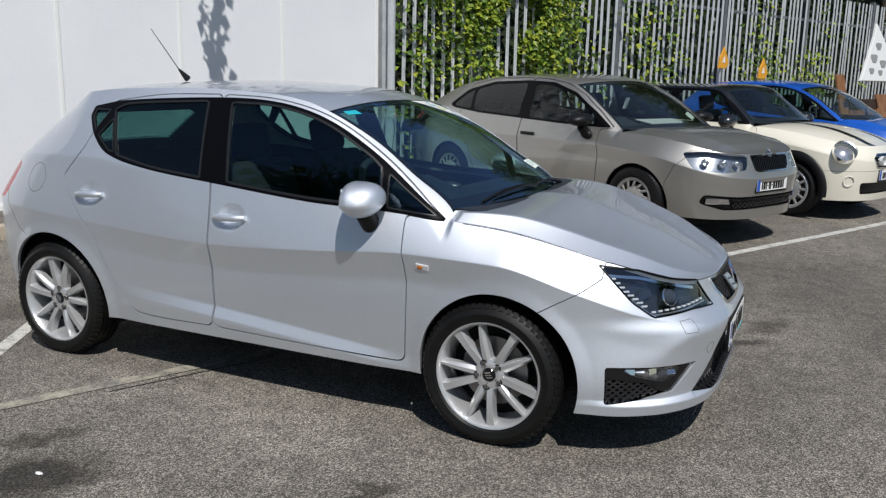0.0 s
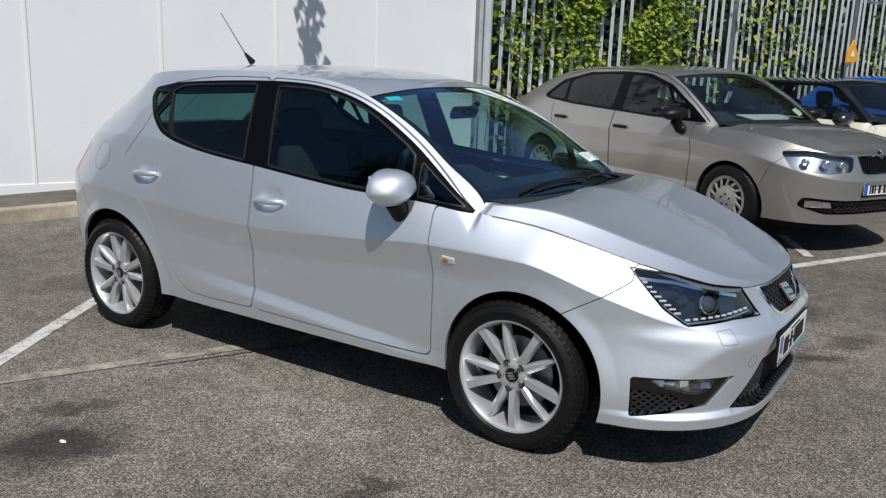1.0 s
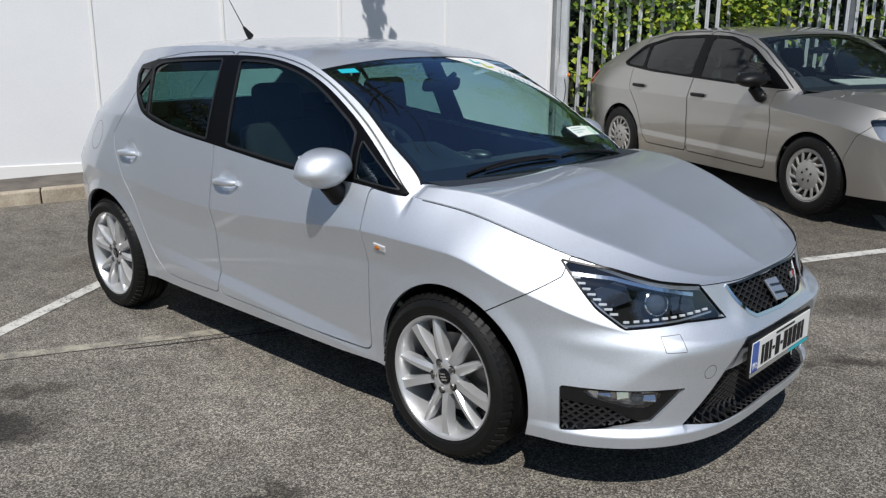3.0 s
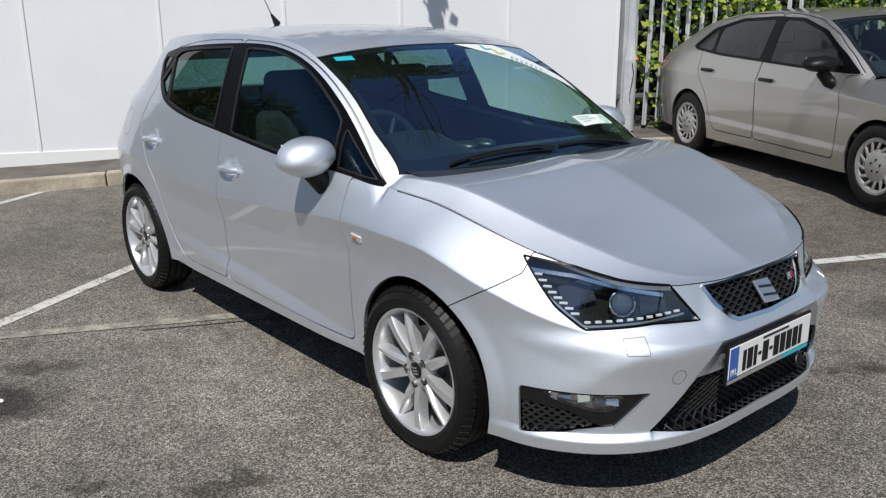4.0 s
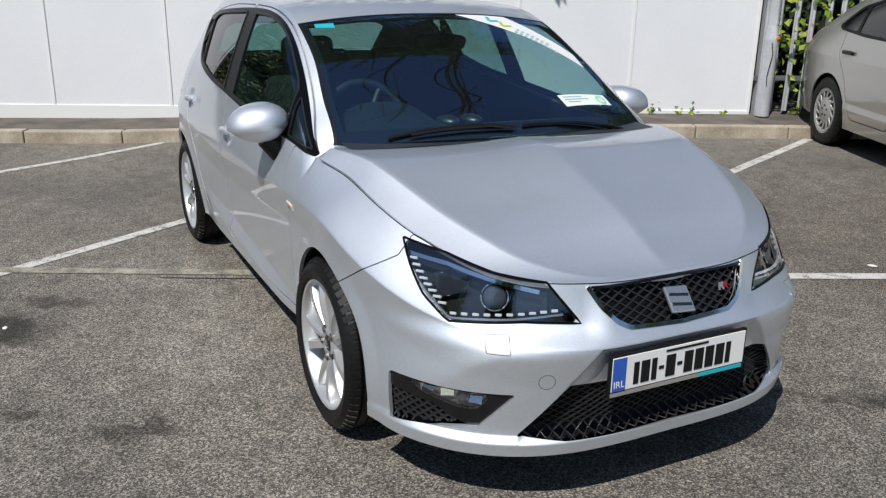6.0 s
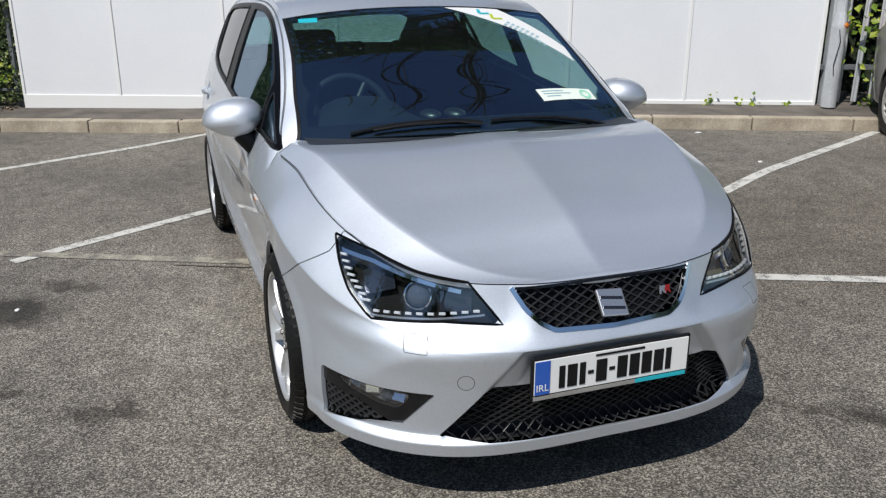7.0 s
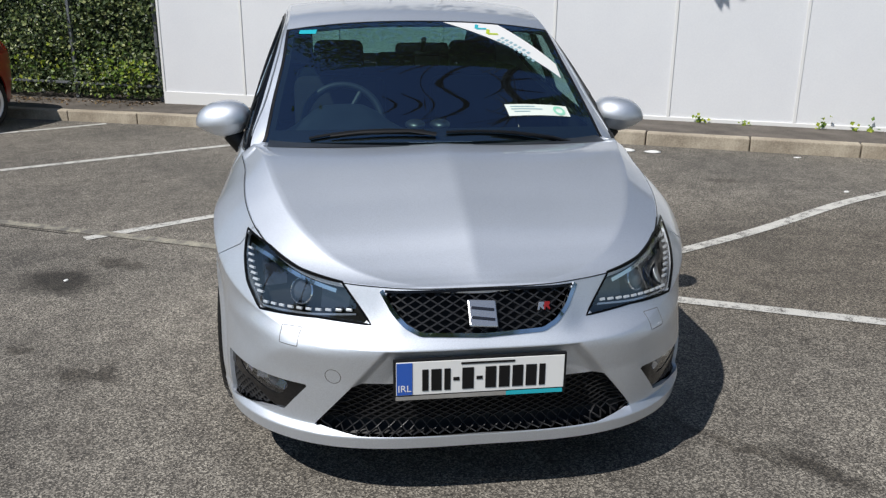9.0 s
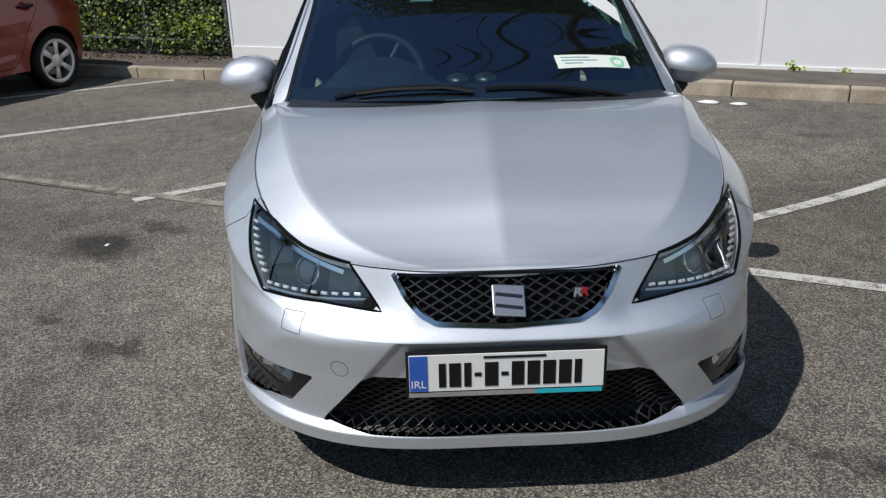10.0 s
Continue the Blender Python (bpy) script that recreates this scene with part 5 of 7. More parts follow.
ASPHALT = material("asphalt", (0.08, 0.078, 0.072), 0.85)
_big, _mid, _fine = noise_node(ASPHALT, 0.5, 6), noise_node(ASPHALT, 7.0, 6), noise_node(ASPHALT, 160.0, 3, 0.7)
_v = node(ASPHALT, "ShaderNodeTexVoronoi", i_Scale=190.0)
wire(ASPHALT, node(ASPHALT, "ShaderNodeTexCoord"), "Object", _v, "Vector")
_a = ramp(ASPHALT, _v, "Color", [(0.05, (0.026, 0.025, 0.023)), (0.5, (0.125, 0.118, 0.108)), (0.95, (0.45, 0.43, 0.395))])
_b = ramp(ASPHALT, _big, "Fac", [(0.35, (0.66, 0.635, 0.60)), (0.65, (1.17, 1.115, 1.03))])
_c = ramp(ASPHALT, _mid, "Fac", [(0.3, (0.72, 0.71, 0.70)), (0.6, (1.08, 1.08, 1.06))])
_m1 = mixed(ASPHALT, 1.0, None, _a, "Color", _b, "Color", "MULTIPLY")
_m2 = mixed(ASPHALT, 1.0, None, _m1, 2, _c, "Color", "MULTIPLY")
_last = (_m2, 2)
_co = node(ASPHALT, "ShaderNodeTexCoord")
_wob = noise_node(ASPHALT, 9.0, 5, 0.65)
_add = node(ASPHALT, "ShaderNodeVectorMath", operation="MULTIPLY_ADD")
_add.inputs[1].default_value = (0.30, 0.30, 0.0)
wire(ASPHALT, _wob, "Color", _add, 0)
wire(ASPHALT, _co, "Object", _add, 2)
for sx, sy, rx, ry, turn, deep in ((0.0, -1.72, 0.34, 0.23, 60, 0.26), (-0.28, -1.50, 0.30, 0.07, 55, 0.5), (0.95, -1.90, 0.16, 0.07, 40, 0.45), (1.18, -1.28, 0.20, 0.09, 70, 0.42), (0.88, -1.64, 0.12, 0.06, 60, 0.5), (2.17, 1.31, 0.24, 0.09, 35, 0.35), (1.98, 1.08, 0.32, 0.035, 38, 0.55),
                                    (1.90, 2.18, 0.35, 0.22, 65, 0.5), (2.32, 1.78, 0.30, 0.14, 70, 0.5), (-1.50, 2.73, 0.18, 0.09, 60, 0.55), (-2.0, -0.2, 0.6, 0.3, 65, 0.7), (1.3, 2.6, 0.4, 0.2, 65, 0.7), (-2.6, 1.2, 0.7, 0.35, 65, 0.65), (0.5, 2.9, 2.8, 1.5, 65, 0.78)):
    _map = node(ASPHALT, "ShaderNodeMapping", vector_type="TEXTURE")
    _map.inputs[1].default_value = (sx, sy, 0)
    _map.inputs[2].default_value = (0, 0, radians(turn))
    _map.inputs[3].default_value = (rx, ry, 1000)
    wire(ASPHALT, _add, 0, _map, 0)
    _len = node(ASPHALT, "ShaderNodeVectorMath", operation="LENGTH")
    wire(ASPHALT, _map, 0, _len, 0)
    _spot = ramp(ASPHALT, _len, "Value", [(0.45, (deep, deep * 0.97, deep * 0.93)), (0.95, (1.0, 1.0, 1.0))])
    _mm = mixed(ASPHALT, 1.0, None, _last[0], _last[1], _spot, "Color", "MULTIPLY")
    _last = (_mm, 2)
wire(ASPHALT, _last[0], _last[1], bsdf(ASPHALT), "Base Color")
bump(ASPHALT, _v, "Distance", 0.5, 0.004)

gx, gy = axis(16, 300), axis(16, 300)
GX, GY = np.meshgrid(gx, gy)
gz = rise(GX, GY)
idx = np.arange(GX.size).reshape(GX.shape)
faces = np.stack([idx[:-1, :-1].ravel(), idx[:-1, 1:].ravel(), idx[1:, 1:].ravel(), idx[1:, :-1].ravel()], 1)
ground = arrays("ground", np.stack([GX.ravel(), GY.ravel(), gz.ravel()], 1), faces.tolist(), ASPHALT, smooth=True)
tagged(ground, "weathered grey tarmac car park surface with oil stains", "ground", kind="structure")

WHITELINE = material("worn_line_paint", (0.6, 0.59, 0.55), 0.8)
_n1, _n2 = noise_node(WHITELINE, 14.0, 6, 0.7), noise_node(WHITELINE, 120.0, 3, 0.7)
_mx = mixed(WHITELINE, 0.45, None, _n1, "Fac", _n2, "Fac")
_r = ramp(WHITELINE, _mx, 2, [(0.40, (0.12, 0.115, 0.105)), (0.50, (0.55, 0.54, 0.5))])
wire(WHITELINE, _r, "Color", bsdf(WHITELINE), "Base Color")

OLDLINE = material("faded_line_paint", (0.3, 0.28, 0.22), 0.85)
_n1, _n2 = noise_node(OLDLINE, 9.0, 6, 0.7), noise_node(OLDLINE, 130.0, 3, 0.7)
_mx = mixed(OLDLINE, 0.4, None, _n1, "Fac", _n2, "Fac")
_r = ramp(OLDLINE, _mx, 2, [(0.44, (0.13, 0.122, 0.11)), (0.58, (0.36, 0.335, 0.26))])
wire(OLDLINE, _r, "Color", bsdf(OLDLINE), "Base Color")


def strip(name, a, b, width, mat, label, lift=0.004):
    """A painted line on the ground from a to b."""
    a, b = Vector((*a, 0)), Vector((*b, 0))
    n = max(2, int((b - a).length / 0.2))
    side = (b - a).normalized().cross(Vector((0, 0, 1))) * width / 2
    v, f = [], []
    for i in range(n + 1):
        p = a + (b - a) * i / n
        for q in (p + side, p - side):
            v.append((q.x, q.y, float(rise(q.x, q.y)) + lift))
        if i:
            f.append((2 * i - 2, 2 * i - 1, 2 * i + 1, 2 * i))
    return tagged(arrays(name, v, f, mat), label, "road marking", "bay lines", "structure")


for a, b in (((-3.6, -7.2), (0.2, 0.70)), ((0.2, 0.70), (7.9, 16.4)), ((-0.93, -1.95), (-2.6, 0.75)), ((-2.1, -4.85), (-4.5, -0.36)), ((-3.7, -5.9), (-5.42, -2.87)), ((0.12, 0.82), (-1.86, 5.15)), ((1.15, 4.45), (1.52, 3.76))):
    old = a[1] < -7
    strip("bay_line", a, b, 0.085, OLDLINE if old else WHITELINE, "faded yellowish old line worn into tarmac" if old else "worn white parking bay line painted on tarmac", 0.004 + 0.0005 * random.random())

JOINT = varied("tarmac_joint", (0.010, 0.010, 0.009), (0.03, 0.028, 0.025), 0.9, 20, 150, 0.3, 0.001)
for a, b in (((-0.57, -1.12), (-0.20, -0.36)), ((-1.55, -3.10), (-1.05, -2.08))):
    strip("tarmac_joint", a, b, 0.011, JOINT, "dark open joint in the tarmac beside the old line", 0.003)

CONCRETE = varied("kerb_concrete", (0.23, 0.19, 0.14), (0.48, 0.42, 0.325), 0.85, 5, 90, 0.5, 0.003)
PAVE = varied("pavement_tarmac", (0.06, 0.051, 0.043), (0.16, 0.14, 0.118), 0.9, 4, 170, 0.6, 0.004)
WALLPAINT = varied("white_panel", (0.72, 0.73, 0.75), (0.78, 0.79, 0.80), 0.42, 1.2, 60, 0.06, 0.001)
KERB_OUT = 0.77


def kerb_z(along):
    p = on_wall(along, KERB_OUT)
    return float(rise(p.x, p.y))


# pavement strip behind the kerb
v, f = [], []
for i in range(61):
    al = -22 + i * 0.75
    for out in (KERB_OUT - 0.12, 0.3, -0.6):
        p = on_wall(al, out)
        v.append((p.x, p.y, kerb_z(al) + 0.112 + 0.015 * (KERB_OUT - out)))
    if i:
        k = 3 * i
        f += [(k - 3, k - 2, k + 1, k), (k - 2, k - 1, k + 2, k + 1)]
tagged(arrays("pavement", v, f, PAVE, smooth=True), "narrow dark tarmac footway behind the kerb", "pavement", kind="structure")

kerb = thing("kerb", "weathered concrete kerb stones along the footway", "kerb", kind="structure")
bm = bmesh.new()
box(bm, (0.905, 0.125, 0.20), None, 0.012)
stone = bpy.data.meshes.new("kerb_stone")
bm.to_mesh(stone)
bm.free()
stone.materials.append(CONCRETE)
ang = math.degrees(math.atan2(DIR.y, DIR.x))
for i in range(-16, 22):
    al = 0.35 + i * 0.914
    p = on_wall(al, KERB_OUT - 0.0625)
    tilt = math.degrees(math.atan2(kerb_z(al - 0.4) - kerb_z(al + 0.4), 0.8))
    o = new("kerb_stone", stone)
    o.parent = kerb
    o.matrix_local = pose(p.x, p.y, kerb_z(al) + 0.018 + random.uniform(-0.003, 0.003), random.uniform(-1, 1), -tilt, ang)

# white clad wall
wall = thing("wall_white", "white panelled wall with raised joint strips and skirting", "wall", kind="structure")
bm = bmesh.new()
box(bm, (WALL_LONG, 0.16, 3.6), Matrix.Translation(on_wall(WALL_LONG / 2, -0.10, 1.75)) @ pose(0, 0, 0, 0, 0, ang))
part("wall_core", bm, WALLPAINT, wall)
JOINTS = [0.0] + [0.115 + 1.18 * k for k in range(1, 7)] + [WALL_LONG]
bm = bmesh.new()
box(bm, (0.03, 0.014, 3.3), None, 0.004)
sm_ = bpy.data.meshes.new("joint_strip")
bm.to_mesh(sm_)
bm.free()
sm_.materials.append(WHITEPLASTIC)
for a, b in zip(JOINTS, JOINTS[1:]):
    bm = bmesh.new()
    box(bm, (b - a - 0.012, 0.02, 3.3), Matrix.Translation(on_wall((a + b) / 2, -0.012, 1.90)) @ pose(0, 0, 0, 0, 0, ang), 0.004)
    part("panel", bm, WALLPAINT, wall)
for a in JOINTS:
    o = new("joint_strip", sm_)
    o.parent = wall
    o.matrix_local = Matrix.Translation(on_wall(min(max(a, 0.012), WALL_LONG - 0.012), 0.003, 1.90)) @ pose(0, 0, 0, 0, 0, ang)
bm = bmesh.new()
box(bm, (WALL_LONG, 0.03, 0.34), Matrix.Translation(on_wall(WALL_LONG / 2, -0.004, 0.09)) @ pose(0, 0, 0, 0, 0, ang), 0.004)
part("skirting", bm, WHITEPLASTIC, wall)
bm = bmesh.new()
box(bm, (WALL_LONG + 0.04, 0.26, 0.05), Matrix.Translation(on_wall(WALL_LONG / 2, -0.09, 3.575)) @ pose(0, 0, 0, 0, 0, ang), 0.006)
part("coping", bm, WHITEPLASTIC, wall)


# ---- the other parked cars ----
HEADING = -24.2
SALOON = {
    "w": 0.905, "front": 2.22, "rear": -2.43, "x1": 1.38, "x2": -1.55, "nose": (2.2, 3.4), "tail": (2.4, 4.0), "waist": 0.62, "under": 0.006, "fold_power": 1.15,
    "scoop_z": curve([(-1.0, 0.43), (1.0, 0.41)]),
    "lines": {
        "bottom": [(-2.43, 0.28), (-1.7, 0.24), (-1.0, 0.20), (1.0, 0.20), (1.7, 0.21), (2.22, 0.20)],
        "belt": [(-2.43, 0.96), (-2.0, 1.0), (-1.45, 1.02), (-0.9, 0.99), (-0.2, 0.955), (0.5, 0.93), (1.05, 0.915), (1.4, 0.905), (1.8, 0.865), (2.0, 0.82), (2.14, 0.785), (2.22, 0.775)],
        "rail": [(-2.43, 1.0), (-2.2, 1.03), (-1.9, 1.12), (-1.55, 1.24), (-1.2, 1.335), (-0.8, 1.395), (-0.4, 1.415), (0.0, 1.405), (0.3, 1.36), (0.55, 1.25), (0.8, 1.10), (1.0, 0.965), (1.06, 0.918), (1.1, 0.8), (2.22, 0.5)],
        "crease": [(-2.43, 0.84), (-1.0, 0.80), (0.8, 0.79), (1.5, 0.74), (2.0, 0.62), (2.22, 0.56)],
        "tuck": [(-2.43, 0.05), (1.5, 0.05), (2.22, 0.04)],
        "fold": [(-2.43, 0.10), (-1.0, 0.055), (0.6, 0.055), (1.05, 0.10), (1.4, 0.13), (1.8, 0.11), (2.22, 0.07)],
        "lean": [(-2.43, 1.2), (-1.8, 0.9), (-1.2, 0.52), (-0.5, 0.44), (2.22, 0.44)],
        "roll": [(-2.43, 0.03), (-0.4, 0.012), (0.0, 0.015), (0.3, 0.03), (0.64, 0.06), (1.0, 0.07), (2.22, 0.05)],
        "scoop": [(-2.43, 0), (-1.0, 0.010), (-0.6, 0.014), (0.6, 0.014), (0.95, 0.010), (1.3, 0), (2.22, 0)],
    },
    "paint": TAUPE, "step": 0.022, "gap": 0.0045, "arch": 0.352, "axles": (1.343, -1.343), "track": 0.795, "tyre": 0.312, "rim": 0.205, "wheel": "trim", "tyre_width": 0.20,
    "doors": {
        "door_front": [(0.86, 0.29), (0.90, 0.70), (0.85, 0.93), (0.99, 0.945), (0.78, 1.095), (0.53, 1.245), (0.28, 1.35), (0.0, 1.39), (-0.22, 1.40), (-0.20, 0.30)],
        "door_rear": [(-0.206, 0.30), (-0.226, 1.40), (-0.8, 1.385), (-1.15, 1.32), (-1.22, 1.05), (-1.20, 0.85), (-1.02, 0.62), (-0.94, 0.40), (-0.86, 0.30)],
    },
    "dlo": [(0.97, 0.945), (0.3, 0.958), (-0.9, 1.005), (-1.35, 1.045), (-1.44, 1.08), (-1.20, 1.255), (-0.8, 1.35), (-0.3, 1.372), (0.08, 1.36), (0.42, 1.268), (0.75, 1.09)],
    "panes": {
        "glass_f": [(0.80, 0.975), (0.3, 0.982), (-0.13, 0.998), (-0.17, 1.345), (0.06, 1.335), (0.40, 1.245), (0.72, 1.08)],
        "glass_r": [(-0.27, 1.003), (-0.85, 1.028), (-1.02, 1.04), (-1.06, 1.26), (-0.78, 1.325), (-0.29, 1.348)],
        "quarter": [(-1.06, 1.045), (-1.32, 1.065), (-1.38, 1.088), (-1.20, 1.215), (-1.10, 1.255)],
    },
    "glass": {}, "screen": CLEARSCREEN, "side_glass": CLEARSIDE,
    "openings": {
        "lamp": [(1.02, 0.785), (0.80, 0.800), (0.45, 0.775), (0.355, 0.752), (0.375, 0.645), (0.62, 0.618), (0.90, 0.640)],
        "grille": [(-0.325, 0.760), (0.325, 0.760), (0.275, 0.640), (0.22, 0.628), (-0.22, 0.628), (-0.275, 0.640)],
        "intake": [(-0.80, 0.425), (-0.45, 0.405), (0.45, 0.405), (0.80, 0.425), (0.84, 0.345), (0.60, 0.285), (-0.60, 0.285), (-0.84, 0.345)],
    },
    "paired": ("lamp",), "depth": {"lamp": 0.06, "grille": 0.03, "intake": 0.04}, "tub": {"lamp": LAMPSILVER},
    "bumper": [(-0.5, 0.0), (1.20, 0.0), (1.16, 0.5), (1.08, 0.66), (0.975, 0.745), (0.95, 0.80), (0.6, 0.81), (0.36, 0.745), (0.30, 0.90), (-0.5, 0.90)],
    "tail_lamp": [(-1.95, 0.98), (-2.05, 0.80), (-2.3, 0.80), (-2.3, 0.97)], "back_glass": (2.0, 2.1),
    "hood_rear": 1.09, "screen_base": 1.05, "header": 0.36, "scuttle": 0.74,
    "hood": [curve([(0.9, 0.13), (1.09, 0.13), (1.4, 0.06), (1.8, 0.0), (2.22, 0.0)]), curve([(0.9, 0.04), (1.09, 0.045), (1.6, 0.055), (2.0, 0.035), (2.14, 0.012), (2.22, 0.0)]),
             curve([(1.0, 0.004), (2.22, 0.002)]), curve([(1.0, 2.4), (2.22, 2.2)])],
    "crease_w": curve([(1.0, 0.66), (1.7, 0.60), (2.22, 0.5)]),
    "roof": [curve([(-2.43, 0.0), (-0.2, 0.0), (0.3, 0.11), (0.6, 0.12), (1.05, 0.14)]), curve([(-2.43, 0.01), (-1.3, 0.03), (-0.4, 0.035), (0.3, 0.045), (0.64, 0.04), (1.05, 0.03)]),
             curve([(-2.5, 0.0), (2.5, 0.0)]), curve([(-2.5, 2.4), (2.5, 2.2)])],
    "dash": 0.90, "bench": -1.05, "cabin_half": 0.70,
}
saloon_at = pose(-0.065, 5.27, 0.10, 0, 0.1, -26.0)
saloon, SB, _, STOP = car(SALOON, "saloon_car", "dusty taupe-grey saloon with plastic wheel trims parked backed to the kerb", Matrix.Identity(4))
for sign in (-1, 1):
    door_mirror(saloon, 0.72, sign * 1.0, 1.015, sign, TRIM, size=1.1, flat=0.74)
    lamp = SALOON["made"][("lamp", sign)]
    for q, z, r in ((0.80, 0.715, 0.036), (0.63, 0.705, 0.038), (0.48, 0.705, 0.030)):
        eye = SB.at(sign * q, z, -0.04)
        bm = bmesh.new()
        lathe(bm, [(r, 0.018), (r * 0.8, 0.0), (r * 0.3, -0.015)], 28, eye @ pose(0, 0, 0, 90, 0, 0))
        part("reflector_bowl", bm, LAMPSILVER, lamp, smooth=True)
    for k, hx in (("door_front", -0.06), ("door_rear", -1.02)):
        bm = bmesh.new()
        box(bm, (0.19, 0.030, 0.032), pose(hx, sign * 0.905, 0.835 if hx > -0.5 else 0.865), 0.012, 3)
        part("door_handle", bm, TRIM, SALOON["made"][(k, sign)], "black plastic door handle", smooth=40)
    bm = bmesh.new()
    prism(bm, [(-0.11, -0.024), (0.11, -0.024), (0.09, 0.026), (-0.11, 0.030)] if sign < 0 else [(-0.11, -0.024), (0.11, -0.024), (0.11, 0.030), (-0.09, 0.026)], 0.012, SB.at(sign * 0.66, 0.365, -0.016), 0.004)
    part("fog_lamp", bm, CHROME, saloon)
for k in range(19):
    s = -0.27 + k * 0.03
    bm = bmesh.new()
    ribbon(bm, SB, [(s, 0.640), (s, 0.70), (s, 0.752)], 0.011, 0.022, -0.004)
    part("grille_bar", bm, TRIM, saloon)
bm = bmesh.new()
ribbon(bm, SB, along([(-0.325, 0.762), (0.0, 0.766), (0.325, 0.762), (0.278, 0.638), (0.22, 0.625), (-0.22, 0.625), (-0.278, 0.638), (-0.325, 0.762)], 60), 0.012, 0.012, 0.004)
part("grille_surround", bm, CHROME, saloon, smooth=40)
bm = bmesh.new()
lathe(bm, [(0.0, -0.008), (0.034, -0.008), (0.040, 0.0)], 28, SB.at(1e-4, 0.778, 0.004) @ pose(0, 0, 0, 90, 0, 0))
part("badge", bm, CHROME, saloon, "plain round bright badge", smooth=40)
bm = bmesh.new()
lattice(bm, SB, [(-0.52, 0.395), (0.52, 0.395), (0.50, 0.295), (-0.50, 0.295)], 0.06, 0.8, 0.007, 0.01, -0.018)
part("intake_lattice", bm, MESHGREY, saloon)
bm = bmesh.new()
ribbon(bm, SB, along([(-0.82, 0.405), (-0.45, 0.375), (0.45, 0.375), (0.82, 0.405)], 50), 0.012, 0.02, -0.008)
part("intake_bar", bm, TRIM, saloon)
number_plate(saloon, Matrix(((0, 0, 1, 2.205), (1, 0, 0, 0), (0, 1, 0, 0.50), (0, 0, 0, 1))), 0.50, 0.105, False)
STOP.cut("tax", np.where(STOP.A["xo"] > 0.36, in_shape(STOP.A["x"], STOP.A["y"], [(0.98, 0.35), (0.90, 0.50), (0.98, 0.52), (1.06, 0.37)], 0), -1))
emit(STOP, STOP.mean("tax") > 0, "paper", PAPER, saloon, 0.001, 0.012)
bm = bmesh.new()
box(bm, (0.22, 0.62, 0.012), pose(0.82, 0.18, 0.985, 0, 8, 0), 0.003)
part("dash_sunshade", bm, PALETRIM, saloon, "pale card lying on the dashboard")
bm = bmesh.new()
box(bm, (0.004, 0.06, 0.15), pose(0.46, 0.03, 1.17, 0, 20, 0), 0.002)
part("hanging_tag", bm, WHITEPLASTIC, saloon)
saloon.matrix_world = saloon_at

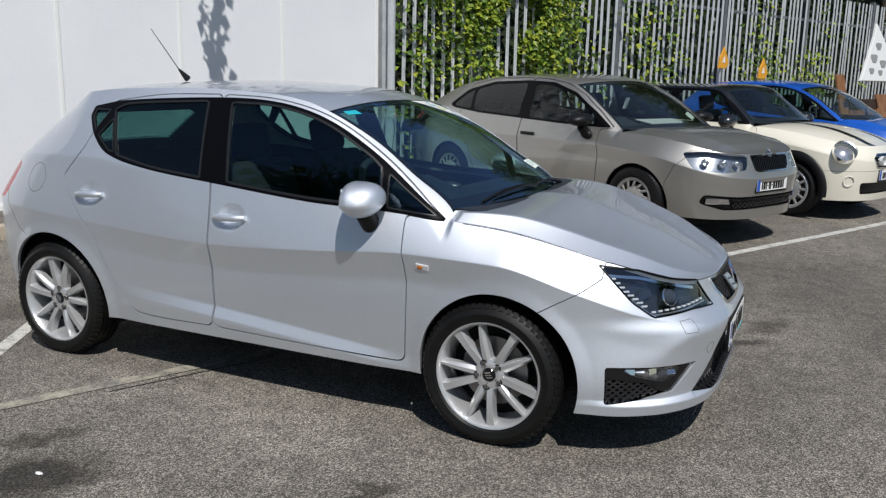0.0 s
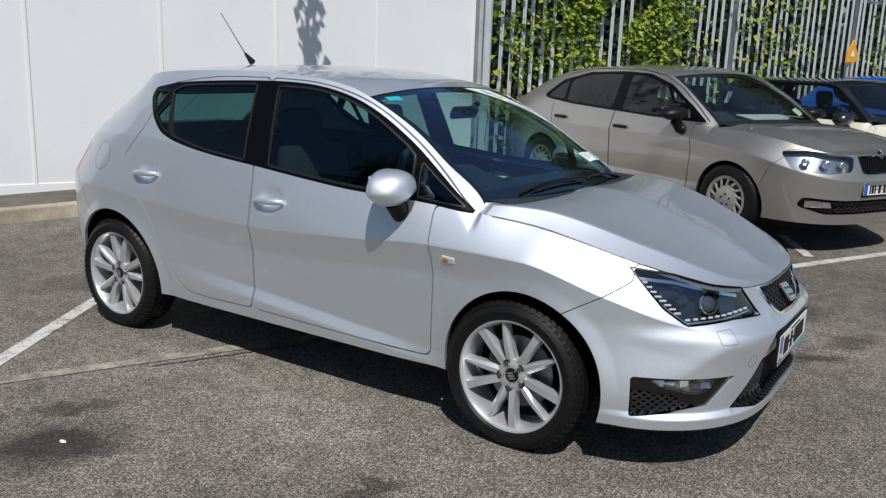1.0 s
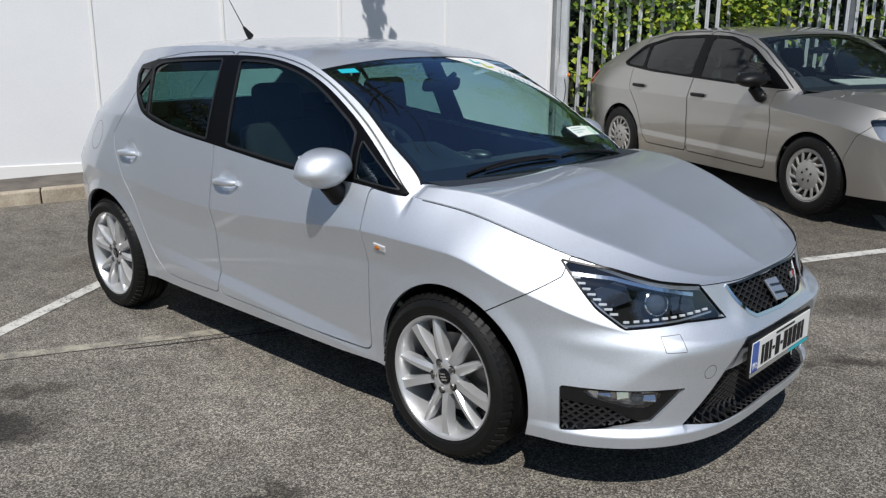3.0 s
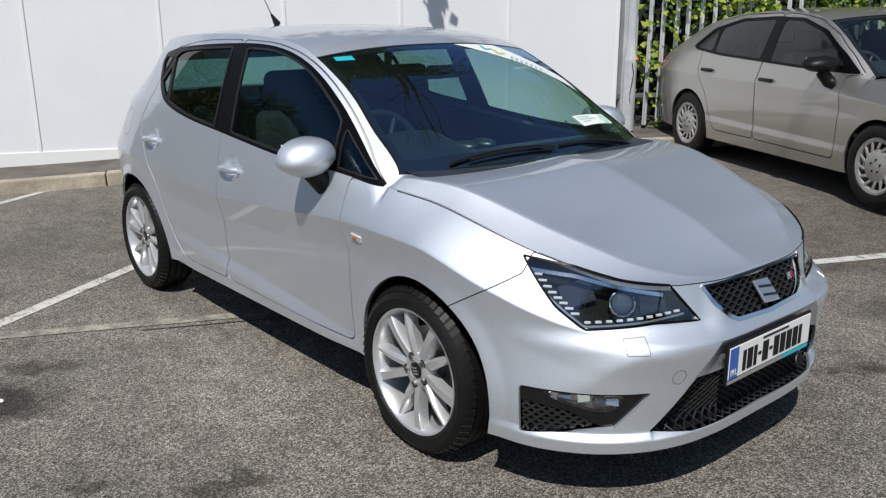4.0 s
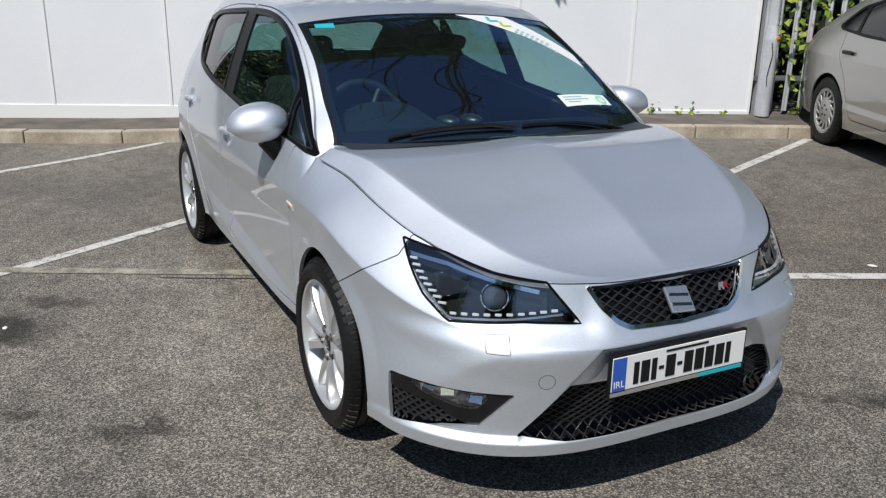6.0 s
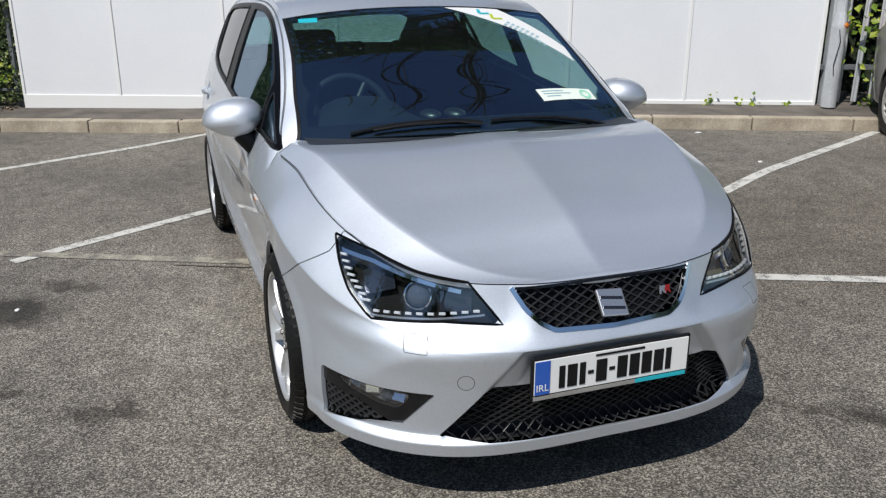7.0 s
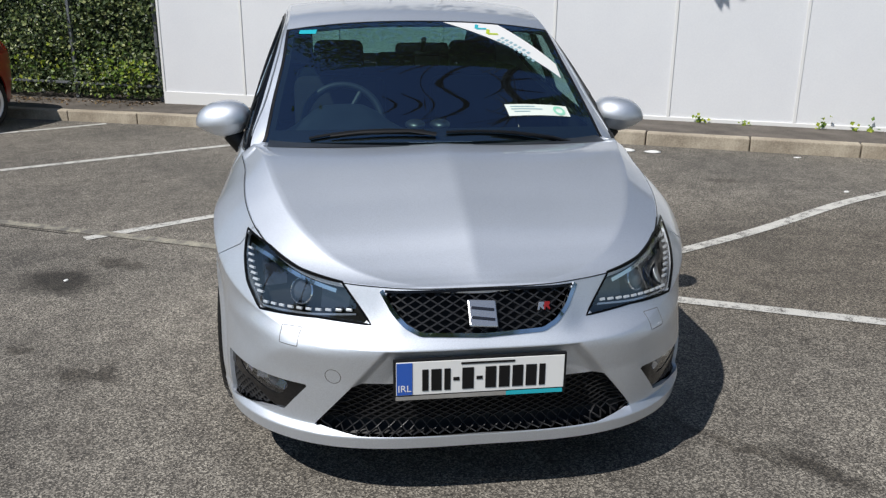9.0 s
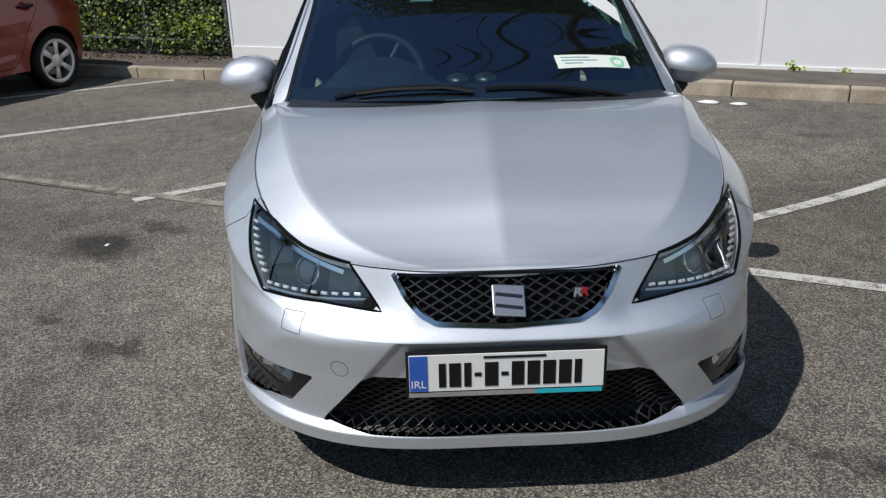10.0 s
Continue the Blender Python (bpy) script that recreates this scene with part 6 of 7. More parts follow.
SMALL = {
    "w": 0.842, "front": 1.94, "rear": -1.76, "x1": 1.15, "x2": -1.10, "nose": (2.2, 3.2), "tail": (2.4, 4.0), "waist": 0.60, "under": 0.0, "fold_power": 1.5,
    "scoop_z": curve([(-1.0, 0.40), (1.0, 0.38)]),
    "lines": {
        "bottom": [(-1.76, 0.26), (-1.0, 0.20), (1.0, 0.20), (1.94, 0.20)],
        "belt": [(-1.76, 0.97), (-1.0, 0.965), (0.0, 0.95), (0.7, 0.94), (0.85, 0.935), (1.2, 0.90), (1.5, 0.86), (1.72, 0.82), (1.88, 0.79), (1.94, 0.785)],
        "rail": [(-1.76, 1.30), (-1.5, 1.335), (-1.0, 1.36), (-0.3, 1.365), (0.0, 1.365), (0.18, 1.335), (0.35, 1.21), (0.55, 1.06), (0.68, 0.95), (0.75, 0.8), (1.94, 0.5)],
        "crease": [(-1.76, 0.78), (1.0, 0.78), (1.94, 0.62)],
        "tuck": [(-1.76, 0.05), (1.94, 0.05)],
        "fold": [(-1.76, 0.09), (0.6, 0.07), (0.9, 0.11), (1.4, 0.15), (1.94, 0.09)],
        "lean": [(-1.76, 0.50), (1.94, 0.36)],
        "roll": [(-1.76, 0.02), (0.1, 0.02), (0.45, 0.06), (0.8, 0.06), (1.94, 0.05)],
        "scoop": [(-1.76, 0), (1.94, 0)],
    },
    "paint": CREAM, "roof_paint": BLACKPAINT, "upper_paint": BLACKPAINT, "step": 0.022, "arch": 0.335, "axles": (1.2335, -1.2335), "track": 0.745, "tyre": 0.300, "rim": 0.215, "wheel": "dark", "tyre_width": 0.195,
    "doors": {"door_front": [(0.76, 0.30), (0.76, 0.925), (0.655, 0.952), (0.50, 1.06), (0.34, 1.18), (0.14, 1.30), (-0.42, 1.335), (-0.46, 0.95), (-0.48, 0.30)]},
    "dlo": [(0.66, 0.955), (0.0, 0.962), (-1.5, 0.975), (-1.55, 1.30), (-1.0, 1.345), (0.02, 1.345), (0.16, 1.315), (0.35, 1.19), (0.52, 1.065)],
    "panes": {"glass_f": [(0.56, 0.985), (0.0, 0.99), (-0.40, 0.995), (-0.40, 1.32), (0.0, 1.32), (0.14, 1.29), (0.32, 1.175)], "glass_r": [(-0.52, 0.997), (-1.40, 1.0), (-1.42, 1.29), (-1.0, 1.315), (-0.52, 1.318)]},
    "glass": {}, "screen": CLEARSCREEN, "side_glass": CLEARSIDE,
    "openings": {"intake": [(-0.52, 0.40), (0.52, 0.40), (0.50, 0.27), (-0.50, 0.27)], "grille": [(-0.36, 0.655), (-0.30, 0.70), (0.30, 0.70), (0.36, 0.655), (0.30, 0.565), (-0.30, 0.565)]},
    "paired": (), "depth": {"intake": 0.04, "grille": 0.03},
    "bumper": [(-0.5, 0.0), (1.15, 0.0), (1.06, 0.40), (1.0, 0.52), (-0.5, 0.53)],
    "back_glass": (2.0, 2.1), "hood_rear": 0.72, "screen_base": 0.66, "header": 0.19, "scuttle": 0.68,
    "hood": [curve([(0.6, 0.19), (0.8, 0.16), (1.4, 0.04), (1.94, 0.0)]), curve([(0.6, 0.04), (0.8, 0.05), (1.4, 0.07), (1.7, 0.05), (1.88, 0.015), (1.94, 0.0)]), curve([(0.8, 0.0), (2.0, 0.0)]), curve([(0.8, 2.3), (2.0, 2.2)])],
    "roof": [curve([(-1.76, 0.0), (-0.3, 0.0), (0.18, 0.13), (0.75, 0.19)]), curve([(-1.76, 0.01), (-1.0, 0.03), (0.1, 0.04), (0.8, 0.03)]), curve([(-2.0, 0.0), (2.0, 0.0)]), curve([(-2.0, 2.6), (2.0, 2.4)])],
    "dash": 0.54, "bench": -1.0, "cabin_half": 0.62,
}
small_at = pose(1.20, 7.38, 0.07, 0, 0.2, HEADING)
small, MB, _, MTOP = car(SMALL, "small_car", "cream-white small car with black roof, arches and bonnet stripes", Matrix.Identity(4))
for sign in (-1, 1):
    door_mirror(small, 0.44, sign * 0.93, 0.985, sign, BLACKPAINT, size=1.1)
    eye = MB.at(sign * 0.74, 0.715, -0.012)
    bm = bmesh.new()
    lathe(bm, [(0.124, 0.07), (0.124, -0.004), (0.112, -0.012), (0.107, -0.004)], 40, eye @ pose(0, 0, 0, 90, 0, 0))
    lamp = part("headlamp", bm, CHROME, small, "round bright-rimmed headlamp", smooth=40)
    bm = bmesh.new()
    lathe(bm, [(0.0, 0.035), (0.055, 0.03), (0.109, 0.0)], 36, eye @ pose(0, 0, 0, 90, 0, 0))
    part("reflector", bm, LAMPSILVER, lamp, smooth=True)
    bm = bmesh.new()
    lathe(bm, [(0.0, -0.030), (0.055, -0.024), (0.109, -0.006)], 36, eye @ pose(0, 0, 0, 90, 0, 0))
    part("lens", bm, LENSGLASS, lamp, smooth=True)
    bm = bmesh.new()
    lathe(bm, [(0.0, -0.012), (0.042, -0.010), (0.054, -0.014), (0.056, 0.01)], 28, MB.at(sign * 0.66, 0.415, 0.0) @ pose(0, 0, 0, 90, 0, 0))
    part("fog_lamp", bm, CHROME, small, smooth=40)
    for wx in (1.2335, -1.2335):
        bm = bmesh.new()
        rows = []
        for a in np.linspace(-8, 188, 40):
            rows.append([bm.verts.new((wx + r * math.cos(radians(a)), sign * y, 0.30 + r * math.sin(radians(a)))) for r, y in ((0.328, 0.78), (0.330, 0.846), (0.345, 0.856), (0.412, 0.852), (0.422, 0.833))])
        for a, b in zip(rows, rows[1:]):
            for i in range(4):
                bm.faces.new((a[i], a[i + 1], b[i + 1], b[i]))
        part("arch_trim", bm, TRIM, small, smooth=True)
    bm = bmesh.new()
    box(bm, (1.75, 0.03, 0.13), pose(0.0, sign * 0.835, 0.235), 0.012)
    part("sill_trim", bm, TRIM, small)
for z in (0.59, 0.62, 0.65, 0.68):
    bm = bmesh.new()
    ribbon(bm, MB, along([(-0.33, z), (0.33, z)], 30), 0.010, 0.012, 0.002)
    part("grille_bar", bm, CHROME, small)
bm = bmesh.new()
ribbon(bm, MB, along([(-0.365, 0.655), (-0.30, 0.704), (0.30, 0.704), (0.365, 0.655), (0.30, 0.560), (-0.30, 0.560), (-0.365, 0.655)], 60), 0.014, 0.015, 0.006)
part("grille_surround", bm, CHROME, small)
for s in (-0.21, 0.21):
    bm = bmesh.new()
    lathe(bm, [(0.0, -0.035), (0.045, -0.030), (0.052, -0.01), (0.05, 0.02)], 28, MB.at(s, 0.63, 0.006) @ pose(0, 0, 0, 90, 0, 0))
    part("spot_lamp", bm, WHITEPLASTIC, small, smooth=40)
number_plate(small, Matrix(((0, 0, 1, 1.93), (1, 0, 0, 0), (0, 1, 0, 0.475), (0, 0, 0, 1))), 0.50, 0.105, False)
# bonnet stripes laid on the paint
q0 = MB.s_of_x(SMALL["hood_rear"])
ss = np.concatenate([np.linspace(0.03, 0.3, 14)[:-1], np.linspace(0.3, q0, 50)])
HS = MB.across(ss, lambda xo: [k(xo) for k in SMALL["hood"]], 81)
HS.cut("stripe", np.minimum(np.abs(HS.A["y"]) - 0.20, 0.30 - np.abs(HS.A["y"])))
for sign in (-1, 1):
    emit(HS, (HS.mean("stripe") > 0) & (np.sign(HS.mean("y")) == sign), "bonnet_stripe", BLACKPAINT, small, 0.001, -0.001)
small.matrix_world = small_at


def plain_copy(base, paint_mat, wheel_kind, step=0.03):
    c = dict(base)
    c.update({"paint": paint_mat, "wheel": wheel_kind, "step": step, "made": {}})
    c.pop("roof_paint", None)
    return c


BLUECFG = plain_copy(HATCH, BLUE, "plain")
BLUECFG.update({"screen": CLEARSCREEN, "side_glass": CLEARSIDE})
BLUECFG["openings"] = {k: HATCH["openings"][k] for k in ("lamp", "grille", "intake", "fog")}
blue, BB, _, _ = car(BLUECFG, "blue_car", "bright blue hatchback parked between a small car and stacked boards", pose(1.80, 9.95, 0.08, 0, 0, HEADING))
REDCFG = plain_copy(HATCH, RED, "plain")
red, RB, _, _ = car(REDCFG, "red_car", "dark red hatchback with silver wheel trims backed up to the kerb", Matrix.Identity(4))
for sign in (-1, 1):
    for k, hx, hz in (("door_front", -0.065, 0.843), ("door_rear", -0.945, 0.884)):
        bm = bmesh.new()
        box(bm, (0.18, 0.03, 0.032), pose(hx, sign * 0.845, hz), 0.012, 3)
        part("door_handle", bm, TRIM, REDCFG["made"][(k, sign)], "black plastic door handle", smooth=40)
red.matrix_world = pose(-4.38, -5.25, -0.03, 0, 0, HEADING)


# ---- fence, hedge, trees ----
def leaf_material(name, stops, through=0.35):
    m = material(name, (0.08, 0.14, 0.03), 0.45)
    g = node(m, "ShaderNodeNewGeometry")
    r = ramp(m, g, "Random Per Island", stops)
    wire(m, r, "Color", bsdf(m), "Base Color")
    tr = node(m, "ShaderNodeBsdfTranslucent")
    wire(m, r, "Color", tr, "Color")
    x = node(m, "ShaderNodeMixShader")
    x.inputs[0].default_value = through
    out = m.node_tree.nodes["Material Output"]
    wire(m, bsdf(m), 0, x, 1)
    wire(m, tr, 0, x, 2)
    wire(m, x, 0, out, 0)
    return m


IVY = leaf_material("ivy_leaf", [(0.0, (0.03, 0.07, 0.012)), (0.3, (0.10, 0.19, 0.02)), (0.65, (0.26, 0.36, 0.035)), (1.0, (0.46, 0.50, 0.06))])
HEDGE = leaf_material("hedge_leaf", [(0.0, (0.02, 0.036, 0.014)), (0.45, (0.07, 0.11, 0.034)), (0.8, (0.17, 0.22, 0.07)), (1.0, (0.38, 0.40, 0.17))], 0.2)
TREELEAF = leaf_material("tree_leaf", [(0.0, (0.03, 0.06, 0.012)), (0.6, (0.06, 0.11, 0.022)), (1.0, (0.12, 0.18, 0.03))], 0.3)
# leaf green darkened to stand in for the dim gaps between the pales
SHADESHRUB = leaf_material("shaded_shrub_leaf", [(0.0, (0.004, 0.009, 0.004)), (0.6, (0.012, 0.026, 0.008)), (0.93, (0.03, 0.06, 0.012)), (1.0, (0.10, 0.15, 0.02))], 0.2)
DARKSTEEL_ = varied("dull_fence_steel", (0.10, 0.11, 0.12), (0.20, 0.21, 0.22), 0.5, 4, 60, 0.1, 0.001, 0.3)
BARK = varied("bark", (0.05, 0.04, 0.03), (0.14, 0.12, 0.09), 0.9, 7, 60, 0.8, 0.01)
GALV = varied("galvanised_steel", (0.44, 0.46, 0.48), (0.62, 0.64, 0.65), 0.45, 4, 60, 0.1, 0.001, 0.3)
# near-black: the shade deep in the growth is put into this colour
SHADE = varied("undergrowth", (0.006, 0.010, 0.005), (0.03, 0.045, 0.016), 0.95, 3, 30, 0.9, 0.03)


def leaves(name, places, sizes, facing, mat, label, category, parent=None, spread=0.9, seed=3):
    """Folded four-point leaves at the given places, as one mesh."""
    rng = np.random.default_rng(seed)
    n = len(places)
    P = np.asarray(places, float)
    size = np.asarray(sizes, float)[:, None]
    nrm = np.asarray(facing, float) + rng.normal(0, spread, (n, 3))
    nrm /= np.linalg.norm(nrm, axis=1, keepdims=True)
    a = np.cross(nrm, rng.normal(0, 1, (n, 3)) + np.array([0, 0, -0.6]))
    a /= np.maximum(np.linalg.norm(a, axis=1, keepdims=True), 1e-6)
    b = np.cross(nrm, a)
    wd = rng.uniform(0.32, 0.46, (n, 1))
    V = np.stack([P - a * size * 0.5, P + b * size * wd + nrm * size * 0.12 - a * size * 0.08, P + a * size * 0.5 - nrm * size * 0.1, P - b * size * wd + nrm * size * 0.12 - a * size * 0.08], 1).reshape(-1, 3)
    k = np.arange(n)[:, None] * 4
    F = np.concatenate([k + np.array([[0, 1, 2]]), k + np.array([[0, 2, 3]])])
    ob = arrays(name, V, F.tolist(), mat, parent)
    if parent is None:
        tagged(ob, label, category, kind="stuff")
    return ob


rng = np.random.default_rng(11)
OUTN, DIRN = np.array(OUT), np.array(DIR)


def wall_points(al, out, z):
    return np.array(W0)[None, :] - DIRN[None, :] * np.asarray(al)[:, None] + OUTN[None, :] * np.asarray(out)[:, None] + np.array([0, 0, 1.0])[None, :] * np.asarray(z)[:, None]


# palisade fence beyond the wall's end
fence = thing("palisade_fence", "galvanised steel palisade fence with pointed pales, overgrown by ivy", "fence")
bm = bmesh.new()
prof = [(-0.029, 0.0), (-0.017, 0.011), (-0.006, 0.003), (0.006, 0.003), (0.017, 0.011), (0.029, 0.0)]
TALL = 2.95
ring0 = [bm.verts.new((x, -y, 0)) for x, y in prof] + [bm.verts.new((x, -y + 0.003, 0)) for x, y in prof[::-1]]
ring1 = [bm.verts.new((x, -y, TALL - abs(abs(x) - 0.017) * 2.2)) for x, y in prof] + [bm.verts.new((x, -y + 0.003, TALL - abs(abs(x) - 0.017) * 2.2)) for x, y in prof[::-1]]
n = len(ring0)
for k in range(n):
    bm.faces.new((ring0[k], ring0[(k + 1) % n], ring1[(k + 1) % n], ring1[k]))
bm.faces.new(ring1)
pale = bpy.data.meshes.new("pale")
bm.to_mesh(pale)
bm.free()
pale.materials.append(GALV)
pitch = 2.96 / 18
k = 0
while k * pitch < 22:
    al = -0.20 - k * pitch
    o = new("pale", pale)
    o.parent = fence
    p = on_wall(al, 0.02, 0.26 + random.uniform(-0.01, 0.01))
    o.matrix_local = Matrix.Translation(p) @ pose(0, 0, 0, random.uniform(-0.5, 0.5), random.uniform(-0.7, 0.7), ang)
    k += 1
for i in range(-1, 8):
    al = 1.37 - 2.96 * (i + 1)
    bm = bmesh.new()
    box(bm, (0.085, 0.11, 3.1), Matrix.Translation(on_wall(min(al, -0.09), -0.02, 1.70)) @ pose(0, 0, 0, 0, 0, ang), 0.006)
    part("post", bm, DARKSTEEL_ if al < -0.3 else GALV, fence)
for z in (0.60, 2.72):
    bm = bmesh.new()
    box(bm, (22.2, 0.05, 0.05), Matrix.Translation(on_wall(-11.1, -0.015, z)) @ pose(0, 0, 0, 0, 0, ang), 0.004)
    part("rail", bm, DARKSTEEL_, fence)

# a steel pole by the wall's end
pole = thing("steel_pole", "painted grey steel pole with a swaged collar beside the wall", "pole")
base = on_wall(-0.07, 0.18, 0)
gz0 = 0.235
for name, z0, z1, r in (("lower_tube", gz0, gz0 + 0.78, 0.068), ("collar", gz0 + 0.76, gz0 + 0.90, 0.070), ("upper_tube", gz0 + 0.88, 4.2, 0.046)):
    bm = bmesh.new()
    rod(bm, (base.x, base.y, z0), (base.x, base.y, z1), r, 0.048 if name == "collar" else r, 24)
    part(name, bm, GALV, pole, smooth=40)
bm = bmesh.new()
pts = [Vector((base.x + 0.06, base.y - 0.05, gz0 + 0.74 - 0.11 * i)) + Vector((0.012 * math.sin(i), 0.02 * math.sin(i * 1.7), 0)) for i in range(5)]
tube(bm, pts, 0.004, seg=6)
part("loose_cable", bm, TRIM, pole)
bm = bmesh.new()
ball(bm, scaled(base.x + 0.06, base.y + 0.02, gz0 + 0.78, 0.02, 0.03, 0.025))
part("yellow_clip", bm, AMBER, pole, smooth=True)

# ivy on the fence
al = np.concatenate([rng.normal(-2.25, 0.62, 11000), rng.uniform(-21, -0.15, 2600), rng.normal(-0.7, 0.3, 380), rng.normal(-5.4, 0.5, 350), rng.normal(-9.0, 0.5, 350), rng.normal(-10.8, 0.4, 300)])
z = np.concatenate([np.clip(rng.normal(2.45, 0.62, 11000), 0.4, 3.4), rng.uniform(0.3, 3.1, 2600), rng.uniform(0.4, 2.6, 380), rng.normal(2.0, 0.5, 350), rng.normal(1.7, 0.35, 350), rng.normal(1.6, 0.3, 300)])
keep = np.array([noise.noise((a * 1.1, b * 1.3, 0.0)) for a, b in zip(al, z)]) > np.where(np.arange(len(al)) < 11000, -0.12, 0.16)
keep |= np.arange(len(al)) >= 13600
keep &= al < -0.12
al, z = al[keep], z[keep]
out = np.where(rng.random(len(al)) < 0.6, rng.uniform(0.03, 0.20, len(al)), rng.uniform(-0.25, -0.03, len(al)))
out += 0.12 * np.exp(-((al + 2.3) / 0.9) ** 2)
leaves("ivy", wall_points(al, out, z), rng.uniform(0.045, 0.11, len(al)), np.array(TO_SUN) + OUTN * 0.4, IVY, "bright yellow-green ivy leaves climbing the fence", "ivy", spread=0.5)
# growth behind the fence, its shade put into the leaf colour
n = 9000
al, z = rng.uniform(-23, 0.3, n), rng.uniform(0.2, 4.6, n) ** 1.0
leaves("shrub_growth", wall_points(al, -rng.uniform(0.5, 1.9, n), z), rng.uniform(0.09, 0.17, n), OUTN + np.array([0, 0, 0.5]), SHADESHRUB, "dark green shrubs growing behind the fence", "shrubs", seed=5)


def shade_bank(name, a0, a1, out, tall, label, lump=0.35):
    """A lumpy dark sheet behind the leaves; its colour stands in for deep shade."""
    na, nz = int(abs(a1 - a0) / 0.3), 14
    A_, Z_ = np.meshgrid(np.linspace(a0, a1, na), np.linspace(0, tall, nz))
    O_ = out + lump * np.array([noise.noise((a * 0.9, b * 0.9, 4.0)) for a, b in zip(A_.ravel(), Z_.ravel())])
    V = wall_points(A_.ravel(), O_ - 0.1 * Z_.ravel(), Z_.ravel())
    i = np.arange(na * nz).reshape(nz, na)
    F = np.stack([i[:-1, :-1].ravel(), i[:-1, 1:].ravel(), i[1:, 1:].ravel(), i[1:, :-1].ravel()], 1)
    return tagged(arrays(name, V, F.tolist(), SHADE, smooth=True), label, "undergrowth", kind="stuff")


shade_bank("undergrowth", 0.5, -26, -2.0, 5.2, "dark tangled undergrowth behind the fence")
shade_bank("undergrowth", 21, 8.1, -0.55, 3.9, "dark twiggy inside of the hedge", 0.2)

# hedge on the other side of the wall
n = 42000
al = np.where(rng.random(n) < 0.8, rng.uniform(8.32, 13.2, n), rng.uniform(13.2, 20, n))
z = 0.16 + 3.9 * rng.random(n) ** 1.15
bulge = np.array([noise.noise((a * 1.6, b * 1.6, 9.0)) for a, b in zip(al, z)])
leaves("hedge", wall_points(al, -0.20 + 0.20 * bulge + rng.normal(0, 0.08, n), z), rng.uniform(0.030, 0.062, n), OUTN + np.array([0, 0, 0.45]), HEDGE, "dense dark green ivy hedge on a fence beside the wall", "hedge", spread=0.75, seed=6)
n = 330
al, z = np.concatenate([rng.normal(8.85, 0.25, 220), rng.normal(10.2, 0.5, 110)]), np.concatenate([rng.normal(0.46, 0.12, 220), rng.normal(0.5, 0.16, 110)])
al = np.maximum(al, 8.36)
leaves("ivy", wall_points(al, 0.05 + rng.normal(0, 0.05, n), np.maximum(z, 0.17)), rng.uniform(0.035, 0.065, n), OUTN + np.array([0, 0, 0.4]), IVY, "fresh light green ivy shoots at the hedge's foot", "ivy", spread=0.6, seed=8)
n = 900
al = rng.uniform(8.3, 15, n)
LITTER = leaf_material("dead_leaf", [(0.0, (0.05, 0.03, 0.015)), (0.6, (0.14, 0.085, 0.04)), (1.0, (0.30, 0.21, 0.10))], 0.1)
leaves("leaf_litter", wall_points(al, np.abs(rng.normal(0.05, 0.16, n)), np.array([kerb_z(float(a)) + 0.128 for a in al])), rng.uniform(0.02, 0.045, n), np.tile(np.array([0, 0, 1.0]), (n, 1)), LITTER, "dry brown fallen leaves under the hedge", "leaf litter", spread=0.35, seed=12)
hedge_fence = thing("steel_fence", "dull grey steel fence rail and posts grown into the hedge", "fence")
for al in (8.42, 9.62, 11.6, 13.4):
    bm = bmesh.new()
    box(bm, (0.04, 0.04, 2.5), Matrix.Translation(on_wall(al, -0.16, 1.2)) @ pose(0, 0, 0, 0, 0, ang), 0.004)
    part("post", bm, DARKSTEEL_, hedge_fence)
bm = bmesh.new()
box(bm, (10, 0.03, 0.03), Matrix.Translation(on_wall(13.35, -0.06, 0.30)) @ pose(0, 0, 0, 0, 0, ang), 0.004)
part("rail", bm, DARKSTEEL_, hedge_fence)


def tree(name, label, height, spread, count, leaf, seed, lean=(0, 0), clear=None):
    """A trunk with limbs and a crown of leaf sprays."""
    r = np.random.default_rng(seed)
    root = thing(name, label, "tree", "trees round the yard")
    bm = bmesh.new()
    fork = Vector((lean[0] * 0.4, lean[1] * 0.4, height * 0.42))
    rod(bm, (0, 0, -0.2), fork * 0.5, height * 0.026, height * 0.022, 12)
    rod(bm, fork * 0.5, fork, height * 0.022, height * 0.018, 12)
    tips = []
    for k in range(11):
        a = k * 2.4 + r.uniform(-0.3, 0.3)
        d = Vector((math.cos(a) * spread * r.uniform(0.35, 0.8) + lean[0], math.sin(a) * spread * r.uniform(0.35, 0.8) + lean[1], height * r.uniform(0.62, 0.98)))
        mid = fork.lerp(d, 0.5) + Vector((0, 0, 0.25))
        rod(bm, fork, mid, height * 0.011, height * 0.007, 8)
        rod(bm, mid, d, height * 0.007, height * 0.002, 6)
        tips += [d, mid, mid.lerp(d, 0.5)]
        for _ in range(3):
            e = mid.lerp(d, r.uniform(0.2, 1)) + Vector(r.normal(0, spread * 0.22, 3))
            rod(bm, mid.lerp(d, 0.4), e, height * 0.003, height * 0.001, 5)
            tips.append(e)
    part("trunk", bm, BARK, root, smooth=50)
    T_ = np.array([tuple(t) for t in tips])
    c = T_[r.integers(0, len(T_), count)] + r.normal(0, spread * 0.16, (count, 3)) * np.array([1, 1, 0.75])
    if clear is not None:
        c = c[clear(c)]
        count = len(c)
    leaves("crown", c, r.uniform(0.7, 1.3, count) * leaf, np.tile(np.array([0, 0, 0.6]), (count, 1)), TREELEAF, "", "", root, 0.8, seed)
    return root


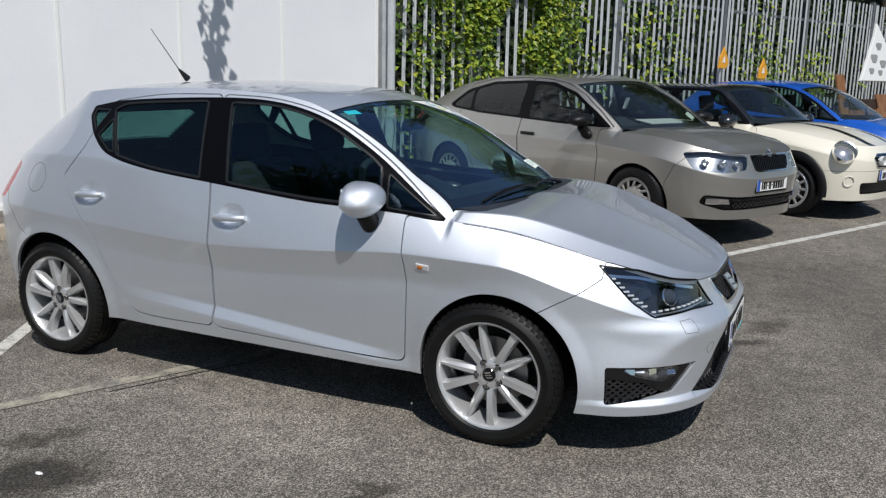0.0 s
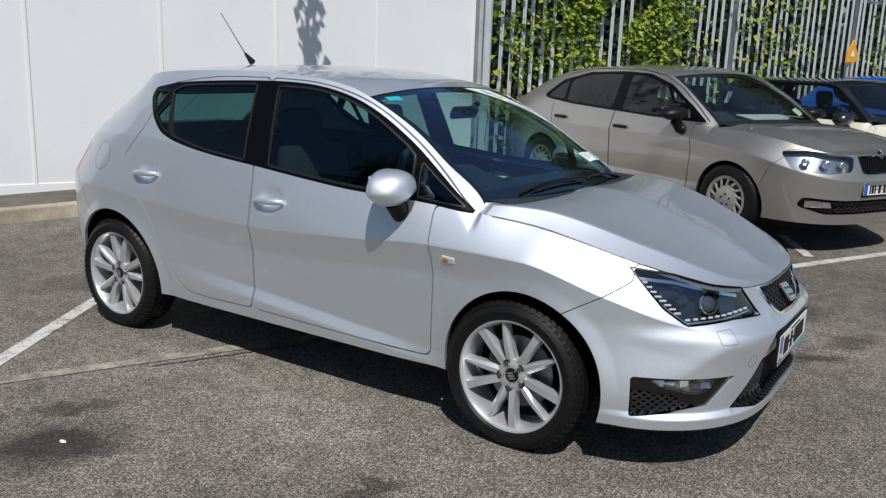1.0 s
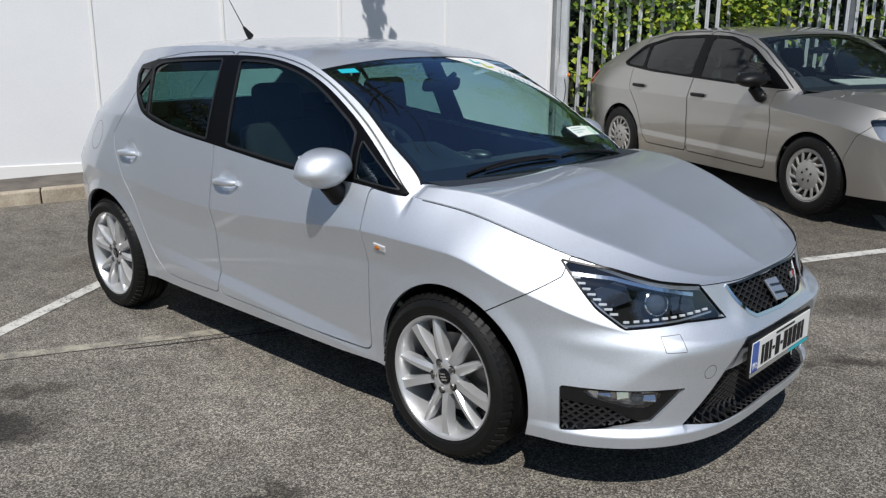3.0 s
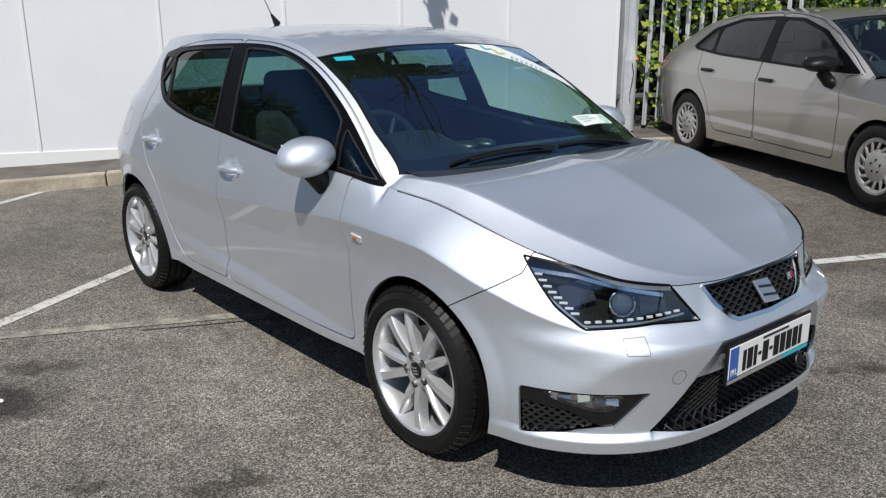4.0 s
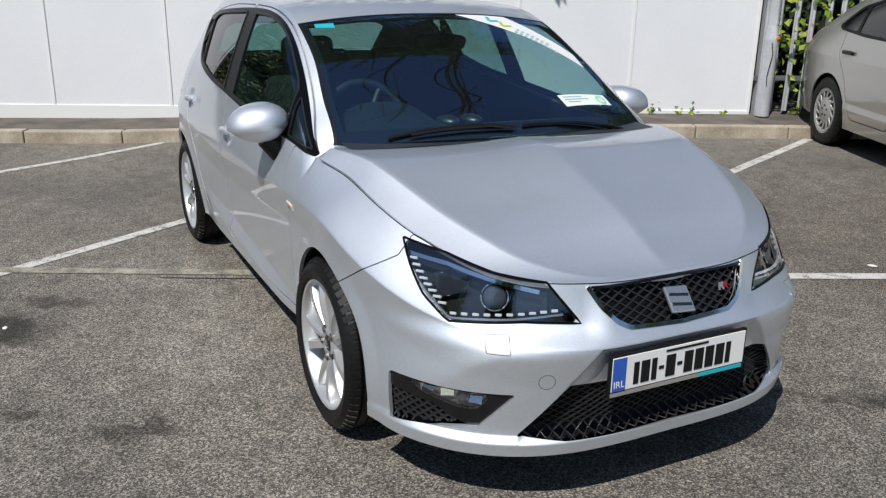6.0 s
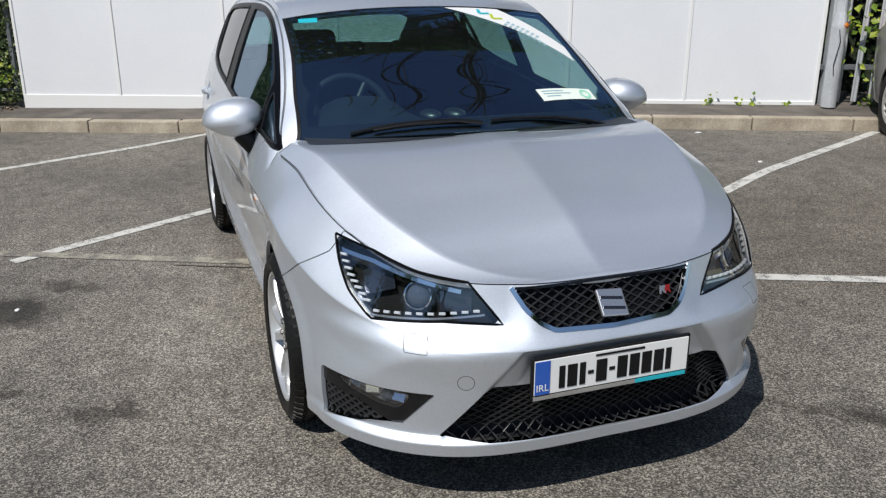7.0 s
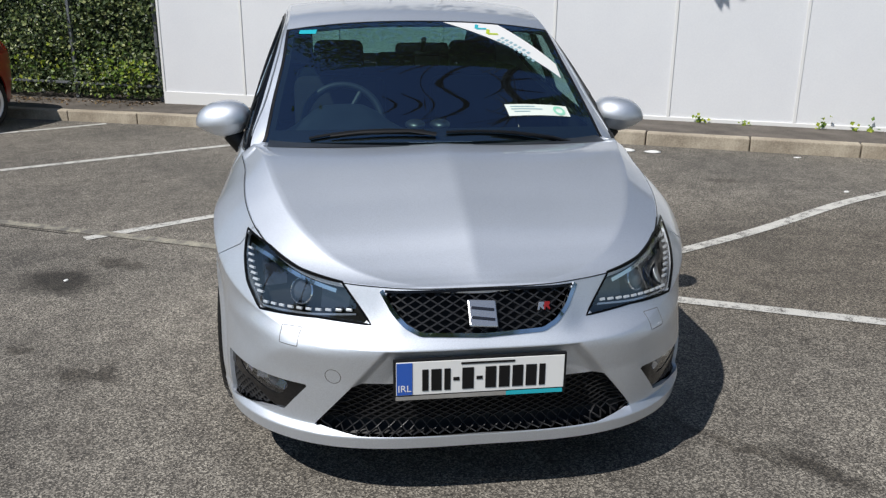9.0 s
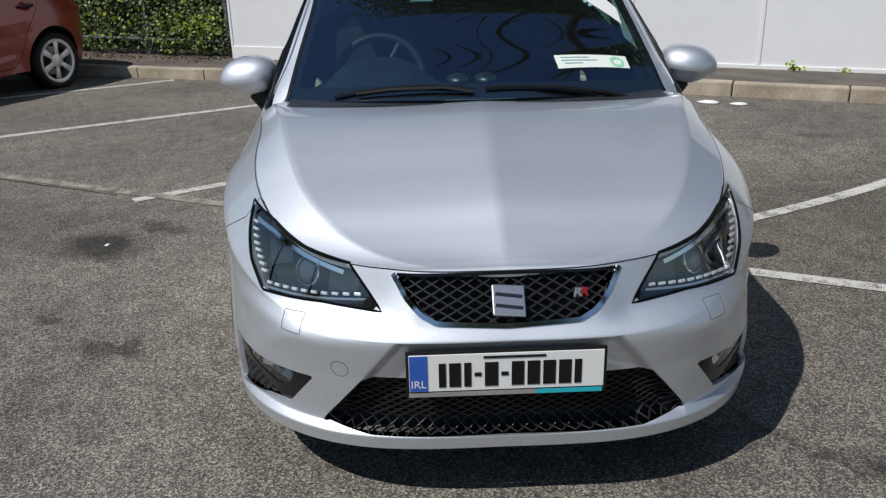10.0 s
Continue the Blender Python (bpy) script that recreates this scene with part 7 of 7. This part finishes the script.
# a tree behind the wall that overhangs it, and trees across the yard
p = Vector((-5.8, 4.6, 0))


def high_enough(c):
    """Leaves that leave the wall's lower part in the sun."""
    r_ = (c[:, 0] + p.x) * OUT.x + (c[:, 1] + p.y) * OUT.y
    d = c + np.array([p.x - 0.85, p.y, -1.1])
    return (c[:, 2] > 2.5 + np.maximum(r_ + 4.6, 0) / 0.613) & (d[:, 0] / np.linalg.norm(d, axis=1) < -0.43)


over = tree("broadleaf_tree", "leafy tree behind the white wall with overhanging boughs", 12.0, 4.4, 36000, 0.15, 21, lean=(3.0, -2.6), clear=high_enough)
over.matrix_world = Matrix.Translation(p)
far = tree("broadleaf_tree", "tall leafy tree across the yard", 9.5, 3.4, 5500, 0.26, 33)
far.matrix_world = Matrix.Translation((9, -15, 0))
for x, y, s, a in ((1.5, -17.5, 0.95, 70), (-7, -14, 1.05, 150), (16, -9, 1.0, 200), (19, 2, 1.1, 290), (17, 13, 0.9, 20), (-2.6, 12.6, 0.9, 40), (-0.4, 17.0, 1.1, 310), (3.2, 21.0, 1.1, 100)):
    copy_thing(far, pose(x, y, 0, 0, 0, a) @ Matrix.Diagonal((s, s, s, 1)))

# the twig whose shadow falls on the wall
twig = thing("overhanging_branch", "thin leafy branch hanging over the white wall", "branch")
tip = on_wall(2.1, 0, 1.35) + TO_SUN * (1.25 / TO_SUN.dot(OUT))
rootp = on_wall(3.0, -1.4, 5.6)
bm = bmesh.new()
path = [rootp.lerp(tip + Vector((0, 0, 1.3)), t) + Vector((0, 0, 0.5 * math.sin(t * math.pi))) for t in np.linspace(0, 1, 8)] + [tip + Vector((0.03, 0.02, 0.7)), tip]
tube(bm, path, 0.03, 0.003, 6)
part("twig", bm, BARK, twig)
n = 150
t = rng.random(n)
c = np.array([tuple(tip + Vector((0.03, 0.02, 1.25)) * 1.0 * 0 + (path[-3] - tip) * float(k)) for k in t]) + rng.normal(0, 0.07, (n, 3)) * (0.4 + t[:, None])
leaves("leaf_spray", c, rng.uniform(0.07, 0.13, n), np.tile(np.array([0.3, -0.3, 0.5]), (n, 1)), TREELEAF, "", "", twig, 0.8, 9)

# weeds at the wall's foot
for al, s in ((1.05, 1.0), (0.62, 0.8), (2.15, 1.0), (1.75, 0.6), (0.3, 0.6), (0.75, 0.5), (3.2, 0.5), (-0.5, 1.6), (-0.85, 1.4)):
    n = int(16 * s)
    base_z = kerb_z(al) + 0.122
    c = wall_points(al + rng.normal(0, 0.035 * s, n), 0.04 + np.abs(rng.normal(0, 0.025, n)), base_z + np.abs(rng.normal(0, 0.045 * s, n)))
    leaves("weed_tuft", c, rng.uniform(0.025, 0.05, n), OUTN + np.array([0, 0, 0.6]), IVY, "small green weed growing at the wall's foot", "weed", None, 0.6, int(abs(al) * 100))

# odds and ends by the far fence
SIGNYELLOW = material("sign_yellow", (0.72, 0.33, 0.02), 0.5)
sign_ = thing("triangular_sign", "yellow-orange warning sign on a stake above the parked cars", "sign")
bm = bmesh.new()
prism(bm, [(-0.15, -0.20), (0.10, -0.20), (0.17, -0.10), (0.01, 0.17), (-0.12, -0.02)], 0.03, Matrix.Translation(on_wall(-7.25, 0.2, 1.92)) @ pose(0, 0, 0, 0, 0, ang) @ pose(0, 0, 0, 90, 0, 0), 0.008)
part("board", bm, SIGNYELLOW, sign_)
bm = bmesh.new()
prism(bm, [(-0.05, -0.10), (0.05, -0.10), (0.01, 0.02)], 0.004, Matrix.Translation(on_wall(-7.25, 0.2, 1.92)) @ pose(0, 0, 0, 0, 0, ang) @ pose(0, 0, 0, 90, 0, 0) @ pose(0, 0, 0.031))
part("white_patch", bm, WHITEPLASTIC, sign_)
bm = bmesh.new()
rod(bm, on_wall(-7.25, 0.17, 0.2), on_wall(-7.25, 0.17, 1.85), 0.02, seg=10)
part("stake", bm, GALV, sign_)
copy_thing(sign_, Matrix.Translation(on_wall(-8.6, 0, 0) - on_wall(-7.25, 0, 0)) @ Matrix.Translation((0, 0, -0.16)))
TIMBER = varied("brown_timber", (0.14, 0.06, 0.025), (0.30, 0.14, 0.06), 0.6, 5, 60, 0.3, 0.002)
crate = thing("timber_board", "brown timber boards leaning by the far fence", "boards")
for k, (a_, w_, h_, t_) in enumerate(((-12.4, 1.6, 1.0, 12), (-13.6, 1.5, 1.1, 10), (-11.25, 0.35, 1.5, 14))):
    bm = bmesh.new()
    box(bm, (w_, 0.05, h_), Matrix.Translation(on_wall(a_, 0.6, 0.2 + h_ / 2)) @ pose(0, 0, 0, 0, 0, ang) @ pose(0, 0, 0, -t_, 0, 0), 0.008)
    part("board", bm, TIMBER, crate)
panel_ = thing("white_cutout", "white triangular cut-out board with dark blotches propped by the fence", "board")
bm = bmesh.new()
prism(bm, [(-0.85, -0.55), (0.85, -0.55), (0.55, 0.1), (0.05, 0.62), (-0.1, 0.35)], 0.06, Matrix.Translation(on_wall(-11.9, 0.8, 2.1)) @ pose(0, 0, 0, 0, 0, ang) @ pose(0, 0, 0, 80, 0, 0), 0.01)
part("board", bm, WHITEPLASTIC, panel_)
for x, y, r in ((0.05, 0.15, 0.12), (-0.2, -0.1, 0.14), (0.2, -0.2, 0.13), (-0.35, -0.35, 0.1), (0.05, -0.38, 0.09)):
    bm = bmesh.new()
    prism(bm, [(x + r * (1 + 0.25 * math.sin(3 * a)) * math.cos(a), y + 0.8 * r * (1 + 0.3 * math.cos(2 * a)) * math.sin(a)) for a in np.linspace(0, math.tau, 14)[:-1]], 0.01, Matrix.Translation(on_wall(-11.9, 0.8, 2.1)) @ pose(0, 0, 0, 0, 0, ang) @ pose(0, 0, 0, 80, 0, 0) @ pose(0, 0, 0.06))
    part("blotch", bm, HUBCAP, panel_)
# litter by the kerb
for x, y, s in ((-2.85, 2.2, 0.065), (-2.75, 2.42, 0.05), (-0.16, -1.85, 0.014), (-1.2, 3.3, 0.02), (-2.4, 3.6, 0.025), (0.9, 2.5, 0.02)):
    bm = bmesh.new()
    bmesh.ops.create_icosphere(bm, subdivisions=2, radius=1)
    for v in bm.verts:
        v.co = Vector((v.co.x * s * 1.4, v.co.y * s * 0.8, max(v.co.z, -0.2) * s * 0.28 + 0.2 * s * 0.3)) * (1 + 0.3 * noise.noise(v.co * 3 + Vector((x, y, 0))))
    bm.transform(pose(x, y, float(rise(x, y)) + 0.002, 0, 0, 40 * x))
    tagged(part("paper_scrap", bm, WHITEPLASTIC, smooth=True), "crumpled white scrap of litter lying on tarmac", "litter", "litter")
